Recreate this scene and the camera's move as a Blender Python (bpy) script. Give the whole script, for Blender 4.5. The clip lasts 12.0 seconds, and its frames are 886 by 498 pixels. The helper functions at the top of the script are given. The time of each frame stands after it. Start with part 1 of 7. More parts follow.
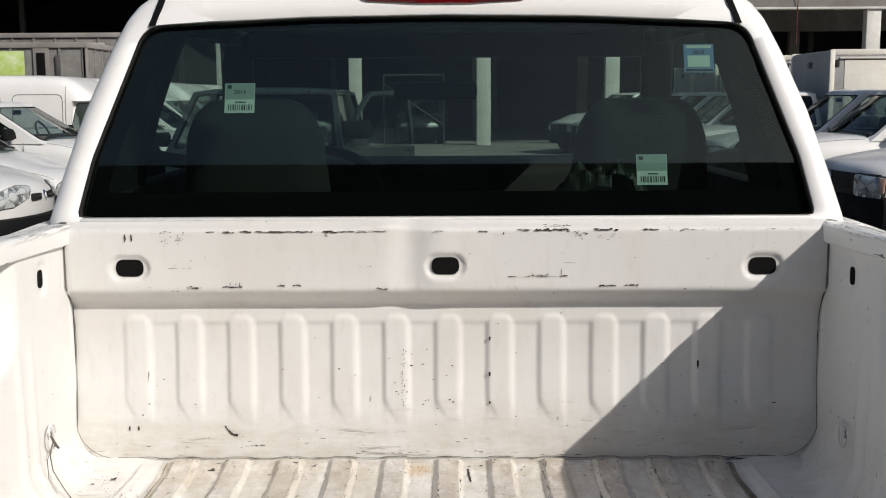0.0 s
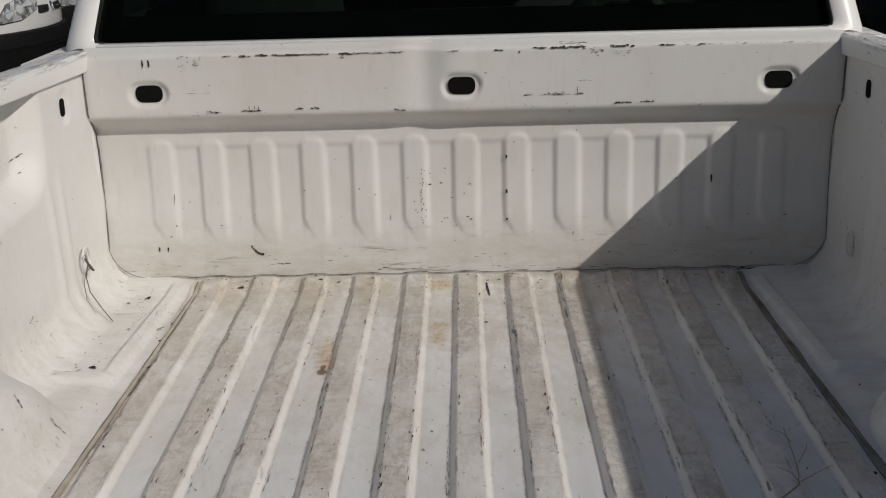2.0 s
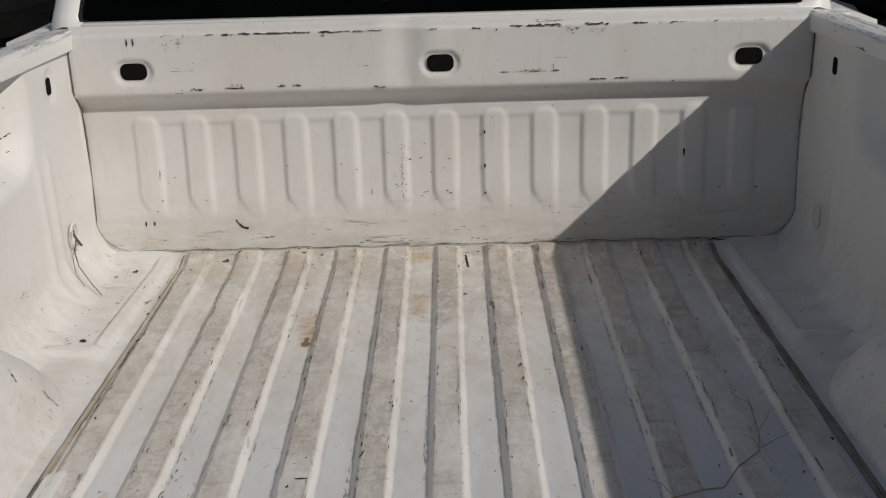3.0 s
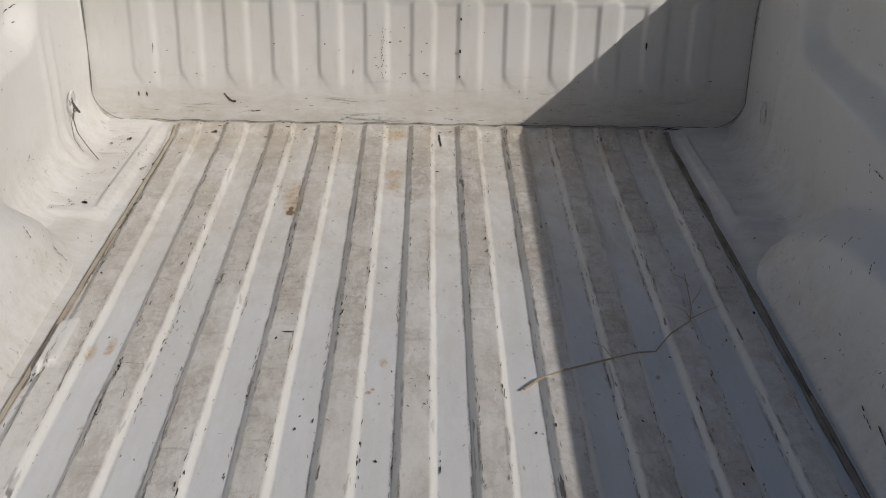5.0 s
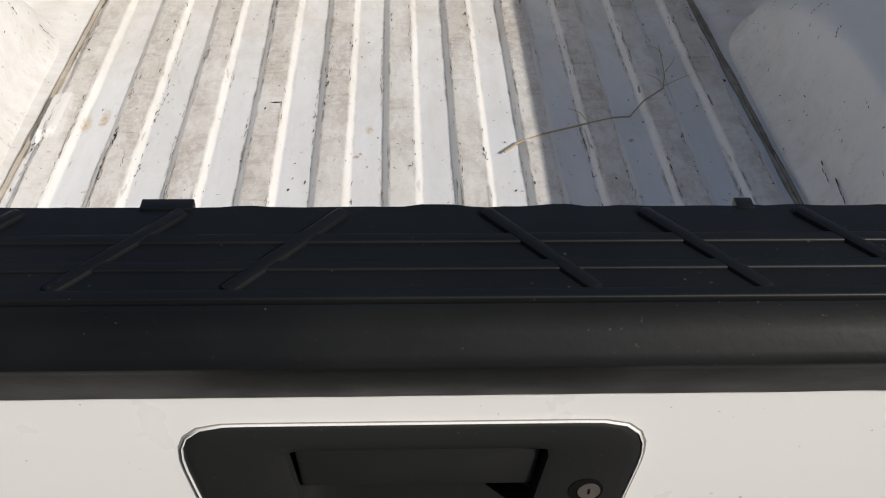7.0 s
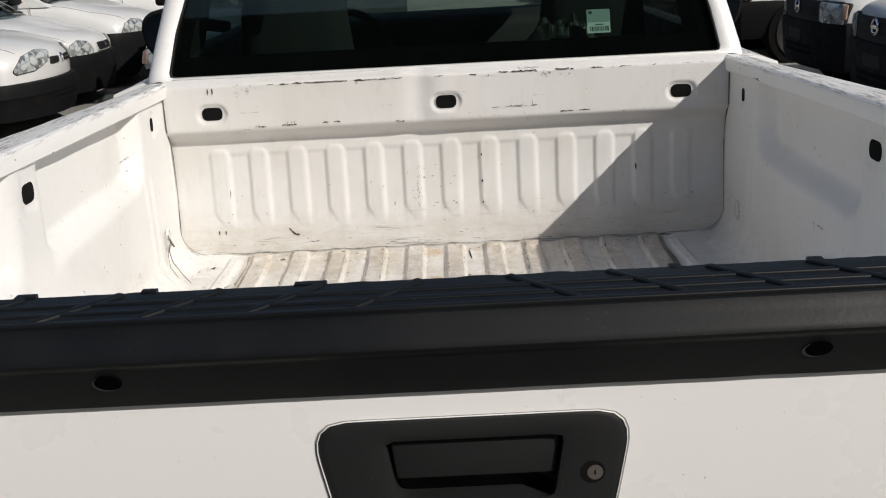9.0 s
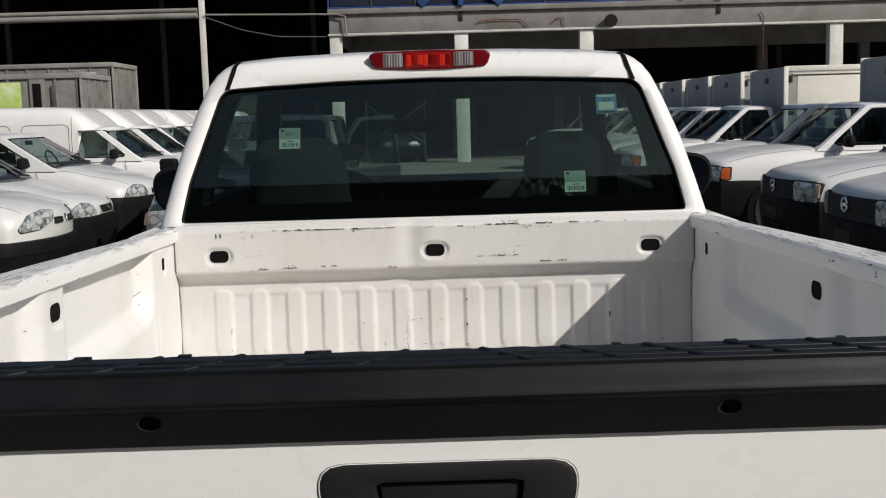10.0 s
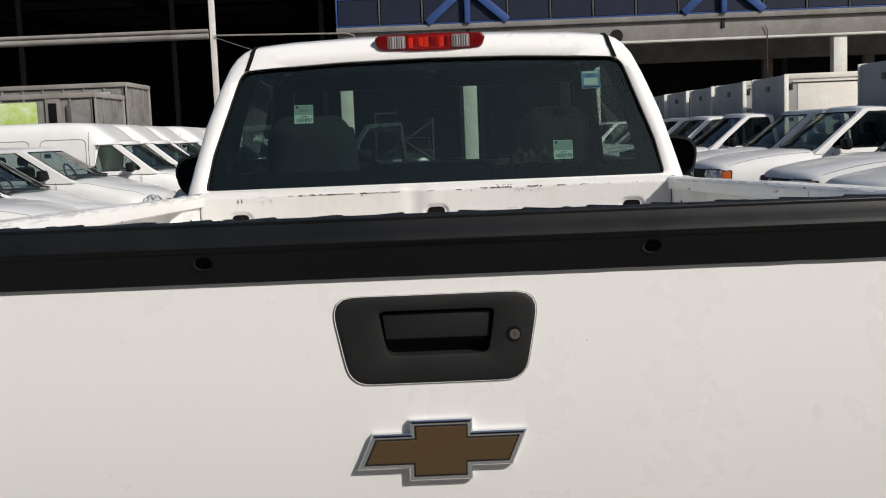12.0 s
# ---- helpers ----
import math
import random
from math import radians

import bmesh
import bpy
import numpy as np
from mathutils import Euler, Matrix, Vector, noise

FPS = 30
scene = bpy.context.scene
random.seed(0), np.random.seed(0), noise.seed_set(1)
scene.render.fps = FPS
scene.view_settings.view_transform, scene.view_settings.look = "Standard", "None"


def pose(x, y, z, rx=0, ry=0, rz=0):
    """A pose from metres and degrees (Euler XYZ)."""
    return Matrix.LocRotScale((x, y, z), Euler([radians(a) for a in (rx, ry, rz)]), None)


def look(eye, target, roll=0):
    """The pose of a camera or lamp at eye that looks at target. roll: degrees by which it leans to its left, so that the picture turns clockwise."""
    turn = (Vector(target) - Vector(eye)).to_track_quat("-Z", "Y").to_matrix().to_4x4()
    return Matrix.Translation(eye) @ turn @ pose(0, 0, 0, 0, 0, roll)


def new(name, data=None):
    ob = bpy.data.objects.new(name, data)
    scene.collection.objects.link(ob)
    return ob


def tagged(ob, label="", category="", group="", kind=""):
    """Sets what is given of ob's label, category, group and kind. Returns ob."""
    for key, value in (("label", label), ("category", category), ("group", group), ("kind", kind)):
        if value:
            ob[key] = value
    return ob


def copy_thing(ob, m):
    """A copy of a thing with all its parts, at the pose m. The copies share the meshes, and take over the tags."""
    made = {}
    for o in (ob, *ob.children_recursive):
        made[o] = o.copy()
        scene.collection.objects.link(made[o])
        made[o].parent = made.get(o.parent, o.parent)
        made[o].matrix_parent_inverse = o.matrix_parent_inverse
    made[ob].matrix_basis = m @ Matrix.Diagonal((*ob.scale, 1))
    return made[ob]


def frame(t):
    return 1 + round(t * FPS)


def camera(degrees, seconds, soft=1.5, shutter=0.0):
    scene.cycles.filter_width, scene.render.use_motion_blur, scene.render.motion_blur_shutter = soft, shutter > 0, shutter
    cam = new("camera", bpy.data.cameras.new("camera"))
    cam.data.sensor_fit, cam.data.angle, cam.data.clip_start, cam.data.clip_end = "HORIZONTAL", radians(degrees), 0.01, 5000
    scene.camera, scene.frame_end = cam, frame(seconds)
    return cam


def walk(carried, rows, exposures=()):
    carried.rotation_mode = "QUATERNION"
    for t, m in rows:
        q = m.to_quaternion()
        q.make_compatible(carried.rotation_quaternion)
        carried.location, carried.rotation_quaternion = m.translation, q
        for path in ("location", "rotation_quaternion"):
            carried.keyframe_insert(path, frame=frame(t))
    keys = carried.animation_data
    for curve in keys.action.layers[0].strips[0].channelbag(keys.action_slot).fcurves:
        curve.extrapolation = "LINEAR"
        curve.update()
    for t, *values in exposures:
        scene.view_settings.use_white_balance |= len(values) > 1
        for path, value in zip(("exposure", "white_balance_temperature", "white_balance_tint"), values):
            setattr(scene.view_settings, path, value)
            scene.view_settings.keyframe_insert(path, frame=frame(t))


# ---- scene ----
from mathutils.bvhtree import BVHTree

cam = camera(45.1, 12.0, soft=1.1)
PATH = [
    (0, (0.012, -2.206, 1.562), (-0.003, -0.226, 1.281), -0.3),
    (0.5, (0.013, -2.199, 1.555), (-0.02, -0.234, 1.185), -0.6),
    (1, (0.016, -2.202, 1.568), (-0.026, -0.256, 1.108), -0.8),
    (1.5, (0.02, -2.215, 1.581), (-0.025, -0.292, 1.032), -1.4),
    (2, (0.008, -2.236, 1.606), (-0.04, -0.342, 0.967), -1.6),
    (2.5, (0.024, -2.255, 1.631), (-0.01, -0.375, 0.949), -2.1),
    (4.3, (0.02, -2.412, 1.701), (0.041, -0.573, 0.914), 0.4),
    (4.5, (0.019, -2.43, 1.713), (0.039, -0.602, 0.902), 0.4),
    (5, (0.013, -2.459, 1.743), (0.049, -0.688, 0.813), 1.3),
    (5.5, (0.008, -2.467, 1.755), (0.077, -0.741, 0.747), 2.5),
    (6, (0.007, -2.462, 1.755), (0.091, -0.817, 0.62), 2.6),
    (6.5, (0.0, -2.492, 1.747), (0.091, -0.912, 0.524), 2.5),
    (6.7, (-0.007, -2.516, 1.739), (0.092, -0.96, 0.487), 2.1),

    (8.4, (0.027, -2.849, 1.692), (-0.002, -1.014, 0.896), -2.0),
    (8.5, (0.025, -2.867, 1.691), (-0.007, -1.02, 0.925), -2.2),
    (8.7, (0.014, -2.917, 1.683), (-0.024, -1.037, 1.001), -2.7),
    (9, (-0.004, -3.007, 1.669), (-0.021, -1.089, 1.102), -3.0),
    (9.5, (-0.019, -3.141, 1.648), (0.008, -1.183, 1.238), -2.2),
    (10, (-0.002, -3.252, 1.625), (0.014, -1.267, 1.375), -1.6),
    (10.5, (0.026, -3.376, 1.591), (0.054, -1.382, 1.436), -0.8),
    (11, (0.025, -3.48, 1.543), (0.017, -1.487, 1.371), -1.3),
    (11.5, (0.026, -3.56, 1.49), (-0.002, -1.571, 1.285), -2.9),
    (12, (0.023, -3.609, 1.469), (0.02, -1.621, 1.258), -2.3),
]
EXPOSURES = [(0.0, 0.12), (0.5, -0.13), (1.0, -0.34), (1.5, -0.58), (2.5, -0.65), (4.5, -0.58), (5.5, -0.52), (6.5, -0.10), (8.5, 0.48), (9.0, 0.05), (9.5, -0.03), (10.5, 0.09), (11.0, 0.30), (11.5, 0.26), (12.0, 0.18)]
walk(cam, [(t, look(e, g, r)) for t, e, g, r in PATH], EXPOSURES)

# ---- world and sun ----
SUN_WAY = Vector((-0.543, 0.46, -0.51)).normalized()
SUN_ELEV = math.asin(-SUN_WAY.z)
world = bpy.data.worlds.new("sky")
scene.world = world
world.use_nodes = True
wn = world.node_tree.nodes
wl = world.node_tree.links
sky = wn.new("ShaderNodeTexSky")
sky.sky_type = "NISHITA"
sky.sun_disc = False
sky.sun_elevation = SUN_ELEV
sky.sun_rotation = math.atan2(-SUN_WAY.x, -SUN_WAY.y)
sky.dust_density = 2.0
wn["Background"].inputs["Strength"].default_value = 0.076
wl.new(sky.outputs["Color"], wn["Background"].inputs["Color"])

sun_data = bpy.data.lights.new("sun", "SUN")
sun_data.energy = 3.7
sun_data.angle = radians(0.53)
sun_data.color = (1.0, 0.942, 0.872)
sun = new("sun", sun_data)
sun.matrix_world = look((0, 0, 0), SUN_WAY)


# ---- materials ----
def base_mat(name, color, rough=0.5, metal=0.0, spec=0.5, coat=0.0):
    m = bpy.data.materials.new(name)
    m.use_nodes = True
    b = m.node_tree.nodes["Principled BSDF"]
    b.inputs["Base Color"].default_value = (*color, 1)
    b.inputs["Roughness"].default_value = rough
    b.inputs["Metallic"].default_value = metal
    b.inputs["Specular IOR Level"].default_value = spec
    b.inputs["Coat Weight"].default_value = coat
    b.inputs["Coat Roughness"].default_value = 0.08
    return m


class Nodes:
    """Short hand for building a node tree round a Principled shader."""

    def __init__(self, m):
        self.m = m
        self.t = m.node_tree
        self.b = self.t.nodes["Principled BSDF"]
        self.co = self.t.nodes.new("ShaderNodeTexCoord").outputs["Object"]

    def put(self, value, socket):
        if isinstance(value, bpy.types.NodeSocket):
            self.t.links.new(value, socket)
        elif isinstance(value, tuple) and len(value) == 3 and socket.type == "RGBA":
            socket.default_value = (*value, 1)
        else:
            socket.default_value = value

    def scaled(self, s, turn=(0, 0, 0)):
        n = self.t.nodes.new("ShaderNodeMapping")
        n.inputs["Scale"].default_value = s
        n.inputs["Rotation"].default_value = turn
        self.t.links.new(self.co, n.inputs["Vector"])
        return n.outputs["Vector"]

    def noise(self, scale, s=(1, 1, 1), detail=4.0, rough=0.55, turn=(0, 0, 0), warp=0.0):
        n = self.t.nodes.new("ShaderNodeTexNoise")
        n.inputs["Scale"].default_value = scale
        n.inputs["Detail"].default_value = detail
        n.inputs["Roughness"].default_value = rough
        n.inputs["Distortion"].default_value = warp
        self.t.links.new(self.scaled(s, turn), n.inputs["Vector"])
        return n.outputs["Fac"]

    def ramp(self, fac, lo, hi, a=0.0, b=1.0):
        n = self.t.nodes.new("ShaderNodeMapRange")
        self.put(fac, n.inputs["Value"])
        n.inputs["From Min"].default_value, n.inputs["From Max"].default_value = lo, hi
        n.inputs["To Min"].default_value, n.inputs["To Max"].default_value = a, b
        n.clamp = True
        return n.outputs["Result"]

    def mix(self, fac, a, b, blend="MIX"):
        n = self.t.nodes.new("ShaderNodeMix")
        n.data_type = "RGBA"
        n.blend_type = blend
        self.put(fac, n.inputs["Factor"])
        self.put(a, n.inputs[6])
        self.put(b, n.inputs[7])
        return n.outputs[2]

    def math(self, op, a, b=0.0):
        n = self.t.nodes.new("ShaderNodeMath")
        n.operation = op
        self.put(a, n.inputs[0])
        self.put(b, n.inputs[1])
        return n.outputs[0]

    def axis(self, i):
        n = self.t.nodes.new("ShaderNodeSeparateXYZ")
        self.t.links.new(self.co, n.inputs[0])
        return n.outputs[i]

    def bump(self, height, strength=0.2, distance=0.002):
        n = self.t.nodes.new("ShaderNodeBump")
        n.inputs["Strength"].default_value = strength
        n.inputs["Distance"].default_value = distance
        self.put(height, n.inputs["Height"])
        self.t.links.new(n.outputs["Normal"], self.b.inputs["Normal"])

    def color(self, c):
        self.put(c, self.b.inputs["Base Color"])

    def rough(self, r):
        self.put(r, self.b.inputs["Roughness"])


def mat_bed(name, along, worn, tone=1.0):
    """White bed paint: dirt clouds, streaks along one axis, black chips. worn: 0 to 1."""
    m = base_mat(name, (0.76, 0.755, 0.74), 0.42, coat=0.04, spec=0.4)
    n = Nodes(m)
    st = {"y": (1, 0.12, 1), "z": (1, 1, 0.25), "x": (0.15, 1, 1), "no": (1, 1, 1)}[along]
    cloud = n.ramp(n.noise(3.5, detail=6, warp=0.6), 0.45, 0.75)
    streak = n.ramp(n.noise(45, st, detail=5, rough=0.7), 0.52, 0.75)
    grime = n.mix(n.math("MULTIPLY", cloud, 0.35 * worn + 0.08), tuple(v * tone for v in (0.69, 0.685, 0.67)), (0.52, 0.475, 0.40))
    height = n.ramp(n.axis(2), 0.94, 0.81)
    low = n.math("MULTIPLY", height, n.ramp(n.noise(20, (0.35, 1, 1), detail=7, rough=0.78), 0.38, 0.66))
    grime = n.mix(n.math("MULTIPLY", low, 0.85 * worn), grime, (0.43, 0.375, 0.29))
    rub = n.math("MULTIPLY", n.ramp(n.noise(70, (0.09, 1, 1), detail=5, rough=0.75), 0.58, 0.66), n.math("MULTIPLY", height, n.ramp(n.noise(6, detail=3), 0.42, 0.58)))
    grime = n.mix(n.math("MULTIPLY", rub, 1.2 * worn), grime, (0.17, 0.15, 0.12))
    grime = n.mix(n.math("MULTIPLY", streak, 0.30 * worn), grime, (0.42, 0.39, 0.34))
    chip = n.ramp(n.noise(75, st, detail=2, rough=0.5), 0.745, 0.76)
    few = n.ramp(n.noise(5, detail=2), 0.53, 0.66)
    c = n.mix(n.math("MULTIPLY", n.math("MULTIPLY", chip, few), 0.9 * min(1, worn * 1.6)), grime, (0.035, 0.033, 0.03))
    n.color(c)
    n.rough(n.ramp(n.noise(14, detail=5), 0.3, 0.7, 0.46, 0.66))
    n.bump(n.noise(9, detail=3), 0.25, 0.004)
    return m


def mat_floor():
    m = base_mat("bed_floor_paint", (0.7, 0.69, 0.67), 0.45, coat=0.1)
    n = Nodes(m)
    z = n.axis(2)
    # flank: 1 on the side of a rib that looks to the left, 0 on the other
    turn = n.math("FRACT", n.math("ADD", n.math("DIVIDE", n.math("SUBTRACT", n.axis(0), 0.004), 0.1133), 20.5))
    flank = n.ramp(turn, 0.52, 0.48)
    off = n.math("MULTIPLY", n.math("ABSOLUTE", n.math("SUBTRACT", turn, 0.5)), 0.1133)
    lug = n.math("MULTIPLY", n.ramp(z, 0.7878, 0.7892), n.ramp(n.axis(1), -0.6, -0.65))
    lead = n.ramp(n.axis(1), -0.95, -0.10)
    patch = n.ramp(n.noise(3.2, (1, 0.45, 1), detail=5, rough=0.6, warp=0.4), 0.36, 0.60, 0.18, 1.2)
    patch = n.math("MULTIPLY", patch, n.ramp(n.axis(0), -0.58, -0.12, 0.50, 1.0))
    patch = n.math("MULTIPLY", patch, n.ramp(n.axis(1), -1.5, -0.7, 0.72, 1.0))
    worn = n.math("MULTIPLY", n.math("MULTIPLY", n.ramp(n.math("ADD", off, n.math("MULTIPLY", n.math("SUBTRACT", n.noise(38, (1, 0.5, 1), detail=4), 0.5), 0.009)), 0.0245, 0.0195), patch), n.math("SUBTRACT", 1.0, lug))
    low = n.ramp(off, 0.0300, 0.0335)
    cloud = n.ramp(n.noise(5, (1, 0.4, 1), detail=8, rough=0.65, warp=0.5), 0.38, 0.68)
    fine = n.ramp(n.noise(60, (1, 0.22, 1), detail=7, rough=0.8), 0.42, 0.70)
    scuff = n.ramp(n.noise(26, (1, 0.5, 1), detail=8, rough=0.82, warp=0.25), 0.42, 0.64)
    across = n.ramp(n.noise(48, (0.18, 1, 1), detail=5, rough=0.75, turn=(0, 0, 0.35)), 0.57, 0.66)
    speckle = n.ramp(n.noise(260, (1, 0.6, 1), detail=3, rough=0.7), 0.54, 0.68)
    streak = n.ramp(n.noise(34, (1, 0.05, 1), detail=5, rough=0.7), 0.40, 0.66)
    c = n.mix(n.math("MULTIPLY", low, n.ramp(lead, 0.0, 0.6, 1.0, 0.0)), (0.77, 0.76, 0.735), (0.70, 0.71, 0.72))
    c = n.mix(n.math("MULTIPLY", streak, 0.16), c, (0.52, 0.51, 0.49))
    c = n.mix(n.math("MULTIPLY", cloud, 0.10), c, (0.60, 0.56, 0.50))
    blot = n.ramp(n.noise(8, (1, 0.6, 1), detail=9, rough=0.72, warp=0.8), 0.46, 0.60)
    c = n.mix(n.math("MULTIPLY", blot, n.ramp(n.axis(1), -1.2, -0.3, 0.10, 0.42)), c, (0.50, 0.455, 0.39))
    dirt = n.math("MULTIPLY", worn, n.math("ADD", 0.10, n.math("ADD", n.math("MULTIPLY", cloud, 0.36), n.math("MULTIPLY", scuff, 0.36))))
    c = n.mix(dirt, c, (0.40, 0.335, 0.275))
    c = n.mix(n.math("MULTIPLY", fine, 0.10), c, (0.34, 0.30, 0.25))
    c = n.mix(n.math("MULTIPLY", n.math("MULTIPLY", fine, worn), 0.30), c, (0.25, 0.21, 0.165))
    smear = n.math("MULTIPLY", n.ramp(n.noise(13, (1, 0.45, 1), detail=8, rough=0.72, warp=0.3), 0.44, 0.66), n.ramp(n.axis(1), -1.5, -0.15, 0.35, 1.0))
    c = n.mix(n.math("MULTIPLY", smear, n.math("MAXIMUM", n.ramp(worn, 0.0, 0.8, 0.06, 0.56), n.math("MULTIPLY", lead, 0.58))), c, (0.47, 0.405, 0.315))
    # mottling: darker smudges and cleaner flecks on the worn tops
    smudge = n.ramp(n.noise(30, (1, 0.7, 1), detail=7, rough=0.74, warp=0.5), 0.49, 0.57)
    c = n.mix(n.math("MULTIPLY", smudge, n.math("MAXIMUM", n.math("MULTIPLY", worn, 0.40), n.math("MULTIPLY", lead, 0.16))), c, (0.27, 0.225, 0.19))
    fleck = n.ramp(n.noise(44, (1, 0.35, 1), detail=6, rough=0.72, turn=(0, 0, 0.3)), 0.55, 0.61)
    c = n.mix(n.math("MULTIPLY", fleck, n.math("MULTIPLY", worn, 0.45)), c, (0.74, 0.725, 0.70))
    # thin broken lines, brown at the foot, dirt at the rim, mostly on left flanks
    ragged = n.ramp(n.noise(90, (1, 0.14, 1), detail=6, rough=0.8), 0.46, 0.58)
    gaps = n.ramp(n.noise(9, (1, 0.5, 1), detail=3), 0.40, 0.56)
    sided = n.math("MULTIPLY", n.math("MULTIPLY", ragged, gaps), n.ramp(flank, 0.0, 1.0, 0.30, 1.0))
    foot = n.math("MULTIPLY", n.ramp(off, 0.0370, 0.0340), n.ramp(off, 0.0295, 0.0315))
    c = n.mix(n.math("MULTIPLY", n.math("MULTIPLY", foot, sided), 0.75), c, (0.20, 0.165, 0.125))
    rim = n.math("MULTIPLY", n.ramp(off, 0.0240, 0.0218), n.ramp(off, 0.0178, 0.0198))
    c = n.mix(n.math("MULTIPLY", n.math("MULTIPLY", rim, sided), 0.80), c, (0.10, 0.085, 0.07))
    c = n.mix(n.math("MULTIPLY", n.math("MULTIPLY", across, worn), 0.40), c, (0.22, 0.195, 0.17))
    c = n.mix(n.math("MULTIPLY", n.math("MULTIPLY", speckle, scuff), n.ramp(worn, 0.0, 0.8, 0.12, 0.62)), c, (0.14, 0.14, 0.12))
    front = n.math("MULTIPLY", n.ramp(n.axis(1), -0.28, -0.02), n.ramp(n.noise(16, detail=6, rough=0.7), 0.42, 0.62))
    c = n.mix(n.math("MULTIPLY", front, 0.55), c, (0.42, 0.36, 0.27))
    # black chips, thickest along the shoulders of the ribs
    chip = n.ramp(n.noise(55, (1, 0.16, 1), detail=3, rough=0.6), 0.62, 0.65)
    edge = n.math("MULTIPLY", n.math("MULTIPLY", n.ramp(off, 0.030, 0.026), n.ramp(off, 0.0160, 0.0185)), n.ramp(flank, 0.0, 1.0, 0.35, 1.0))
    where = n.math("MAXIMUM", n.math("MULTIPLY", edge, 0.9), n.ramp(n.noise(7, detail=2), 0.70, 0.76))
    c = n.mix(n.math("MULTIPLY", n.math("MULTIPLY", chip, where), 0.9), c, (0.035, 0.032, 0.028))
    wob = n.math("MULTIPLY", n.math("SUBTRACT", n.noise(42, detail=6, rough=0.7), 0.5), 0.14)
    grit = n.ramp(n.noise(130, (1, 0.7, 1), detail=5, rough=0.7), 0.50, 0.60)
    rust = n.math("MULTIPLY", n.ramp(n.noise(85, (1, 0.5, 1), detail=3), 0.66, 0.72), n.ramp(n.noise(6, detail=3), 0.45, 0.6))
    c = n.mix(n.math("MULTIPLY", rust, 0.7), c, (0.36, 0.20, 0.08))
    for sx, sy, rx, ry, dark in ((-0.262, -0.43, 0.020, 0.055, 0), (-0.265, -0.460, 0.010, 0.014, 1), (-0.2655, -0.440, 0.005, 0.012, 1), (-0.056, -0.252, 0.022, 0.026, 0), (-0.056, -0.31, 0.018, 0.03, 0), (-0.06, -0.03, 0.03, 0.022, 0),
                                 (-0.501, -0.974, 0.008, 0.030, 0), (-0.527, -0.994, 0.008, 0.028, 0), (-0.051, -1.01, 0.007, 0.012, 0), (-0.27, -0.36, 0.02, 0.06, 0)):
        dx = n.math("DIVIDE", n.math("SUBTRACT", n.axis(0), sx), rx)
        dy = n.math("DIVIDE", n.math("SUBTRACT", n.axis(1), sy), ry)
        r = n.math("SQRT", n.math("ADD", n.math("MULTIPLY", dx, dx), n.math("MULTIPLY", dy, dy)))
        r = n.math("ADD", r, n.math("MULTIPLY", wob, 9.0))
        if dark:
            c = n.mix(n.ramp(r, 1.1, 0.75, 0.0, 0.85), c, (0.10, 0.05, 0.02))
        else:
            c = n.mix(n.ramp(r, 1.2, 0.3, 0.0, 0.50), c, (0.50, 0.34, 0.15))
            c = n.mix(n.math("MULTIPLY", n.ramp(r, 1.25, 0.7), n.math("MULTIPLY", grit, 0.42)), c, (0.30, 0.17, 0.06))
    n.color(c)
    n.rough(n.ramp(n.noise(20, detail=5), 0.3, 0.7, 0.36, 0.6))
    n.bump(n.noise(40, (1, 0.3, 1), detail=4), 0.2, 0.002)
    return m


def mat_rail():
    """Rail top: white paint rubbed through in long grey scrapes."""
    m = base_mat("rail_paint", (0.78, 0.77, 0.75), 0.4, coat=0.1)
    n = Nodes(m)
    sc = n.ramp(n.noise(90, (1, 0.10, 1), detail=7, rough=0.75, turn=(0, 0, 0.12)), 0.50, 0.58)
    wh = n.ramp(n.noise(3, detail=3), 0.33, 0.50)
    up = n.ramp(n.math("ADD", n.axis(2), n.math("MULTIPLY", n.axis(1), 0.023)), 1.288, 1.299)
    c = n.mix(n.math("MULTIPLY", n.math("MULTIPLY", sc, wh), up), (0.78, 0.775, 0.76), (0.33, 0.325, 0.31))
    chip = n.math("MULTIPLY", n.ramp(n.noise(60, (1, 0.3, 1), detail=2), 0.72, 0.74), 0.9)
    n.color(n.mix(chip, c, (0.05, 0.045, 0.04)))
    n.rough(n.ramp(sc, 0, 1, 0.38, 0.65))
    n.bump(n.noise(30, (1, 0.4, 1), detail=4), 0.15, 0.002)
    return m


def mat_car_paint(name, color=(0.82, 0.82, 0.81), rough=0.25, dirt=0.25):
    m = base_mat(name, color, rough, coat=0.5)
    n = Nodes(m)
    d = n.ramp(n.noise(2.2, detail=6, rough=0.65, warp=0.4), 0.42, 0.75)
    c = n.mix(n.math("MULTIPLY", d, dirt), color, tuple(v * 0.72 for v in color))
    speck = n.ramp(n.noise(240, detail=1), 0.80, 0.82)
    n.color(n.mix(n.math("MULTIPLY", speck, 0.45), c, (0.12, 0.11, 0.1)))
    n.rough(n.ramp(n.noise(6, detail=5), 0.35, 0.7, rough, rough + 0.16))
    n.bump(n.noise(1.6, detail=2), 0.06, 0.01)
    return m


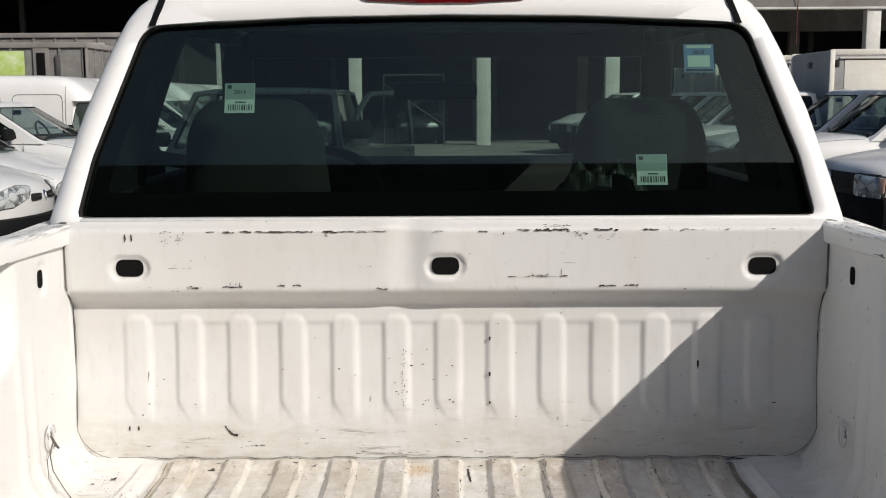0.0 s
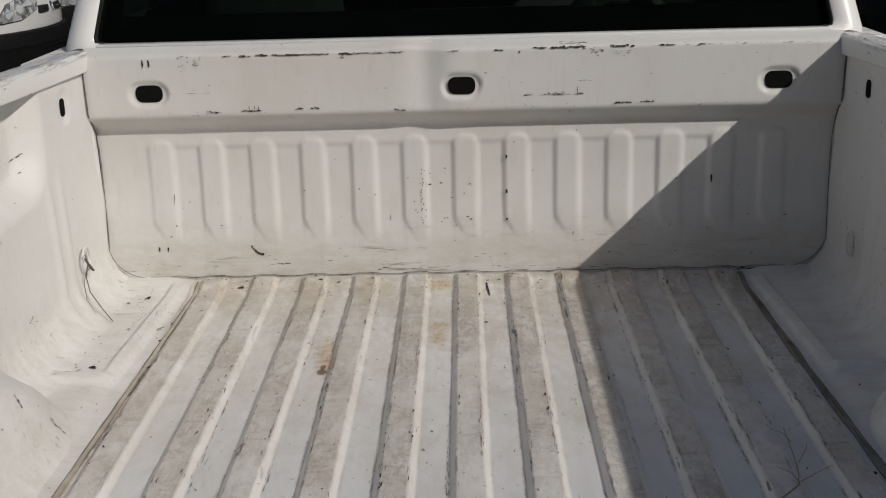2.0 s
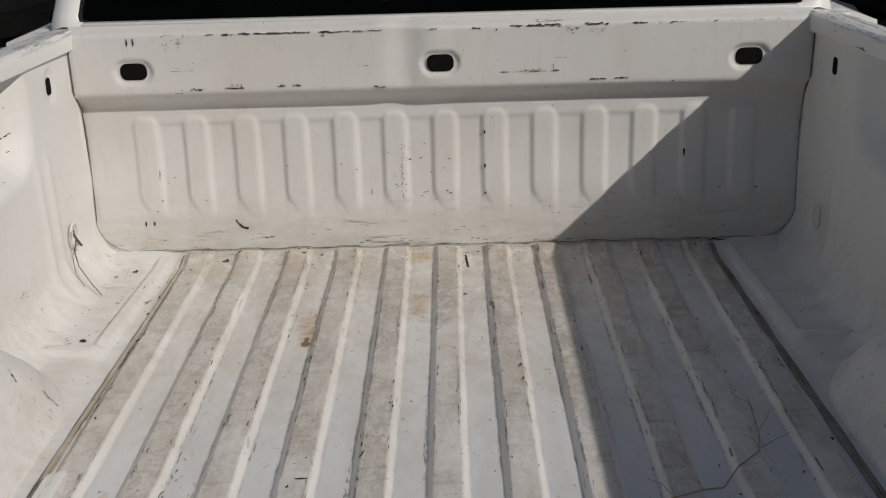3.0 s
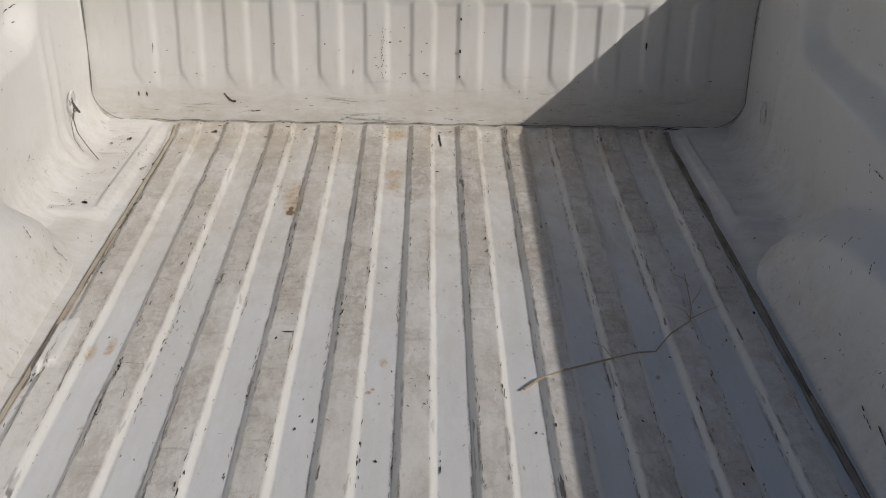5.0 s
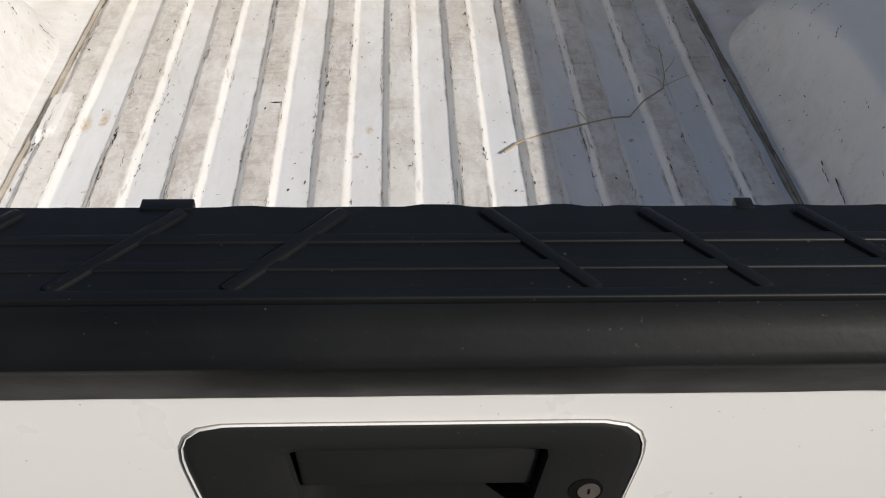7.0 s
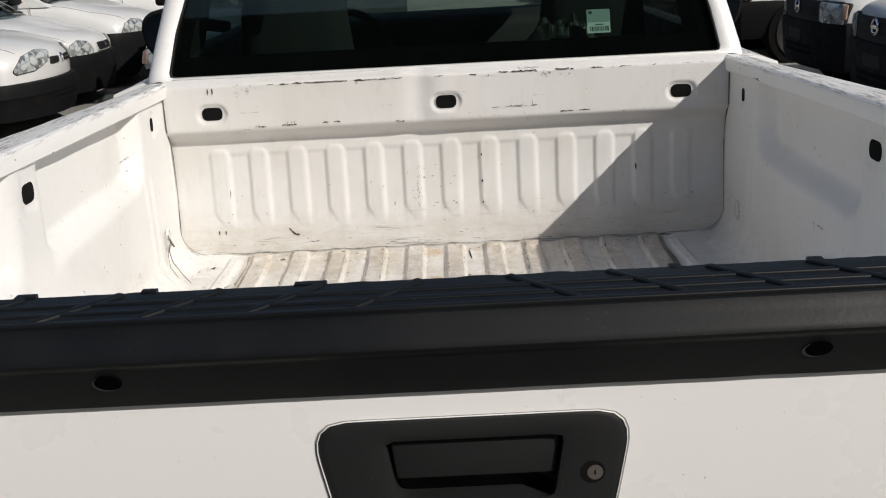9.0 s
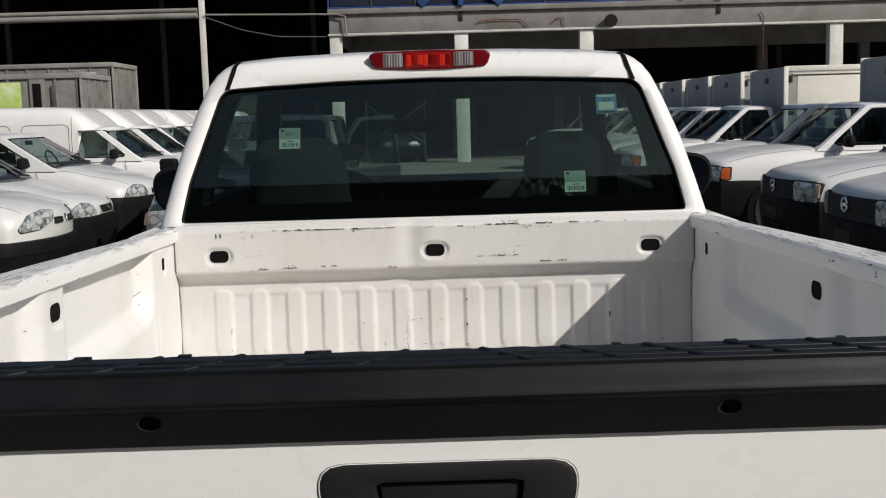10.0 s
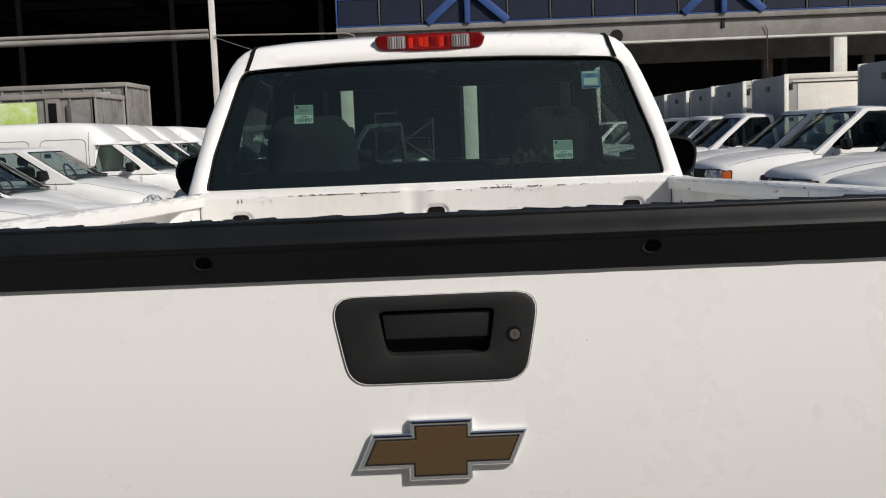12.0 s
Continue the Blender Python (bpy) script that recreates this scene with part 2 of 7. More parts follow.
def mat_plastic(name, color=(0.028, 0.03, 0.033), rough=0.55, grain=160.0, spec=0.4):
    m = base_mat(name, color, rough, spec=spec)
    n = Nodes(m)
    d = n.ramp(n.noise(5, detail=6, rough=0.65), 0.4, 0.75)
    c = n.mix(n.math("MULTIPLY", d, 0.5), color, tuple(v * 1.7 + 0.002 for v in color))
    sp = n.ramp(n.noise(330, detail=1), 0.75, 0.78)
    n.color(n.mix(n.math("MULTIPLY", sp, 0.3), c, (0.12, 0.115, 0.11)))
    n.rough(n.ramp(n.noise(9, detail=4), 0.3, 0.7, rough - 0.1, rough + 0.12))
    n.bump(n.noise(grain, detail=2), 0.12, 0.001)
    return m


def mat_glass(name, tint, rough=0.0, ior=1.5, haze=0.0, gleam=(1.0, 1.0, 1.0)):
    m = bpy.data.materials.new(name)
    m.use_nodes = True
    t = m.node_tree
    t.nodes.remove(t.nodes["Principled BSDF"])
    tr = t.nodes.new("ShaderNodeBsdfTransparent")
    tr.inputs["Color"].default_value = (*tint, 1)
    gl = t.nodes.new("ShaderNodeBsdfGlossy")
    gl.inputs["Roughness"].default_value = rough
    gl.inputs["Color"].default_value = (*gleam, 1)
    lw = t.nodes.new("ShaderNodeLayerWeight")
    lw.inputs["Blend"].default_value = 0.5
    pw = t.nodes.new("ShaderNodeMath")
    pw.operation = "POWER"
    pw.inputs[1].default_value = 5.0
    t.links.new(lw.outputs["Facing"], pw.inputs[0])
    fr = t.nodes.new("ShaderNodeMapRange")
    f0 = ((ior - 1) / (ior + 1)) ** 2
    fr.inputs["To Min"].default_value, fr.inputs["To Max"].default_value = f0, 0.6
    t.links.new(pw.outputs[0], fr.inputs["Value"])
    mx = t.nodes.new("ShaderNodeMixShader")
    t.links.new(fr.outputs[0], mx.inputs[0])
    t.links.new(tr.outputs[0], mx.inputs[1])
    t.links.new(gl.outputs[0], mx.inputs[2])
    last = mx
    # pale diffuse film that paints a faint haze over the glass
    if haze:
        film = t.nodes.new("ShaderNodeBsdfDiffuse")
        film.inputs["Color"].default_value = (0.60, 0.66, 0.64, 1)
        co = t.nodes.new("ShaderNodeTexCoord")
        grain = t.nodes.new("ShaderNodeTexNoise")
        grain.inputs["Scale"].default_value = 4.5
        grain.inputs["Detail"].default_value = 8.0
        grain.inputs["Distortion"].default_value = 0.6
        t.links.new(co.outputs["Object"], grain.inputs["Vector"])
        much = t.nodes.new("ShaderNodeMapRange")
        much.inputs["From Min"].default_value, much.inputs["From Max"].default_value = 0.35, 0.70
        much.inputs["To Min"].default_value, much.inputs["To Max"].default_value = 0.4 * haze, 1.6 * haze
        t.links.new(grain.outputs["Fac"], much.inputs["Value"])
        last = t.nodes.new("ShaderNodeMixShader")
        t.links.new(much.outputs[0], last.inputs[0])
        t.links.new(mx.outputs[0], last.inputs[1])
        t.links.new(film.outputs[0], last.inputs[2])
    t.links.new(last.outputs[0], t.nodes["Material Output"].inputs["Surface"])
    return m


def mat_rough(name, color, other, scale=3.0, rough=0.85, fine=40.0, bump=0.3):
    m = base_mat(name, color, rough, spec=0.3)
    n = Nodes(m)
    a = n.ramp(n.noise(scale, detail=7, rough=0.65, warp=0.3), 0.35, 0.7)
    f = n.ramp(n.noise(fine, detail=4, rough=0.7), 0.3, 0.75)
    c = n.mix(a, color, other)
    n.color(n.mix(n.math("MULTIPLY", f, 0.35), c, tuple(v * 0.6 for v in color)))
    n.bump(n.noise(fine, detail=5), bump, 0.01)
    return m


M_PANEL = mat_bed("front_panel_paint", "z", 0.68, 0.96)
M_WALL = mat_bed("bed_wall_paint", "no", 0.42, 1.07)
M_FLOOR = mat_floor()
M_RAIL = mat_rail()
M_PAINT = mat_car_paint("truck_white_paint", dirt=0.05)
M_CAR = mat_car_paint("parked_white_paint", (0.74, 0.74, 0.73), 0.28, 0.3)
M_SILVER = mat_car_paint("dusty_white_paint", (0.63, 0.635, 0.63), 0.4, 0.4)
M_DARKCAR = mat_car_paint("dark_grey_paint", (0.03, 0.036, 0.036), 0.25, 0.3)
# white greyed in place of the dark shed the bonnets mirror
M_COMPACT = mat_car_paint("greyed_white_paint", (0.62, 0.625, 0.615), 0.3, 0.3)
M_CAP = mat_plastic("cap_plastic", (0.0046, 0.0054, 0.0063), 0.45, spec=0.24)
M_BEZEL = mat_plastic("bezel_plastic", (0.012, 0.0125, 0.013), 0.55, spec=0.25)
M_BUMPER = mat_plastic("bumper_plastic", (0.0065, 0.0068, 0.0073), 0.65, 60, spec=0.10)
# pale grey that paints the lit crescent inside the screw holes
M_HOLERIM = mat_plastic("lit_hole_rim", (0.085, 0.088, 0.09), 0.6, 60, spec=0.3)
M_BLACK = mat_rough("black_rubber", (0.012, 0.012, 0.012), (0.022, 0.021, 0.02), 6, 0.7, 90, 0.1)
# blacks that paint the unlit depth of holes and gaps
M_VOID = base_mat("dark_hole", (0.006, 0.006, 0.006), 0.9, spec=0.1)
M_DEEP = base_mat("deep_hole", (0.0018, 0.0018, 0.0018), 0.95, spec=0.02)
M_CHIP = mat_rough("bare_chip", (0.03, 0.028, 0.026), (0.09, 0.07, 0.05), 40, 0.8, 200, 0.1)
M_SCUFF = mat_rough("brown_scuff", (0.22, 0.185, 0.15), (0.42, 0.365, 0.30), 30, 0.8, 200, 0.1)
M_SEAM = mat_rough("grey_sealant", (0.22, 0.21, 0.19), (0.035, 0.032, 0.028), 26, 0.8, 90, 0.2)
# darker copy of the gutter dirt, with the right side's shade in its colour
M_GUTTERSHADE = mat_rough("shaded_gutter_dirt", (0.42, 0.375, 0.31), (0.20, 0.17, 0.13), 22, 0.9, 90, 0.3)
M_GUTTER = mat_rough("gutter_dirt", (0.56, 0.52, 0.45), (0.37, 0.315, 0.245), 16, 0.9, 90, 0.3)
M_CRACK = mat_rough("gutter_crack_dirt", (0.33, 0.28, 0.22), (0.075, 0.058, 0.042), 30, 0.9, 120, 0.2)
M_SHADOWLINE = mat_rough("grey_shadow_line", (0.30, 0.29, 0.27), (0.22, 0.21, 0.20), 20, 0.8, 90, 0.1)
M_LOCK = mat_rough("dull_lock_steel", (0.10, 0.088, 0.08), (0.06, 0.053, 0.05), 40, 0.5, 120, 0.1)
M_CHROME = base_mat("chrome", (0.75, 0.76, 0.78), 0.12, 1.0)
M_GOLD = mat_car_paint("gold_enamel", (0.075, 0.043, 0.014), 0.4, 0.2)
M_REDLENS = base_mat("red_lens", (0.12, 0.003, 0.004), 0.25, coat=0.15)
M_REDBRIGHT = base_mat("red_reflector", (0.22, 0.006, 0.006), 0.2, coat=0.15)
M_CLEARLENS = base_mat("clear_lens", (0.26, 0.24, 0.24), 0.25, 0.3, coat=0.2)
# red for the glints painted into the brake light
M_HOTRED = base_mat("bright_red_glint", (0.62, 0.03, 0.015), 0.2, 0.2, coat=0.3)
M_FLUTE = base_mat("clear_flute", (0.34, 0.32, 0.32), 0.2, 0.2, coat=0.4)
M_AMBER = base_mat("amber_lens", (0.45, 0.10, 0.02), 0.2, coat=0.5)
M_AMBERPALE = base_mat("pale_amber_lens", (0.30, 0.19, 0.14), 0.2, coat=0.5)



def mat_facets():
    """Lamp reflector: light and dark cells paint the reflections of small mirror facets."""
    m = base_mat("lamp_reflector", (0.5, 0.5, 0.5), 0.25, 0.3)
    n = Nodes(m)
    cell = n.t.nodes.new("ShaderNodeTexVoronoi")
    cell.inputs["Scale"].default_value = 26.0
    n.t.links.new(n.scaled((1, 1, 0.7)), cell.inputs["Vector"])
    grey = n.t.nodes.new("ShaderNodeRGBToBW")
    n.t.links.new(cell.outputs["Color"], grey.inputs[0])
    tone = n.ramp(grey.outputs[0], 0.25, 0.75)
    n.color(n.mix(tone, (0.20, 0.205, 0.21), (0.85, 0.85, 0.84)))
    return m


M_REFLECTOR = mat_facets()
# pale coat that paints the gleam of the reflector bowls
M_BRIGHT = base_mat("reflector_glint", (0.62, 0.62, 0.61), 0.3, 0.1)
M_LAMPGLASS = mat_glass("clear_lamp_glass", (0.9, 0.92, 0.92), 0.02)
M_BOWL = base_mat("lamp_bowl", (0.33, 0.335, 0.34), 0.4, 0.3)
M_REARGLASS = mat_glass("tinted_rear_glass", (0.44, 0.57, 0.51), 0.012, 1.62, 0.0014, (0.86, 0.98, 0.86))
M_GLASS = mat_glass("car_glass", (0.54, 0.61, 0.59))
M_CLEAR = mat_glass("clear_cab_glass", (0.72, 0.78, 0.75))
M_FRIT = base_mat("black_glass_border", (0.003, 0.0033, 0.003), 0.8, spec=0.02)
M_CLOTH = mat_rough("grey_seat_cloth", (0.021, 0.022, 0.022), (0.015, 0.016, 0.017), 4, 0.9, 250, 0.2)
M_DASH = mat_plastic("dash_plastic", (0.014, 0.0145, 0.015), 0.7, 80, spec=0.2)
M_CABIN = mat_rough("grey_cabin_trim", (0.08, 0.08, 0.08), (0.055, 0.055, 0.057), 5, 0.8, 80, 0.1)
M_TYRE = mat_rough("tyre_rubber", (0.02, 0.02, 0.02), (0.05, 0.047, 0.043), 5, 0.85, 60, 0.2)
M_RIM = base_mat("steel_rim", (0.45, 0.45, 0.46), 0.35, 0.8)
M_PAPER = base_mat("sticker_paper", (0.62, 0.68, 0.66), 0.6)
M_PAPERBLUE = base_mat("sticker_blue", (0.16, 0.26, 0.5), 0.6)
M_INK = base_mat("sticker_ink", (0.03, 0.035, 0.04), 0.6)
M_GREENINK = base_mat("sticker_pale_ink", (0.30, 0.36, 0.36), 0.6)
M_ASPHALT = mat_rough("yard_asphalt", (0.20, 0.195, 0.18), (0.29, 0.28, 0.26), 0.35, 0.9, 14, 0.4)
M_SLAB = mat_rough("pale_concrete", (0.29, 0.28, 0.27), (0.17, 0.155, 0.14), 0.8, 0.85, 9, 0.2)
M_WHITEWALL = mat_rough("white_column_paint", (0.72, 0.72, 0.69), (0.52, 0.51, 0.47), 1.2, 0.7, 16, 0.1)
# near-black: the shed's deep shade is put into the sheet colour
M_DARKWALL = mat_rough("shade_dark_sheet", (0.035, 0.035, 0.037), (0.02, 0.02, 0.02), 0.5, 0.8, 5, 0.2)
M_STEEL = mat_rough("grey_steel", (0.11, 0.11, 0.11), (0.07, 0.066, 0.06), 2, 0.6, 20, 0.1)
M_BLUERAIL = mat_rough("blue_rail_paint", (0.035, 0.085, 0.27), (0.03, 0.065, 0.18), 2, 0.5, 25, 0.1)
M_NAVY = mat_rough("navy_sheet", (0.006, 0.011, 0.032), (0.010, 0.016, 0.036), 1.5, 0.6, 20, 0.1)
# box grey with the shade of the fronts put into it
M_BOX = mat_rough("shade_grey_box_panel", (0.39, 0.39, 0.39), (0.31, 0.31, 0.30), 1.5, 0.55, 30, 0.08)
M_BOXWORN = mat_rough("worn_box_panel", (0.23, 0.226, 0.215), (0.11, 0.106, 0.10), 2.5, 0.7, 25, 0.15)
# box cream with the sunlight on the sides put into it
M_BOXSIDE = mat_rough("sunlit_cream_box_door", (0.80, 0.775, 0.71), (0.70, 0.67, 0.60), 1.2, 0.55, 25, 0.03)
M_GREENAD = mat_rough("green_panel", (0.35, 0.5, 0.08), (0.6, 0.66, 0.45), 3, 0.5, 20, 0.05)
M_WRAP = mat_rough("olive_clutter", (0.018, 0.020, 0.015), (0.007, 0.008, 0.006), 14, 0.5, 60, 0.2)
M_TWIG = mat_rough("dry_twig", (0.46, 0.37, 0.22), (0.32, 0.24, 0.14), 60, 0.85, 300, 0.3)
M_REDPIPE = mat_rough("faded_red_hose", (0.16, 0.05, 0.04), (0.1, 0.04, 0.03), 4, 0.7, 40, 0.1)


# ---- mesh helpers ----
def finish(bm, name, smooth=False, angle=35):
    bmesh.ops.recalc_face_normals(bm, faces=bm.faces)
    me = bpy.data.meshes.new(name)
    bm.to_mesh(me)
    bm.free()
    if smooth:
        me.shade_smooth()
        me.set_sharp_from_angle(angle=radians(angle))
    return me


def part(name, bm, material, parent, label="", smooth=True, angle=35):
    """Links a bmesh as one mesh object under a thing or a part."""
    me = finish(bm, name, smooth, angle) if isinstance(bm, bmesh.types.BMesh) else bm
    ob = new(name, me)
    if not me.materials:
        me.materials.append(material)
    ob.parent = parent
    if label:
        tagged(ob, label)
    return ob


def thing(name, label, category, at=None, group="", kind=""):
    ob = new(name)
    ob.empty_display_size = 0.1
    if at is not None:
        ob.matrix_world = at
    return tagged(ob, label, category, group, kind)


def solid(name, bm, material, label, category, group="", kind="", smooth=True):
    ob = part(name, bm, material, None, "", smooth)
    return tagged(ob, label, category, group, kind)


def box(bm, lo, hi, bevel=0.0, seg=2):
    c = [(lo[i] + hi[i]) / 2 for i in range(3)]
    s = [abs(hi[i] - lo[i]) for i in range(3)]
    r = bmesh.ops.create_cube(bm, size=1, matrix=Matrix.Translation(c) @ Matrix.Diagonal((*s, 1)))
    if bevel:
        es = list({e for v in r["verts"] for e in v.link_edges})
        bmesh.ops.bevel(bm, geom=es, offset=bevel, segments=seg, affect="EDGES", profile=0.5)
    return bm


def boxed(lo, hi, bevel=0.0, seg=2):
    return box(bmesh.new(), lo, hi, bevel, seg)


def bar(bm, a, b, w, h=None, bevel=0.0):
    """A rectangular bar from a to b."""
    a, b = Vector(a), Vector(b)
    d = b - a
    m = Matrix.Translation((a + b) / 2) @ d.to_track_quat("Z", "Y").to_matrix().to_4x4() @ Matrix.Diagonal((w, h or w, d.length, 1))
    r = bmesh.ops.create_cube(bm, size=1, matrix=m)
    if bevel:
        es = list({e for v in r["verts"] for e in v.link_edges})
        bmesh.ops.bevel(bm, geom=es, offset=bevel, segments=2, affect="EDGES", profile=0.5)
    return bm


def tube(bm, pts, r, n=8, r_end=None):
    """A round rod along a line of points."""
    rings = []
    pts = [Vector(p) for p in pts]
    for i, p in enumerate(pts):
        d = (pts[min(i + 1, len(pts) - 1)] - pts[max(i - 1, 0)]).normalized()
        q = d.to_track_quat("Z", "Y")
        rr = r(i) if callable(r) else (r if r_end is None else r + (r_end - r) * i / max(1, len(pts) - 1))
        rings.append([bm.verts.new(p + q @ Vector((rr * math.cos(2 * math.pi * k / n), rr * math.sin(2 * math.pi * k / n), 0))) for k in range(n)])
    for a, b in zip(rings, rings[1:]):
        for k in range(n):
            bm.faces.new((a[k], a[(k + 1) % n], b[(k + 1) % n], b[k]))
    bm.faces.new(rings[0][::-1])
    bm.faces.new(rings[-1])
    return bm


def cylinder(bm, a, b, r, n=20, r2=None):
    return tube(bm, [a, b], r, n, r2)


def skin(bm, rings, closed=True, caps=True):
    """Faces between rings of equal length."""
    vs = [[bm.verts.new(p) for p in ring] for ring in rings]
    n = len(vs[0])
    for a, b in zip(vs, vs[1:]):
        for k in range(n if closed else n - 1):
            bm.faces.new((a[k], a[(k + 1) % n], b[(k + 1) % n], b[k]))
    if closed and caps:
        bm.faces.new(vs[0][::-1])
        bm.faces.new(vs[-1])
    return bm


def sheet(bm, us, vs, f):
    """A grid of points f(u, v)."""
    g = [[bm.verts.new(f(u, v)) for v in vs] for u in us]
    for a, b in zip(g, g[1:]):
        for k in range(len(vs) - 1):
            bm.faces.new((a[k], a[k + 1], b[k + 1], b[k]))
    return bm


def steps(a, b, n):
    return [a + (b - a) * i / n for i in range(n + 1)]


def smooth01(x, a, b):
    t = min(1.0, max(0.0, (x - a) / (b - a)))
    return t * t * (3 - 2 * t)


def rounded(poly, r, n=5):
    """A polygon with its corners rounded; r may be one radius or a list."""
    out = []
    k = len(poly)
    for i in range(k):
        p, a, b = Vector(poly[i]), Vector(poly[i - 1]), Vector(poly[(i + 1) % k])
        rr = r[i] if isinstance(r, (list, tuple)) else r
        u, v = (a - p).normalized(), (b - p).normalized()
        half = math.acos(max(-1, min(1, u.dot(v)))) / 2
        cut = min(rr / math.tan(half), (a - p).length * 0.49, (b - p).length * 0.49)
        s, e = p + u * cut, p + v * cut
        for j in range(n + 1):
            t = j / n
            out.append(((1 - t) ** 2) * s + 2 * t * (1 - t) * p + t * t * e)
    return [tuple(q) for q in out]


def plate(bm, outline, y0, y1, bevel=0.0, seg=2):
    """A flat plate in x and z, from y0 (its face towards the viewer) to y1."""
    a = [bm.verts.new((x, y0, z)) for x, z in outline]
    f = bm.faces.new(a)
    r = bmesh.ops.extrude_face_region(bm, geom=[f])
    for v in r["geom"]:
        if isinstance(v, bmesh.types.BMVert):
            v.co.y = y1
    if bevel:
        bm.edges.ensure_lookup_table()
        es = [e for e in bm.edges if all(abs(v.co.y - y0) < 1e-6 for v in e.verts)]
        bmesh.ops.bevel(bm, geom=es, offset=bevel, segments=seg, affect="EDGES", profile=0.5)
    return bm


def at_angle(poly, c, ang):
    """Where the ray from c at that angle leaves a polygon round it."""
    d = Vector((math.cos(ang), math.sin(ang)))
    best = 0.0
    for i in range(len(poly)):
        a, b = Vector(poly[i - 1]) - Vector(c), Vector(poly[i]) - Vector(c)
        e = b - a
        den = d.x * e.y - d.y * e.x
        if abs(den) < 1e-12:
            continue
        s = (a.x * e.y - a.y * e.x) / den
        u = (a.x * d.y - a.y * d.x) / den
        if s > 0 and -1e-6 <= u <= 1 + 1e-6:
            best = max(best, s)
    return (c[0] + d.x * best, c[1] + d.y * best)


# ---- the ground ----
def ground_sheet():
    bm = bmesh.new()
    r = [0, 6, 12, 20, 30, 45, 70, 120, 300, 900, 2600]
    n = 48
    rings = []
    for q in r[1:]:
        rings.append([(q * math.cos(2 * math.pi * k / n), 8 + q * math.sin(2 * math.pi * k / n), 0) for k in range(n)])
    vs = [[bm.verts.new(p) for p in ring] for ring in rings]
    for a, b in zip(vs, vs[1:]):
        for k in range(n):
            bm.faces.new((a[k], a[(k + 1) % n], b[(k + 1) % n], b[k]))
    bm.faces.new(vs[0])
    solid("ground", bm, M_ASPHALT, "pale dusty concrete of the vehicle yard", "ground", kind="structure", smooth=False)


ground_sheet()

# ---- the pickup truck ----
truck = thing("pickup_truck", "white regular-cab pickup truck with a scratched empty cargo bed", "pickup truck")

BED_FRONT, BED_REAR = 0.03, -2.05
FLOOR = 0.78
RAIL = 1.30
RIB_STEP = 0.1133


def floor_z(x, y):
    """Ribbed floor: raised flat ribs with sloped shoulders, that end short of the front."""
    k = round((x - 0.004) / RIB_STEP)
    d = abs(x - 0.004 - k * RIB_STEP)
    h = 0.0
    if abs(k) <= 5:
        side = 1.0 if x - 0.004 > k * RIB_STEP else -1.0
        t = min(1.0, max(0.0, (d - 0.0198 + 0.0013 * noise.noise((k * 7.3, y * 11.0, side * 3.0))) / 0.0132))
        h = 0.0113 * (1 - 0.2 * t - 0.8 * smooth01(t, 0.0, 1.0))
    h *= 1 - smooth01(y, -0.004, 0.03)
    if abs(x) > 0.612:
        h = 0.0088 * smooth01(abs(x), 0.628, 0.675)
        h += 0.0115 * (1 - smooth01(abs(abs(x) - 0.638 + 0.03 * y), 0.009, 0.019)) * smooth01(y, -0.50, -0.42) * (1 - smooth01(y, -0.05, -0.005))
        h += 0.0090 * (1 - smooth01(abs(y + 0.490 - 0.10 * (abs(x) - 0.66)), 0.010, 0.026)) * smooth01(abs(x), 0.630, 0.660)
    h += 0.012 * smooth01(y, -0.07, 0.0)
    # raised clean lug beside the gutter
    pad = (1 - smooth01(abs(y + 0.976 - 0.5 * (x + 0.576)), 0.060, 0.082)) * (1 - smooth01(abs(x + 0.580), 0.013, 0.027))
    h = max(h, 0.0195 * pad)
    return FLOOR - 0.008 + h


def bed_floor():
    xs = set()
    for k in range(-5, 6):
        c = 0.004 + k * RIB_STEP
        xs.update(round(c + d, 5) for d in (-0.0350, -0.0332, -0.0316, -0.0300, -0.0282, -0.026, -0.0236, -0.0218, -0.0203, -0.0188, 0.0, 0.0188, 0.0203, 0.0218, 0.0236, 0.026, 0.0282, 0.0300, 0.0316, 0.0332, 0.0350))
    xs.update([-0.606, -0.594, -0.589, -0.576, -0.570, -0.555, -0.550, -0.612, 0.612])
    xs = sorted(xs)
    ys = sorted(set(steps(BED_REAR, -0.03, 100) + steps(-1.075, -0.875, 22) + steps(-0.022, 0.045, 9)))
    rnd = noise.noise

    def f(x, y):
        wob = 0.0012 * rnd((x * 9, y * 3, 2.0)) + 0.0006 * rnd((x * 40, y * 12, 7.0))
        return (x, y, floor_z(x, y) + wob)

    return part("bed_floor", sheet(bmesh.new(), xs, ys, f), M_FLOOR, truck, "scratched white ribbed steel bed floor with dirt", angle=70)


floor_ob = bed_floor()


def floor_margin(s):
    xs = [0.612, 0.618, 0.624, 0.629, 0.633, 0.637, 0.6405, 0.6435, 0.646, 0.65, 0.655, 0.66, 0.665, 0.67, 0.676, 0.682, 0.69, 0.70, 0.71, 0.72, 0.73, 0.74, 0.75, 0.76, 0.78, 0.85]
    ys = sorted(set(steps(BED_REAR, -0.56, 36) + steps(-0.55, -0.40, 24) + steps(-0.39, 0.045, 30)))
    f = lambda x, y: (s * x, y, floor_z(s * x, y) + 0.0012 * noise.noise((x * 9, y * 3, 2.0)))
    return part("floor_margin", sheet(bmesh.new(), xs, ys, f), M_WALL, truck, angle=80)


margins = [floor_margin(-1), floor_margin(1)]


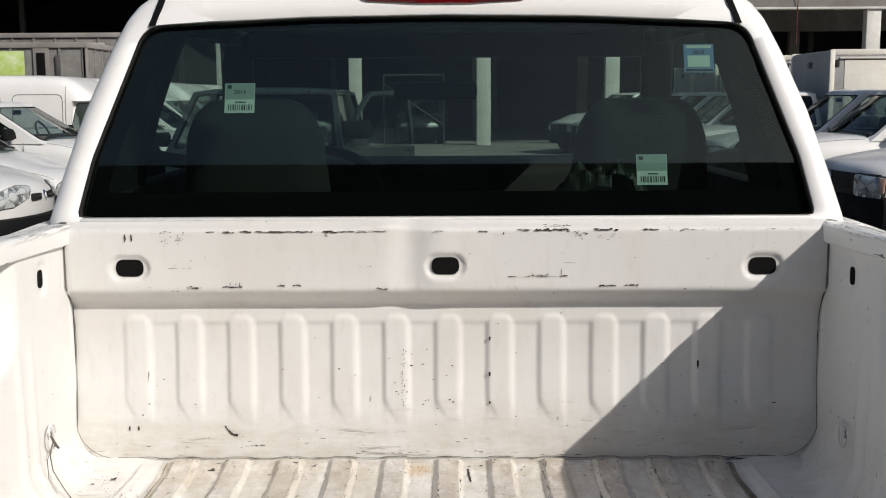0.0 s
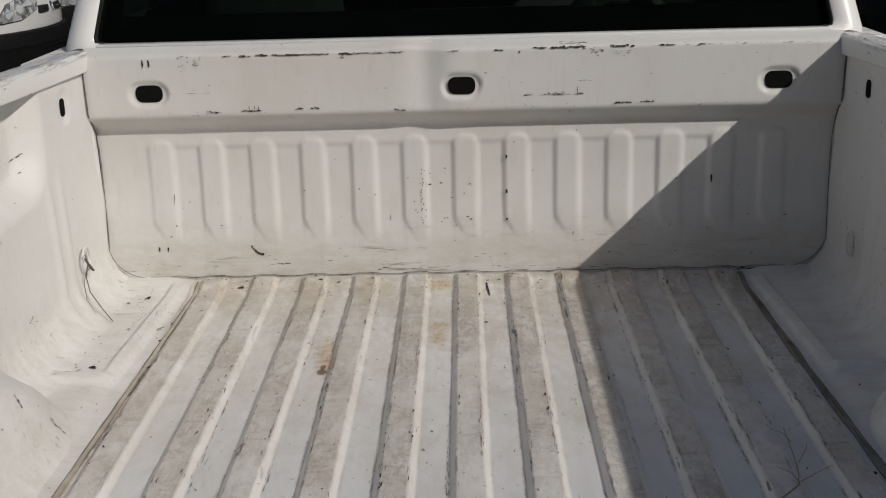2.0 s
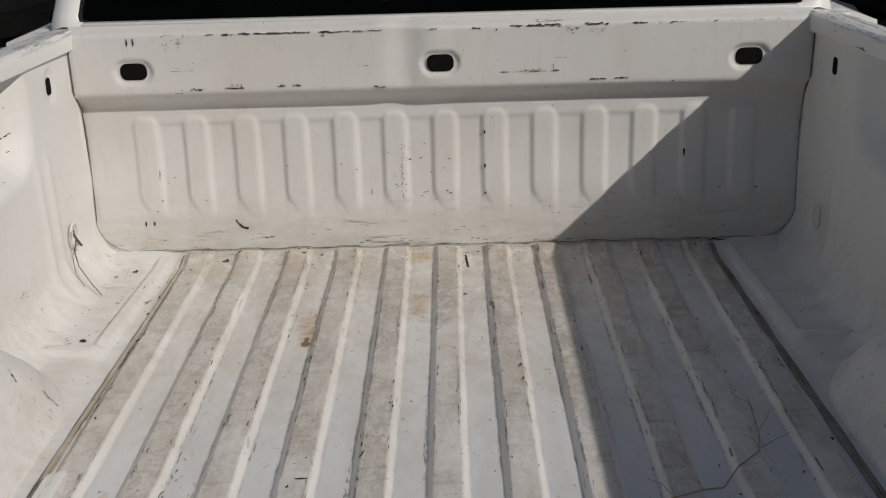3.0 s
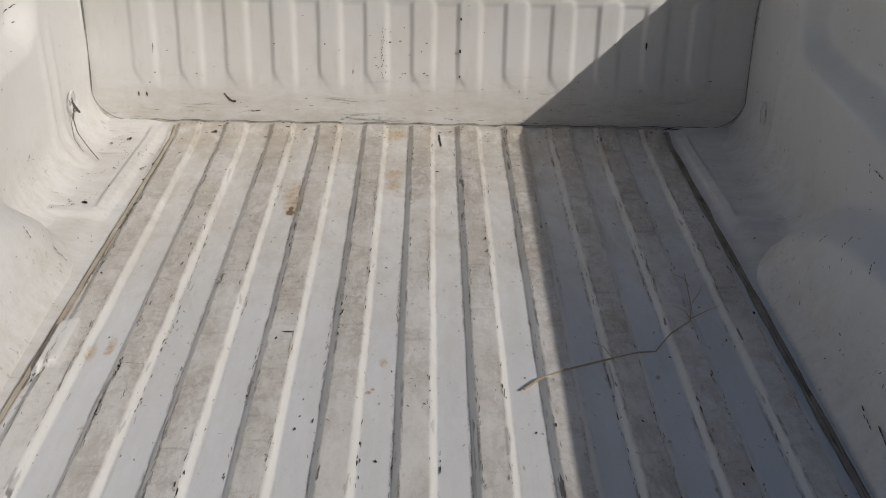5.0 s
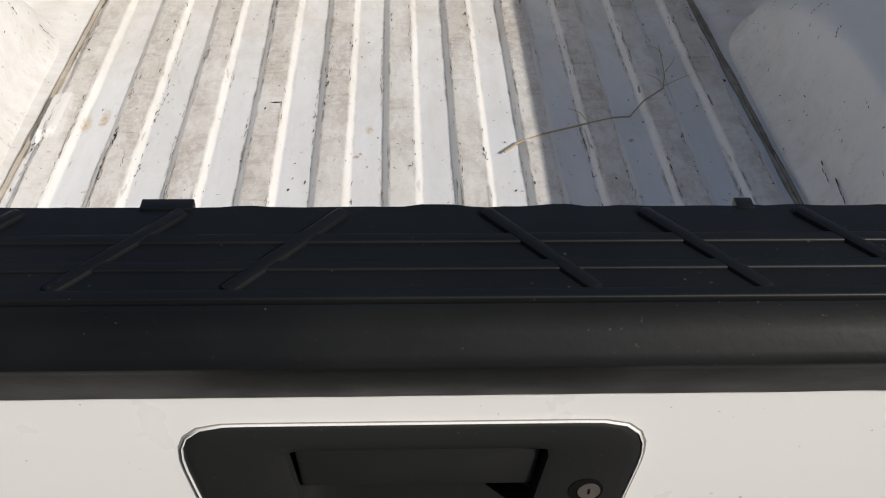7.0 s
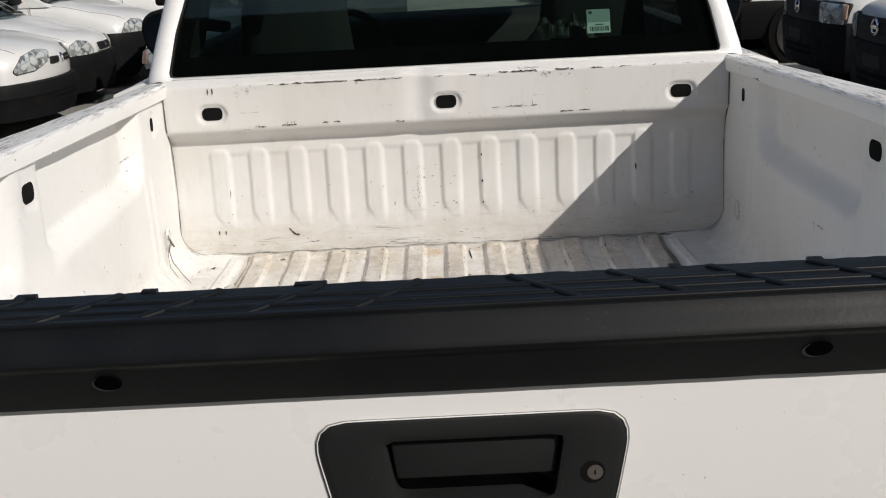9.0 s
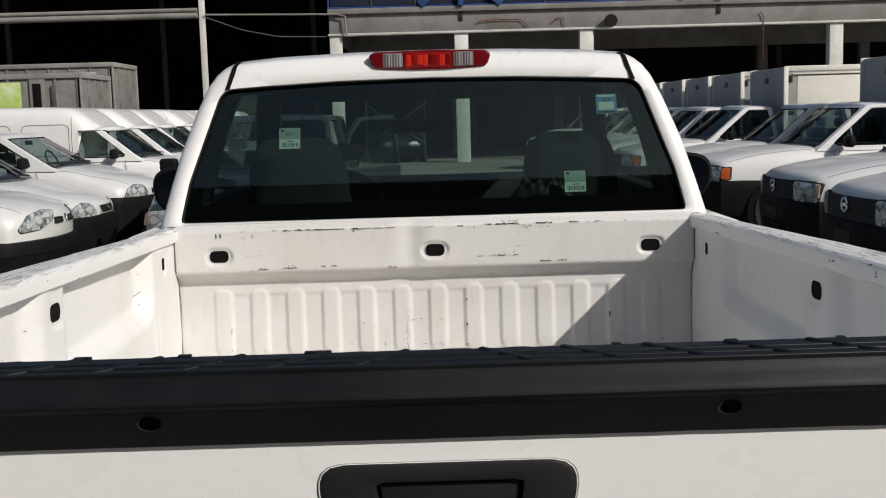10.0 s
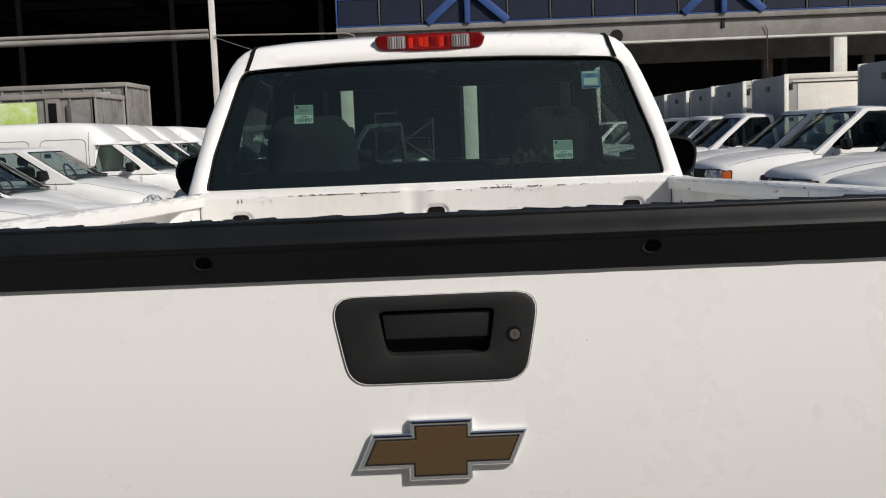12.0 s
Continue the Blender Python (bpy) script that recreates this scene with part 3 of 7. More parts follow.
def pocket(x, z):
    """Relief of the front panel: round-topped upright ribs that taper off low down, with flat pockets between."""
    k = round((x - 0.005) / 0.1115)
    d = x - 0.005 - 0.1115 * k
    low = smooth01(z, 0.925, 0.852)
    left = 0.026 - 0.030 * low
    top = 1.104 - 0.012 * min(1.0, abs(d) / 0.026) ** 3
    rib = 0.0
    if abs(k) <= 6:
        rib = smooth01(d, -left - 0.007, -left + 0.005) * (1 - smooth01(d, 0.016, 0.034)) * (1 - smooth01(z, top - 0.010, top)) * (1 - low)
    e = abs(x - 0.005 - 0.1115 * (math.floor((x - 0.005) / 0.1115) + 0.5))
    gap = 0.0
    if abs(x) < 0.675:
        gap = (1 - smooth01(e, 0.022, 0.034)) * (1 - smooth01(z, 1.078, 1.088)) * smooth01(z, 0.850, 0.930)
    return 0.0030 * gap - 0.0043 * rib


HOLES = [(-0.664, 1.21), (0.0, 1.213), (0.664, 1.21)]


def panel_y(x, z):
    y = 0.042 - 0.022 * smooth01(z, 1.05, 0.80)
    y -= 0.042 * smooth01(z, 1.120, 1.166)
    y += 0.030 * smooth01(z, 1.288, 1.306) * (1.0 if z > 1.285 else 0)
    y += pocket(x, z)
    # dent in the upper band
    dent = math.exp(-((x + 0.075) / 0.035) ** 2) - 0.55 * math.exp(-((x + 0.015) / 0.05) ** 2)
    y += 0.0085 * dent * smooth01(z, 1.11, 1.20)
    for hx, hz in HOLES:
        d = math.hypot(max(0, abs(x - hx) - 0.016) / 1.0, z - hz)
        y += 0.007 * (1 - smooth01(d, 0.020, 0.030))
    return y + 0.0010 * noise.noise((x * 6, 3.0, z * 6))


def front_panel():
    xs = steps(-0.80, 0.80, 420)
    zs = steps(0.762, 1.306, 110)
    bm = sheet(bmesh.new(), xs, zs, lambda x, z: (x, panel_y(x, z), z + (0.006 * math.exp(-((x + 0.12) / 0.05) ** 2) if z > 1.28 else 0)))
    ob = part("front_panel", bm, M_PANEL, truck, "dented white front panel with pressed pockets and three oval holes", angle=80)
    bm = boxed((-0.80, 0.028, 1.296), (0.80, 0.062, 1.303), 0.002)
    part("top_flange", bm, M_PAINT, ob)
    # the panel isn't cut: black ovals paint the holes' darkness
    for hx, hz in HOLES:
        o = rounded([(hx - 0.029, hz - 0.0182), (hx + 0.029, hz - 0.0182), (hx + 0.029, hz + 0.0182), (hx - 0.029, hz + 0.0182)], 0.0175, 6)
        part("oval_hole_shade", plate(bmesh.new(), o, panel_y(hx, hz) - 0.0015, panel_y(hx, hz) + 0.02), M_VOID, ob, smooth=False)
    return ob


panel = front_panel()


# ---- bed walls ----
def soft_max(a, b, k):
    return 0.5 * (a + b + math.sqrt((a - b) ** 2 + k * k))


def wall_x(y, z):
    """Half width of the bed's inner wall."""
    x = 0.800
    # large recess behind the front column, round cornered, interrupted by the stake pocket
    dy, dz = -0.255 - y, z - 1.068
    r = 0.09
    inside = min(dy, dz) if dy > r or dz > r else r - math.hypot(r - dy, r - dz)
    col = smooth01(-y, 0.895, 0.955) * (1 - smooth01(-y, 1.07, 1.15))
    rec = smooth01(inside, -0.01, 0.055) * (1 - col)
    x += 0.044 * rec + 0.013 * col * smooth01(z, 1.00, 1.12)
    # beads beside the front column
    x -= 0.0060 * (math.exp(-((y + 0.205) / 0.009) ** 2) + math.exp(-((y + 0.262) / 0.011) ** 2)) * (1 - smooth01(z, 1.04, 1.12)) * smooth01(z, 0.772, 0.790)
    # wheel arch: leaning inner face under a sloping round-edged top
    u = (y + 1.16) / 0.60
    top = 0.757 + 0.250 * math.sqrt(max(0.0, 1 - u * u)) - max(0.0, abs(u) - 1) * 0.8
    face = 0.664 + 0.045 * smooth01(z, 0.78, 0.97) + 0.07 * smooth01(abs(u), 0.62, 1.02) ** 2 + 0.25 * max(0.0, abs(u) - 0.93) - 0.030 * smooth01(z, FLOOR + 0.055, FLOOR - 0.012) ** 2
    arch = soft_max(face, 0.800 - (top - z) / 0.50, 0.024)
    near = smooth01(x - arch, -0.02, 0.03)
    # fillet to the floor
    if z < FLOOR + 0.085:
        t = (FLOOR + 0.085 - z) / 0.085
        x -= 0.080 * (1 - math.sqrt(max(0.0, 1 - min(1, t) ** 2))) * (1 - 0.9 * near)
    x = -soft_max(-x, -arch, 0.022)
    for hy, hz, ky, kz in ((-0.125, 1.21, 0.0, 0.010), (-0.994, 1.228, 0.020, 0.010)):
        x += 0.005 * (1 - smooth01(math.hypot(max(0, abs(z - hz) - kz), max(0, abs(y - hy) - ky)), 0.018, 0.028))
    return x + 0.0022 * noise.noise((5.0, y * 4, z * 4)) + 0.0007 * noise.noise((9.0, y * 13, z * 13))


def rail_out(y):
    """Half width of the bed at the outer edge of the rail top."""
    return 0.848 + 0.062 * smooth01(-y, -0.1, 1.3)


def bed_side(s):
    ys = steps(BED_REAR, -0.40, 132) + steps(-0.39, 0.035, 44)
    zs = [FLOOR - 0.012] + [FLOOR + 0.085 * (1 - math.cos(math.pi / 2 * k / 14)) for k in range(14)] + steps(FLOOR + 0.085, RAIL - 0.03, 64)
    bm = bmesh.new()
    sheet(bm, ys, zs, lambda y, z: (s * wall_x(y, z), y, z + 0.023 * max(0.0, -y) * smooth01(z, 1.245, RAIL - 0.03)))
    w = part("bed_wall", bm, M_WALL, truck, "white pressed inner bed wall with wheel arch", angle=80)
    # rail: rolled lip, crowned top, outer shoulder
    prof = [(0.835, 1.260), (0.790, 1.260), (0.7875, 1.2625), (0.785, 1.289), (0.787, 1.296), (0.794, 1.3005)]
    ys2 = steps(BED_REAR - 0.02, 0.03, 46)
    rings = []
    for y in ys2:
        up, wide, out = 0.023 * max(0.0, -y), 0.0178 * max(0.0, -y), rail_out(y)
        wob = 0.0015 * noise.noise((s * 3.0, y * 6, 0.0))
        ring = [(s * (x + wob + wide), y, z + up) for x, z in prof]
        for t in (0.15, 0.35, 0.6, 0.85, 1.0):
            ring.append((s * (0.796 + wide + (out - 0.796 - wide) * t), y, 1.302 - 0.004 * t * t + wob + up))
        ring += [(s * (out + 0.010), y, 1.292 + up), (s * (out + 0.018), y, 1.27 + up), (s * (out + 0.026), y, 1.24)]
        rings.append(ring)
    rail = part("bed_rail", skin(bmesh.new(), rings, closed=False), M_RAIL, truck, "white bed rail with rubbed, peeling paint on top", angle=24)
    # outer body side with a wheel opening
    bm = bmesh.new()

    def outer(y, z):
        out = rail_out(y)
        return (s * (out + 0.026 + 0.075 * smooth01(1.24 - z, 0.0, 0.12) + 0.015 * math.sin(math.pi * smooth01(z, 0.5, 1.25)) - 0.04 * smooth01(z, 0.75, 0.45)), y, z)

    yy = steps(BED_REAR - 0.02, 0.03, 40)
    zz = steps(0.45, 1.24, 16)
    g = [[bm.verts.new(outer(y, z)) for z in zz] for y in yy]
    for i in range(40):
        for k in range(16):
            yc, zc = (yy[i] + yy[i + 1]) / 2, (zz[k] + zz[k + 1]) / 2
            if math.hypot(yc + 1.13, zc - 0.40) > 0.46:
                bm.faces.new((g[i][k], g[i][k + 1], g[i + 1][k + 1], g[i + 1][k]))
    part("outer_panel", bm, M_PAINT, truck)
    # openings (black plates painting their unlit insides) and tie-down loop in the wall
    for hy, hz, hw, hh in ((-0.125, 1.21, 0.0125, 0.018), (-0.994, 1.228, 0.030, 0.0195)):
        x = s * (wall_x(hy, hz) - 0.001)
        o = rounded([(hy - hw, hz - hh), (hy + hw, hz - hh), (hy + hw, hz + hh), (hy - hw, hz + hh)], hw * 0.85, 5)
        bm = bmesh.new()
        a = [bm.verts.new((x, p, q)) for p, q in o]
        b = [bm.verts.new((x + s * 0.015, p, q)) for p, q in o]
        bm.faces.new(a)
        for k in range(len(a)):
            bm.faces.new((a[k], a[k - 1], b[k - 1], b[k]))
        part("wall_hole_shade", bm, M_VOID, w, smooth=False)
    return w, rail


walls = {s: bed_side(s) for s in (-1, 1)}
# flat sheet that closes the bed's nose between panel and outer sides
for s in (-1, 1):
    part("corner_post", boxed((s * 0.80, 0.012, 0.76), (s * 0.875, 0.034, 1.296), 0.003), M_PAINT, truck)


def wall_seam(s):
    pts = [(s * 0.797, -0.004, 1.29), (s * 0.797, -0.004, 1.17), (s * 0.798, 0.02, 1.14), (s * 0.798, 0.030, 1.12)]
    for z in steps(1.08, 0.876, 8):
        pts.append((s * 0.797, panel_y(0.78, z) - 0.004, z))
    for k in range(1, 9):
        a = math.pi / 2 * k / 8
        pts.append((s * (0.715 + 0.082 * math.cos(a)), 0.012 + 0.0045 * k / 8, 0.872 - 0.081 * math.sin(a)))
    for x in steps(0.71, 0.0, 90):
        pts.append((s * x, 0.0165, FLOOR + 0.0105 + 0.25 * (floor_z(s * x, -0.08) - FLOOR + 0.008)))
    return part("seam", tube(bmesh.new(), pts, lambda i: (0.0018 if i < 3 else 0.0006) + 0.0013 * max(0.0, noise.noise((i * 0.23, s * 4.0, 0.0))) + 0.0008 * max(0.0, noise.noise((i * 0.9, s * 2.0, 5.0))), 6), M_SEAM, panel, "dark joint line of sealant")


wall_seam(-1), wall_seam(1)
for s in (-1, 1):
    # right gutter drawn wider and darker for the shade it lies in
    wide = 0.0080 if s > 0 else 0.0062
    gutter = part("floor_seam", skin(bmesh.new(), [[(s * (0.600 - 0.013 * y) + 0.006 + q * (1 + 0.45 * noise.noise((y * 9, s, 3.0)) + 0.25 * noise.noise((y * 40, s, 6.0))), y, FLOOR - 0.006 + u + 0.012 * smooth01(y, -0.07, 0.0)) for q, u in ((-wide, -0.01), (-wide * 0.85, 0.0010), (0.0, 0.0016), (wide * 0.85, 0.0010), (wide, -0.01))] for y in steps(BED_REAR, -0.005, 60)]), M_GUTTERSHADE if s > 0 else M_GUTTER, floor_ob, "dirty gutter beside the ribs")
    for off, seed, most in (((-0.0050, 3.0, 0.0010), (0.0044, 8.0, 0.0013)) if s < 0 else ((-0.001, 3.0, 0.0030), (0.0040, 6.0, 0.0013))):
        tr = []
        for y in steps(BED_REAR, -0.005, 160):
            h = most * smooth01(noise.noise((y * 9, seed, 0)) + 0.4 * noise.noise((y * 40, seed, 2)), -0.35, 0.5) + 0.0001
            c = s * (0.600 - 0.013 * y) + 0.006 + off + 0.0014 * noise.noise((y * 22, seed, 1))
            tr.append([(c + q, y, FLOOR - 0.006 + u + 0.0006 + 0.012 * smooth01(y, -0.07, 0.0)) for q, u in ((-h * 1.4, -0.004), (-h, 0.0012), (h, 0.0012), (h * 1.4, -0.004))])
        part("gutter_crack", skin(bmesh.new(), tr), M_CRACK, gutter)


def tie_loop(s):
    x = wall_x(-0.15, 0.90) - 0.006
    pts = []
    for k in range(13):
        a = math.pi * 2 * k / 12
        pts.append((s * (x - 0.004), -0.15 + 0.022 * math.cos(a), 0.895 + 0.026 * math.sin(a)))
    return part("tie_loop", tube(bmesh.new(), pts, 0.0028, 6), M_WALL, walls[s][0], "small steel tie-down loop")


tie_loop(-1), tie_loop(1)


# ---- tailgate ----
def gate_y(z):
    """The tailgate's outer face: gently bowed, leaning in towards its foot."""
    d = z - 1.19
    return -2.1195 + (0.27 * d * d if d > -0.24 else 0.27 * 0.24 * (-2 * d - 0.24))


def tailgate():
    zs = sorted(set(steps(1.300, 0.66, 26) + [1.150, 1.2345, 1.25, 1.259, 1.267, 1.275, 1.284]), reverse=True)
    full = [(gate_y(z), z) for z in zs] + [(-2.06, 0.66), (-2.05, 0.70), (-2.05, 1.30)]
    xs = sorted(steps(-0.775, -0.085, 18) + steps(-0.04, 0.06, 3) + steps(0.100, 0.775, 18))
    bm = skin(bmesh.new(), [[(x, y, z) for y, z in full] for x in xs])
    gone = [f for f in bm.faces if f.calc_center_median().y < -2.09 and -0.085 < f.calc_center_median().x < 0.100 and 1.150 < f.calc_center_median().z < 1.2345]
    bmesh.ops.delete(bm, geom=gone, context="FACES")
    t = part("tailgate", bm, M_PAINT, truck, "closed white tailgate with a black plastic top cap", angle=50)

    # plastic cap: profile swept across
    prof = [(-2.052, 1.330), (-2.044, 1.340), (-2.043, 1.352), (-2.048, 1.357), (-2.060, 1.3575), (-2.130, 1.3590), (-2.1385, 1.3555),
            (-2.144, 1.343), (-2.153, 1.336), (-2.1555, 1.329), (-2.154, 1.325), (-2.1500, 1.3225), (-2.1480, 1.318), (-2.1310, 1.2880), (-2.1235, 1.2750), (-2.112, 1.2745), (-2.06, 1.31)]
    rings = []
    for i in range(161):
        x = -0.79 + 1.58 * i / 160
        nick = 0.0035 * noise.noise((x * 28, 1.0, 0.0)) + 0.002 * noise.noise((x * 90, 4.0, 0.0))
        low = 0.0006 * noise.noise((x * 20, 9.0, 0.0))
        ring = []
        for k, (y, z) in enumerate(prof):
            dy = nick if k in (1, 2, 3) else 0
            dz = 0.4 * abs(nick) if k in (2, 3) else (low if k in (14, 15) else 0)
            ring.append((x, y + dy, z + dz))
        rings.append(ring)
    cap = part("tailgate_cap", skin(bmesh.new(), rings), M_CAP, t, "black moulded plastic cap with worn ribbed tread", angle=40)
    for y in (-2.0815, -2.1065, -2.1315):
        part("tread_rib", boxed((-0.78, y - 0.0044, 1.355), (0.78, y + 0.0044, 1.3600 + 0.02 * (-2.0815 - y)), 0.0018, 3), M_CAP, cap)
    for s in (-1, 1):
        for k in range(8):
            x = 0.045 + 0.0935 * k
            b = bmesh.new()
            bar(b, (s * (x - 0.004) + 0.006, -2.054, 1.3552), (s * (x + 0.055) + 0.004, -2.1285, 1.3563), 0.0095, 0.0110, 0.0028)
            part("tread_diagonal", b, M_CAP, cap)
    tabs = [(-0.155, -0.124, 0.005), (0.199, 0.210, 0.004), (-0.30, -0.285, 0.006), (-0.42, -0.40, 0.007), (0.33, 0.345, 0.004), (-0.56, -0.545, 0.006), (0.46, 0.47, 0.004)]
    for a, b_, h in tabs:
        part("moulding_tab", boxed((a, -2.052, 1.350), (b_, -2.0415, 1.3575 + h * 0.28), 0.001), M_CAP, cap)
    for x in (-0.311, 0.311):
        b = bmesh.new()
        outer = [(x + 0.012 * math.cos(2 * math.pi * k / 24), 1.306 + 0.0085 * math.sin(2 * math.pi * k / 24)) for k in range(24)]
        # disc set off to the lower left, painting the hole's lit crescent
        plate(b, [(px - 0.0022, pz - 0.0014) for px, pz in outer], -2.1456, -2.12)
        for v in b.verts:
            v.co.y += 0.0030 - 0.56 * (v.co.z - 1.306)
        wall_ = part("cap_screw_hole", b, M_HOLERIM, cap, smooth=False)
        # black disc painting the darkness of the screw hole
        b = plate(bmesh.new(), outer, -2.1461, -2.12)
        for v in b.verts:
            v.co.y += 0.0030 - 0.56 * (v.co.z - 1.306)
        part("hole_shade_disc", b, M_DEEP, wall_, smooth=False)
    return t, cap


gate, cap = tailgate()


def handle():
    outer = rounded([(-0.142, 1.247), (-0.117, 1.121), (0.130, 1.121), (0.153, 1.247)], [0.03, 0.035, 0.035, 0.03], 6)
    inner = rounded([(-0.075, 1.2255), (-0.064, 1.161), (0.080, 1.161), (0.0905, 1.2255)], [0.006, 0.012, 0.012, 0.006], 6)
    c = (0.006, 1.19)
    n = 96
    angs = [2 * math.pi * k / n for k in range(n)]
    o = [at_angle(outer, c, a) for a in angs]
    i_ = [at_angle(inner, c, a) for a in angs]

    def ring(pts, off, f=1.0):
        pts = [(c[0] + (x - c[0]) * f, c[1] + (z - c[1]) * f) for x, z in pts]
        return [(x, gate_y(z) - off, z) for x, z in pts]

    def between(t, off):
        return ring([(p[0] + (q[0] - p[0]) * t, p[1] + (q[1] - p[1]) * t) for p, q in zip(o, i_)], off)

    rings = [ring(o, -0.003), ring(o, 0.0010), between(0.04, 0.0022), between(0.12, 0.0030), between(0.5, 0.0036), between(0.92, 0.0034), between(1.0, 0.0020), [(x, -2.09, z) for x, z in i_]]
    bz = part("handle_bezel", skin(bmesh.new(), rings, caps=False), M_BEZEL, gate, "black textured plastic handle surround", angle=40)
    part("recess_back", plate(bmesh.new(), [(x, z) for x, z in i_], -2.0925, -2.08), M_BLACK, bz, smooth=False)
    lev = rounded([(-0.070, 1.2225), (-0.066, 1.1835), (0.082, 1.1835), (0.086, 1.2225)], 0.004, 4)
    part("handle_lever", plate(bmesh.new(), lev, -2.1150, -2.10, 0.003), M_BEZEL, bz, "black pull lever of the latch")
    b = bmesh.new()
    cylinder(b, (0.1175, -2.112, 1.1865), (0.1175, -2.1241, 1.1865), 0.0074, 20)
    lock = part("lock_cylinder", b, M_LOCK, bz, "small steel key lock")
    # black disc painted as the shade round the lock
    well = [(0.1155 + 0.0112 * math.cos(2 * math.pi * k / 24), 1.187 + 0.0112 * math.sin(2 * math.pi * k / 24)) for k in range(24)]
    part("lock_recess", plate(bmesh.new(), well, -2.1236, -2.105), M_VOID, bz, smooth=False)
    part("latch_tab", tube(bmesh.new(), [(0.046 + 0.040 * math.sin(a), -2.1010 - 0.006 * math.sin(a), 1.1835 - 0.017 * (1 - math.cos(a))) for a in steps(0.0, 1.45, 9)], 0.0022, 8), M_BEZEL, bz, "curved finger lip of the latch")
    part("keyhole", boxed((0.1169, -2.1245, 1.1845), (0.1181, -2.123, 1.1890)), M_VOID, lock, smooth=False)
    # pale lip round the bezel
    lip = bmesh.new()
    skin(lip, [ring(o, -0.002), ring(o, 0.0022, 1.003), ring(o, 0.0022, 1.008), ring(o, -0.001, 1.013)], caps=False)
    part("bezel_lip", lip, M_PAINT, gate)
    # thin grey ring painted as the shadow line outside the lip
    joint = skin(bmesh.new(), [ring(o, -0.003, 1.010), ring(o, 0.0006, 1.013), ring(o, 0.0006, 1.021), ring(o, -0.003, 1.023)], caps=False)
    part("bezel_shadow_line", joint, M_SHADOWLINE, gate)


handle()


def emblem():
    poly = [(-0.038, 1.068), (0.053, 1.068), (0.053, 1.049), (0.131, 1.049), (0.109, 0.996), (0.051, 0.996), (0.051, 0.976), (-0.041, 0.976), (-0.041, 0.995), (-0.116, 0.995), (-0.091, 1.049), (-0.038, 1.049)]
    def leaned(bm):
        for v in bm.verts:
            v.co.y += gate_y(v.co.z) + 2.1165
        return bm

    e = part("emblem", leaned(plate(bmesh.new(), poly, -2.1275, -2.110, 0.005, 3)), M_CHROME, gate, "chrome-edged gold badge", smooth=False)

    def inset(d):
        n = len(poly)
        out = []
        for i in range(n):
            p, a, b = Vector(poly[i]), Vector(poly[i - 1]), Vector(poly[(i + 1) % n])
            u, v = (p - a).normalized(), (b - p).normalized()
            nu, nv = Vector((u.y, -u.x)), Vector((v.y, -v.x))
            k = (nu + nv) / max(0.3, 1 + nu.dot(nv))
            out.append(tuple(p + k * d))
        return out

    part("badge_border", leaned(plate(bmesh.new(), inset(0.0075), -2.1283, -2.12)), M_BLACK, e, smooth=False)
    part("badge_face", leaned(plate(bmesh.new(), inset(0.0095), -2.1290, -2.12, 0.001, 1)), M_GOLD, e, smooth=False)


emblem()

# ---- cab ----
HALF = [(0.860, 1.292), (0.834, 1.395), (0.797, 1.53), (0.748, 1.66), (0.714, 1.735), (0.692, 1.770), (0.664, 1.793), (0.634, 1.806), (0.50, 1.818), (0.25, 1.827), (0.0, 1.830)]
OUTLINE = HALF + [(-x, z) for x, z in HALF[-2::-1]]
WINDOW = rounded([(-0.762, 1.434), (-0.787, 1.310), (0.787, 1.310), (0.762, 1.434), (0.664, 1.722), (0.30, 1.738), (0.0, 1.742), (-0.30, 1.738), (-0.664, 1.722)], [0.2, 0.014, 0.014, 0.2, 0.06, 0.2, 0.2, 0.2, 0.06], 10)
WIN_C = (0.0, 1.54)


def back_y(z):
    return 0.062 + 0.35 * (z - 1.31)


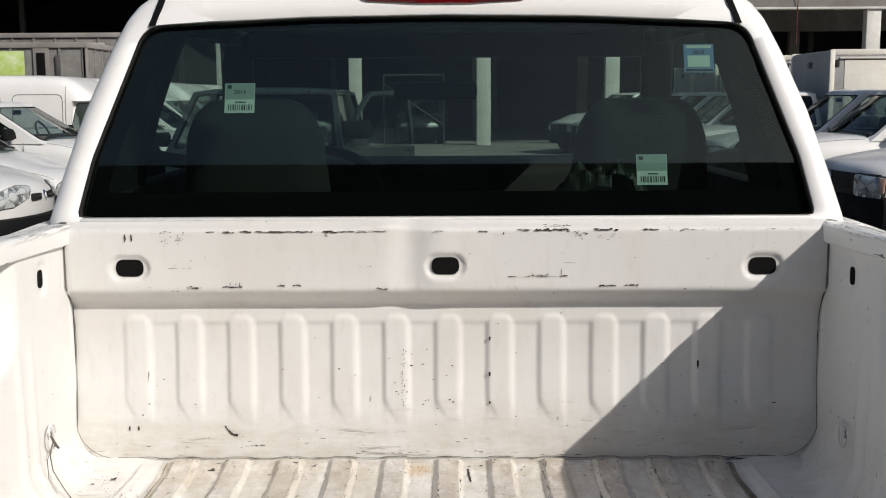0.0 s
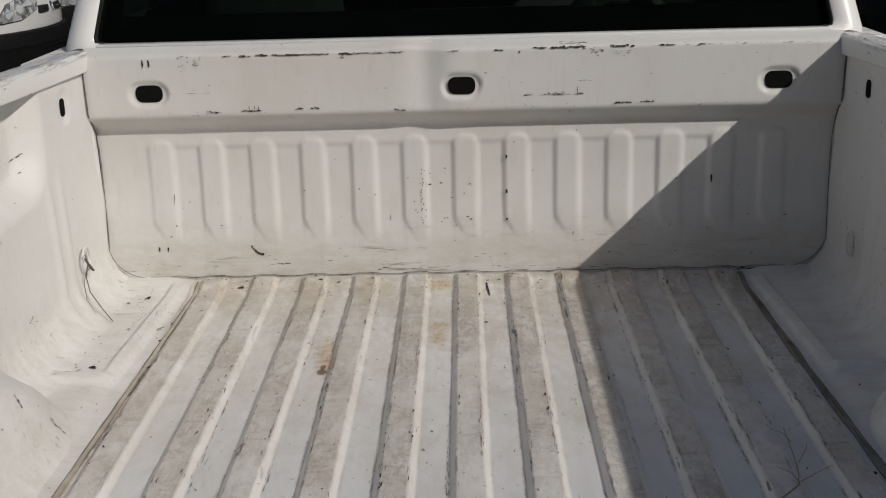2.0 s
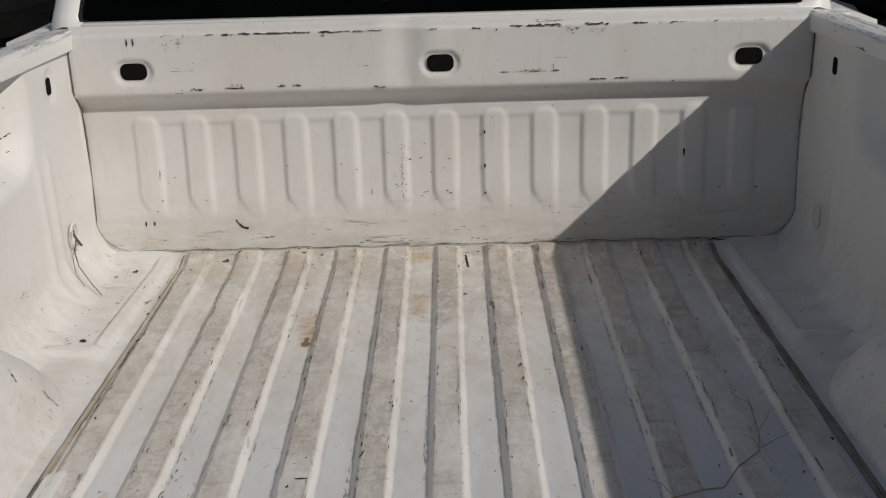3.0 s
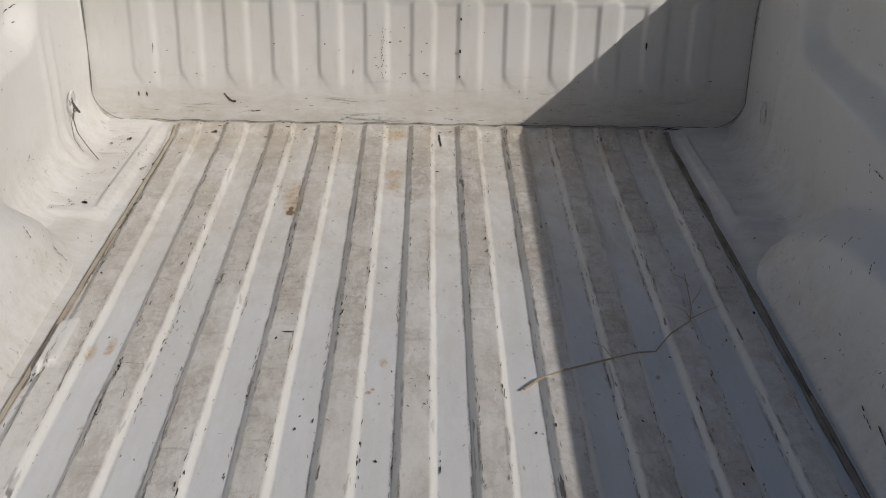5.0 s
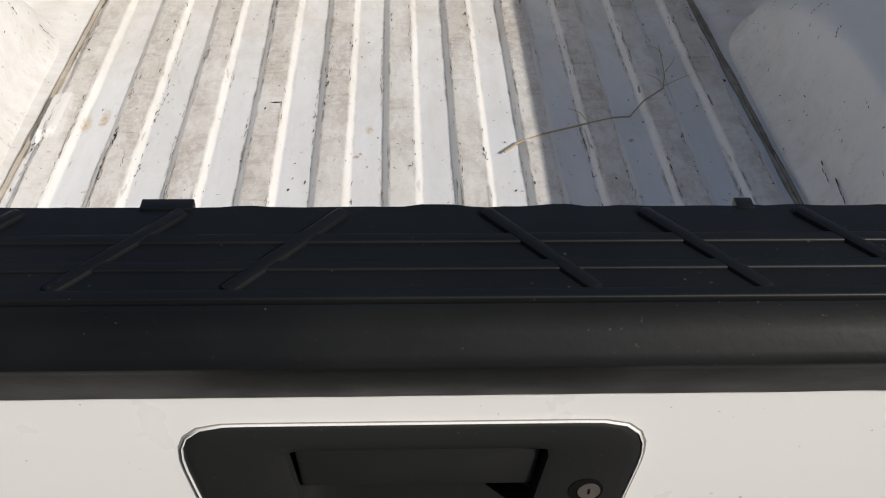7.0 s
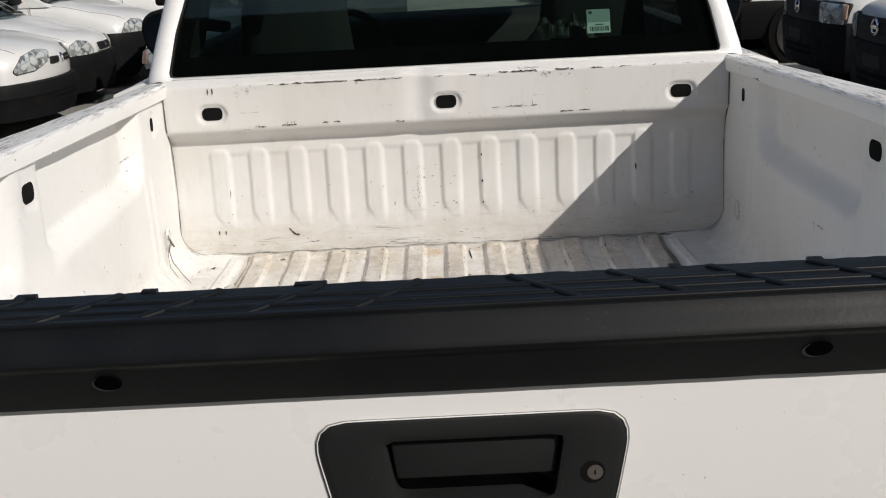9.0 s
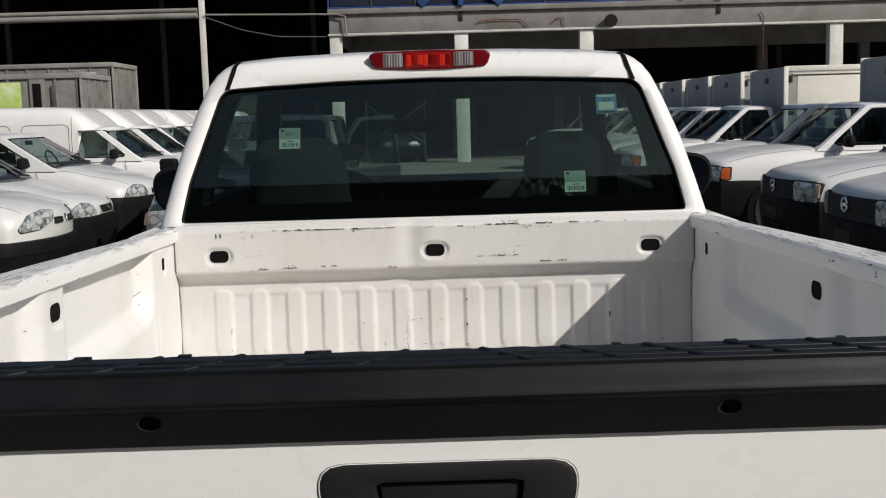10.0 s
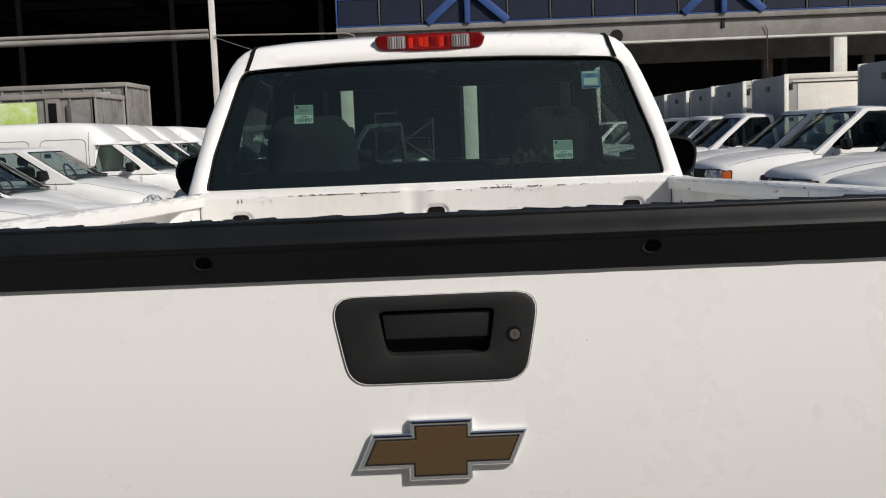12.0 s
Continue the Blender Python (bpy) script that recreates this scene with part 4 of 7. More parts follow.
def cab():
    n = 480
    angs = [2 * math.pi * (k + 0.5) / n for k in range(n)]
    o = [at_angle(OUTLINE, WIN_C, a) for a in angs]
    w = [at_angle(WINDOW, WIN_C, a) for a in angs]

    def ring(t, dy):
        return [(q[0] + (p[0] - q[0]) * t, back_y(q[1] + (p[1] - q[1]) * t) + dy, q[1] + (p[1] - q[1]) * t) for p, q in zip(o, w)]

    fr = skin(bmesh.new(), [ring(0.0, 0.022), ring(0.0, 0.0), ring(0.06, -0.006), ring(0.5, -0.008), ring(0.85, 0.002), ring(0.95, 0.016), ring(1.0, 0.045)], closed=True, caps=False)
    part("cab_back", fr, M_PAINT, truck, "white rear face of the cab", angle=60)
    # roof and rear pillars go forward from the outline
    top = [p for p in OUTLINE if p[1] >= 1.70]
    rings = []
    for y, dz, f in ((0.0, 0.0, 1.0), (0.10, 0.010, 1.0), (0.35, 0.018, 1.0), (0.8, 0.016, 0.995), (1.05, 0.0, 0.985), (1.16, -0.022, 0.97)):
        rings.append([(x * f, (back_y(z) + 0.045 if y == 0 else 0.245 + y), z + dz * smooth01(z, 1.70, 1.80)) for x, z in top])
    part("roof", skin(bmesh.new(), rings, closed=False), M_PAINT, truck, "white cab roof", angle=60)
    part("roof_lining", boxed((-0.62, 0.30, 1.765), (0.62, 1.33, 1.785), 0.005), M_DASH, truck)
    for s in (-1, 1):
        side = [p for p in HALF if p[1] <= 1.74]
        rings = [[(s * x, back_y(z) + 0.045, z) for x, z in side], [(s * x, 0.60, z) for x, z in side]]
        part("rear_pillar", skin(bmesh.new(), rings, closed=False), M_PAINT, truck, angle=50)
        part("inner_pillar", skin(bmesh.new(), [[(s * (x - 0.003), 0.605, z) for x, z in side], [(s * (x - 0.05), 0.61, z) for x, z in side], [(s * (x - 0.05), back_y(z) + 0.03, z) for x, z in side]], closed=False), M_DASH, truck)
        bm = bmesh.new()
        bar(bm, (s * 0.69, 1.36, 1.775), (s * 0.80, 1.93, 1.30), 0.11, 0.07, 0.02)
        part("front_pillar", bm, M_DASH, truck)
        bm = bmesh.new()
        bar(bm, (s * 0.70, 0.40, 1.755), (s * 0.69, 1.36, 1.755), 0.04, 0.05, 0.01)
        part("roof_rail", bm, M_DASH, truck)
        g = skin(bmesh.new(), [[(s * 0.855, 0.61, 1.30), (s * 0.845, 1.88, 1.30)], [(s * 0.69, 0.61, 1.745), (s * 0.685, 1.36, 1.745)]], closed=False)
        part("side_window", g, M_CLEAR, truck).visible_shadow = False
        part("door_trim", boxed((s * 0.79, 0.16, 0.75), (s * 0.868, 1.86, 1.342), 0.02), M_DASH, truck)
        # door skin and side mirror
        rings = []
        for y in (0.07, 0.5, 1.2, 1.9):
            rings.append([(s * 0.875, y, 1.298), (s * 0.955, y, 1.27), (s * 0.985, y, 1.12), (s * 0.995, y, 0.9), (s * 0.98, y, 0.6), (s * 0.93, y, 0.40), (s * 0.80, y, 0.40), (s * 0.80, y, 1.29)])
        part("cab_side", skin(bmesh.new(), rings), M_PAINT, truck)
        mm = bmesh.new()
        out = rounded([(s * 1.005, 1.215), (s * 1.235, 1.225), (s * 1.26, 1.415), (s * 1.03, 1.44)], 0.105, 7)
        plate(mm, out, 1.50, 1.64, 0.02, 3)
        mir = part("side_mirror", mm, M_BUMPER, truck, "black plastic door mirror")
        # silver darkened in place of the dark surroundings it would reflect
        part("mirror_glass", plate(bmesh.new(), [(s * 1.135 + (x - s * 1.135) * 0.86, 1.327 + (z - 1.327) * 0.86) for x, z in out], 1.497, 1.503), base_mat("darkened_mirror_silver", (0.15, 0.155, 0.16), 0.03, 1.0), mir, smooth=False)
        bm = bmesh.new()
        bar(bm, (s * 0.90, 1.62, 1.33), (s * 1.04, 1.58, 1.36), 0.05, 0.05, 0.01)
        part("mirror_arm", bm, M_BUMPER, mir)
    part("cab_rear_wall", boxed((-0.80, 0.064, 0.45), (0.80, 0.10, 1.308), 0.01), M_PAINT, truck)
    part("cab_floor", boxed((-0.82, 0.10, 0.42), (0.82, 1.92, 0.50)), M_DASH, truck)
    # rear glass, its black border and rubber
    bm = bmesh.new()
    bm.faces.new([bm.verts.new((x, back_y(z) + 0.012, z)) for x, z in w])
    gl = part("rear_window", bm, M_REARGLASS, truck, "dark tinted rear window with three paper stickers", smooth=False)

    def ring2(t, dy):
        return [(x + (WIN_C[0] - x) * t, back_y(z + (WIN_C[1] - z) * t) + dy, z + (WIN_C[1] - z) * t) for x, z in w]

    inner = [(x * 0.93, back_y(1.54 + (z - 1.54) * (0.90 if z > 1.54 else 0.78)) + 0.0135, 1.54 + (z - 1.54) * (0.90 if z > 1.54 else 0.78)) for x, z in w]
    part("glass_border", skin(bmesh.new(), [ring2(0.0, 0.0135), inner], caps=False), M_FRIT, gl, "black printed border of the glass", smooth=False)
    part("window_rubber", skin(bmesh.new(), [ring2(-0.003, -0.004), ring2(0.001, -0.006), ring2(0.004, 0.006)], caps=False), M_BLACK, gl)
    # drip gaps in the header
    for s in (-1, 1):
        bm = bmesh.new()
        pts = [(0.648, 1.722), (0.634, 1.765), (0.626, 1.797), (0.620, 1.812)]
        rings = []
        for k, (x, z) in enumerate(pts):
            y = back_y(z) - 0.012 + (0, 0.003, 0.012, 0.045)[k]
            rings.append([(s * (x - 0.007), y, z), (s * (x + 0.007), y, z), (s * (x + 0.007), y + 0.02, z), (s * (x - 0.007), y + 0.02, z)])
        part("roof_gap", skin(bm, rings), M_VOID, truck, "black rubber strip in the roof joint")
    part("window_ledge", boxed((-0.775, 0.036, 1.3035), (0.775, 0.064, 1.3115), 0.003), M_PAINT, truck)
    return gl


rear_glass = cab()


def brake_light():
    z0, hw, hh = 1.800, 0.197, 0.0300
    y = back_y(z0) - 0.010
    body = rounded([(-hw, z0 + hh * 0.55), (-hw * 0.93, z0 - hh * 0.85), (-0.06, z0 - hh), (0.06, z0 - hh), (hw * 0.93, z0 - hh * 0.85), (hw, z0 + hh * 0.55), (hw * 0.9, z0 + hh * 0.95), (0.0, z0 + hh * 1.05), (-hw * 0.9, z0 + hh * 0.95)], [0.02, 0.028, 0.02, 0.02, 0.028, 0.02, 0.02, 0.1, 0.02], 6)
    bl = part("brake_light", plate(bmesh.new(), body, y - 0.014, y + 0.06, 0.007, 3), M_REDLENS, truck, "high brake light, red with clear cargo lamps")

    def lens(name, a, b, mat, out, top=0.82, low=0.80, r=0.006):
        o = rounded([(a, z0 - hh * low), (b, z0 - hh * low), (b, z0 + hh * top), (a, z0 + hh * top)], r, 4)
        return part(name, plate(bmesh.new(), o, y - out, y, 0.002), mat, bl)

    lens("red_lens", -0.080, 0.070, M_REDBRIGHT, 0.0152)
    for a, b, s in ((-0.150, -0.086, -1), (0.076, 0.140, 1)):
        cargo = lens("cargo_lamp", a, b, M_CLEARLENS, 0.0152, 0.80, 0.72)
        for k in range(6):
            x = a + 0.006 + (b - a - 0.012) * (k + 0.5) / 6
            bm = bmesh.new()
            tube(bm, [(x, y - 0.0150, z0 - hh * 0.64), (x, y - 0.0155, z0 + hh * 0.70)], 0.0032 + 0.001 * (k % 2), 8)
            part("lens_flute", bm, M_FLUTE if (k * s) % 3 else M_CLEARLENS, cargo)
    # patches of differing red paint the hot spots in the lens
    for k, mat in enumerate((M_HOTRED, M_REDBRIGHT, M_HOTRED, M_HOTRED, M_REDLENS, M_REDBRIGHT, M_HOTRED, M_REDLENS)):
        a = -0.076 + 0.018 * k
        o = rounded([(a, z0 - hh * (0.62 - 0.10 * (k % 3))), (a + 0.017, z0 - hh * 0.6), (a + 0.017, z0 + hh * (0.52 + 0.08 * (k % 2))), (a, z0 + hh * 0.58)], 0.004, 3)
        part("lens_glint", plate(bmesh.new(), o, y - 0.0160 - 0.0004 * (k % 3), y, 0.001), mat, bl)


brake_light()


def text_mesh(words, size, name="text"):
    cu = bpy.data.curves.new(name, "FONT")
    cu.body = words
    cu.size = size
    cu.align_x, cu.align_y = "CENTER", "CENTER"
    cu.extrude = 0.0002
    ob = bpy.data.objects.new(name, cu)
    me = bpy.data.meshes.new_from_object(ob)
    bpy.data.objects.remove(ob)
    return me


def sticker(x, z, w, h, blue, year, lean=0.0):
    """A paper decal on the inside of the rear glass."""
    tilt = math.atan(0.35)
    m = Matrix.Translation((x, back_y(z) + 0.0150, z)) @ Matrix.Rotation(radians(90) - tilt, 4, "X") @ Matrix.Rotation(lean, 4, "Z")

    def put(name, lo, hi, mat, parent, up):
        bm = boxed((lo[0], lo[1], up), (hi[0], hi[1], up + 0.0004))
        bm.transform(m)
        return part(name, bm, mat, parent, smooth=False)

    st = put("sticker", (-w / 2, -h / 2), (w / 2, h / 2), M_PAPERBLUE if blue else M_PAPER, rear_glass, 0.0)
    if blue:
        tagged(st, "blue and white inspection sticker")
        put("white_field", (-w * 0.38, -h * 0.30), (w * 0.36, h * 0.10), M_PAPER, st, 0.0006)
        put("title_bar", (-w * 0.42, h * 0.36), (w * 0.42, h * 0.46), M_PAPER, st, 0.0006)
        put("foot_bar", (-w * 0.45, -h * 0.46), (w * 0.45, -h * 0.38), M_INK, st, 0.0006)
    else:
        tagged(st, "white paper decal with a bar code")
        put("pale_field", (-w * 0.48, -h * 0.04), (w * 0.48, h * 0.48), M_GREENINK, st, 0.0006)
        put("print_mark", (-w * 0.42, h * 0.32), (-w * 0.28, h * 0.44), M_INK, st, 0.0010)
        put("print_line", (-w * 0.15, -h * 0.16), (w * 0.2, -h * 0.12), M_INK, st, 0.0006)
        rng = random.Random(int(x * 100))
        p = -w * 0.38
        while p < w * 0.4:
            b = rng.uniform(0.0012, 0.0035)
            put("code_bar", (p, -h * 0.42), (p + b, -h * 0.22), M_INK, st, 0.0006)
            p += b + rng.uniform(0.0015, 0.004)
    if year:
        me = text_mesh(year, h * 0.20, "year_print")
        me.transform(m @ Matrix.Translation((0, h * 0.20, 0.0014)))
        part("year_print", me, M_INK, st, smooth=False)
    return st


sticker(-0.452, 1.563, 0.066, 0.068, False, "2014")
sticker(0.562, 1.645, 0.066, 0.066, True, "2013")
sticker(0.448, 1.405, 0.066, 0.068, False, "")


# ---- cab interior ----
def seat(x0, x1):
    st = boxed((x0, 0.32, 0.95), (x1, 0.50, 1.56), 0.09, 4)
    for v in st.verts:
        k = (v.co.z - 0.95)
        v.co.y -= 0.12 * k
        v.co.x = (x0 + x1) / 2 + (v.co.x - (x0 + x1) / 2) * (1 - 0.28 * smooth01(v.co.z, 1.25, 1.56))
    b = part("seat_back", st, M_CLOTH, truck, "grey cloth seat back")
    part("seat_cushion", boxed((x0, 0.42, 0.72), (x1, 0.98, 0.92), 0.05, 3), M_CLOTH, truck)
    return b


seat(-0.66, -0.245)
seat(0.265, 0.66)
# black panel added where the low part of the cab is merely dark
part("dark_backing", boxed((-0.80, 0.15, 0.9), (0.80, 0.22, 1.352), 0.015), M_FRIT, truck, "black panel added behind the seats for the cab's darkness")
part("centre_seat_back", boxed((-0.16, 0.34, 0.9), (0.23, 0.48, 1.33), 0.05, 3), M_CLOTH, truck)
part("dashboard", boxed((-0.78, 1.42, 0.85), (0.78, 1.88, 1.345), 0.05, 3), M_DASH, truck)
for s in (-1, 1):
    part("sun_visor", boxed((s * 0.02, 1.30, 1.69), (s * 0.64, 1.325, 1.79), 0.008), M_DASH, truck)


def wrapping():
    """Made-up crumpled heap in place of marks that look like a reflection."""
    bm = bmesh.new()
    fade = lambda x, y: 1 - smooth01(math.hypot((x - 0.35) / 0.12, (y - 0.19) / 0.05), 0.45, 1.0)
    lift = lambda x, y: 1.350 + 0.075 * fade(x, y) * (0.55 + 0.6 * abs(noise.noise((x * 17, y * 17, 2.0))) + 0.4 * noise.noise((x * 45, y * 45, 4.0)))
    sheet(bm, steps(0.23, 0.47, 40), steps(0.15, 0.225, 14), lambda x, y: (x + 0.006 * noise.noise((x * 30, y * 30, 1)), y, lift(x, y)))
    solid("clutter_stand_in", bm, M_WRAP, "added olive heap standing in for reflected marks behind the seat", "wrapping", smooth=False)


wrapping()
bm = bmesh.new()
tube(bm, [(-0.40 + 0.19 * math.cos(a), 1.25 + 0.09 * math.sin(a), 1.22 + 0.17 * math.sin(a)) for a in [2 * math.pi * k / 24 for k in range(25)]], 0.016, 8)
bar(bm, (-0.58, 1.26, 1.22), (-0.22, 1.26, 1.22), 0.05, 0.03, 0.01)
part("steering_wheel", bm, M_DASH, truck)
part("inside_mirror", boxed((-0.17, 1.27, 1.554), (0.098, 1.31, 1.612), 0.019, 4), M_DASH, truck)
g = skin(bmesh.new(), [[(-0.68, 1.38, 1.775), (0.68, 1.38, 1.775)], [(-0.80, 1.95, 1.29), (0.80, 1.95, 1.29)]], closed=False)
part("windshield", g, M_CLEAR, truck).visible_shadow = False


# ---- truck nose, frame, wheels ----
def truck_front():
    rings = []
    for y, w, zt in ((1.90, 0.94, 1.275), (2.2, 0.95, 1.255), (2.8, 0.94, 1.20), (3.15, 0.90, 1.14), (3.25, 0.84, 1.05)):
        rings.append([(-w * 0.97, y, 0.42), (-w * 1.03, y, 0.8), (-w, y, zt - 0.12), (-w * 0.9, y, zt - 0.02), (-w * 0.4, y, zt), (w * 0.4, y, zt), (w * 0.9, y, zt - 0.02), (w, y, zt - 0.12), (w * 1.03, y, 0.8), (w * 0.97, y, 0.42)])
    part("front_body", skin(bmesh.new(), rings), M_PAINT, truck)
    part("front_bumper", boxed((-0.95, 3.2, 0.42), (0.95, 3.38, 0.68), 0.04, 3), M_BUMPER, truck)
    part("chassis_frame", boxed((-0.45, -2.0, 0.42), (0.45, 3.1, 0.56), 0.02), M_BLACK, truck)
    part("under_bed", boxed((-0.78, -2.04, 0.70), (0.78, 0.03, 0.755), 0.01), M_PAINT, truck)
    part("rear_bumper", boxed((-0.92, -2.30, 0.48), (0.92, -2.14, 0.66), 0.03, 3), M_BUMPER, truck)


truck_front()


def wheel(parent, x, y, r, w, out):
    """Axle along x; out is the outward side."""
    bm = bmesh.new()
    prof = [(r * 0.62, -w / 2), (r * 0.9, -w / 2), (r * 0.98, -w * 0.42), (r, -w * 0.3), (r, w * 0.3), (r * 0.98, w * 0.42), (r * 0.9, w / 2), (r * 0.62, w / 2)]
    rings = []
    for k in range(29):
        a = 2 * math.pi * k / 28
        rings.append([(x + q, y + p * math.cos(a), r + p * math.sin(a)) for p, q in prof])
    ty = part("tyre", skin(bm, rings, closed=False), M_TYRE, parent)
    bm = bmesh.new()
    rings = []
    for p, q in ((r * 0.63, out * w * 0.42), (r * 0.58, out * w * 0.36), (r * 0.50, out * w * 0.18), (r * 0.2, out * w * 0.30), (0.02, out * w * 0.30)):
        rings.append([(x + q, y + p * math.cos(2 * math.pi * k / 28), r + p * math.sin(2 * math.pi * k / 28)) for k in range(28)])
    part("rim", skin(bm, rings), M_RIM, ty)
    return ty


for s in (-1, 1):
    wheel(truck, s * 0.86, -1.13, 0.37, 0.25, s)
    wheel(truck, s * 0.86, 2.52, 0.37, 0.25, s)


# ---- wear on the bed: bare chips as thin flakes ----
def flake(bm, c, u, v, nrm, rng):
    """A ragged sliver with half sizes u and v (vectors) round c."""
    c, nrm = Vector(c) + Vector(nrm) * 0.0007, Vector(nrm)
    vs = []
    for k in range(7):
        a = 2 * math.pi * k / 7 + rng.uniform(-0.3, 0.3)
        q = rng.uniform(0.55, 1.15)
        vs.append(bm.verts.new(c + Vector(u) * math.cos(a) * q * 1.0 + Vector(v) * math.sin(a) * q * 0.8))
    bm.faces.new(vs)


def chips_on_panel():
    rng = random.Random(11)
    bm = bmesh.new()

    def at(x, z, w, h):
        flake(bm, (x, panel_y(x, z) - 0.0012, z), (w / 2, 0, 0), (0, 0, h / 2), (0, -1, 0), rng)

    def dashes(x0, x1, z, jit, n, w=0.012, h=0.0028):
        for _ in range(n):
            at(rng.uniform(x0, x1), z + rng.gauss(0, jit), rng.uniform(0.25, 1.3) * w, rng.uniform(0.35, 1.0) * h)

    # rubbed top edge of the band, run by run: from, to, count, height of a chip
    for x0, x1, n, h in ((-0.60, -0.585, 4, 0.002), (-0.500, -0.483, 6, 0.003), (-0.465, -0.441, 10, 0.003), (-0.429, -0.406, 14, 0.004), (-0.394, -0.330, 40, 0.0045), (-0.330, -0.275, 24, 0.0032), (-0.251, -0.234, 12, 0.005), (-0.234, -0.121, 40, 0.0022),
                         (-0.026, -0.002, 8, 0.003), (0.069, 0.087, 8, 0.003), (0.152, 0.181, 12, 0.003), (0.187, 0.258, 44, 0.0045), (0.312, 0.359, 26, 0.0045), (0.413, 0.442, 14, 0.004), (0.490, 0.502, 5, 0.0035), (0.585, 0.596, 4, 0.003), (0.40, 0.72, 20, 0.0013)):
        dashes(x0, x1, 1.2865 + (0.002 if x0 > 0.1 else 0), 0.0009, n, 0.011, h)
    dashes(0.205, 0.262, 1.2955, 0.0010, 12, 0.012, 0.002)
    dashes(0.270, 0.296, 1.279, 0.005, 14, 0.005, 0.005)
    dashes(0.318, 0.350, 1.272, 0.004, 8, 0.008, 0.0015)
    dashes(-0.250, -0.238, 1.280, 0.003, 6, 0.004, 0.006)
    at(0.122, 1.281, 0.004, 0.010)
    # lower edge of the band
    for x0, x1, z, n, h in ((-0.536, -0.515, 1.1690, 14, 0.0035), (-0.468, -0.427, 1.1700, 30, 0.0035), (-0.358, -0.338, 1.1725, 14, 0.0035), (-0.319, -0.305, 1.1730, 12, 0.004), (-0.145, -0.121, 1.1640, 14, 0.003), (0.324, 0.359, 1.1705, 24, 0.004), (0.377, 0.407, 1.1715, 18, 0.0038), (-0.575, -0.56, 1.162, 5, 0.002), (0.499, 0.506, 1.162, 4, 0.003)):
        dashes(x0, x1, z, 0.0008, n, 0.008, h)
    for x in (-0.452, -0.440, -0.432):
        at(x, 1.177, 0.0016, 0.012)
    dashes(-0.70, 0.70, 1.169, 0.0015, 30, 0.006, 0.0014)
    # long scratches across the band
    dashes(0.134, 0.258, 1.1905, 0.0005, 34, 0.018, 0.0012)
    dashes(0.181, 0.214, 1.1925, 0.0010, 12, 0.007, 0.003)
    at(0.243, 1.199, 0.0018, 0.020), at(0.182, 1.194, 0.002, 0.010), at(0.250, 1.192, 0.016, 0.003)
    dashes(-0.577, -0.536, 1.2105, 0.0003, 10, 0.014, 0.0011)
    dashes(-0.180, -0.156, 1.2125, 0.0003, 6, 0.010, 0.0010)
    dashes(0.247, 0.276, 1.2190, 0.0004, 8, 0.010, 0.0012)
    dashes(-0.74, 0.74, 1.230, 0.03, 30, 0.005, 0.002)
    for x in (-0.669, -0.656):
        at(x, 1.274, 0.0042, 0.026)
    dashes(-0.60, -0.54, 1.275, 0.006, 16, 0.004, 0.004)
    # lower panel
    at(0.541, 0.992, 0.006, 0.030), at(0.706, 0.908, 0.014, 0.004), at(0.465, 0.994, 0.006, 0.003)
    for z in (1.05, 0.972, 0.91):
        at(0.094, z, 0.005, 0.014 if z > 0.95 else 0.008)
    for _ in range(24):
        at(-0.091 + rng.gauss(0, 0.003), rng.uniform(0.90, 1.03), 0.0022, 0.0045)
    for _ in range(16):
        at(rng.uniform(-0.13, 0.02), rng.uniform(0.89, 1.03), rng.uniform(0.003, 0.008), rng.uniform(0.002, 0.005))
    for x, z in ((-0.685, 0.857), (-0.665, 0.857), (-0.641, 0.91), (-0.655, 0.886), (-0.23, 0.985), (-0.352, 0.984)):
        at(x, z, 0.0045, 0.016 if z < 0.86 else 0.005)
    for k in range(9):
        at(-0.476 + 0.003 * k, 0.858 - 0.0045 * k + 0.0003 * k * k, 0.0042, 0.010)
    dashes(-0.44, -0.39, 0.818, 0.001, 7, 0.012, 0.003)
    dashes(-0.72, 0.1, 0.83, 0.016, 26, 0.014, 0.0018)
    dashes(-0.2, 0.35, 0.80, 0.004, 22, 0.02, 0.0025)
    dashes(0.1, 0.74, 0.85, 0.03, 16, 0.007, 0.003)
    dashes(-0.7, 0.7, 0.96, 0.06, 22, 0.005, 0.0028)
    dashes(0.60, 0.76, 0.786, 0.002, 14, 0.03, 0.006)
    tagged(part("chipped_paint", bm, M_CHIP, panel, "black paint chips and scratches", smooth=False), kind="stuff")


chips_on_panel()


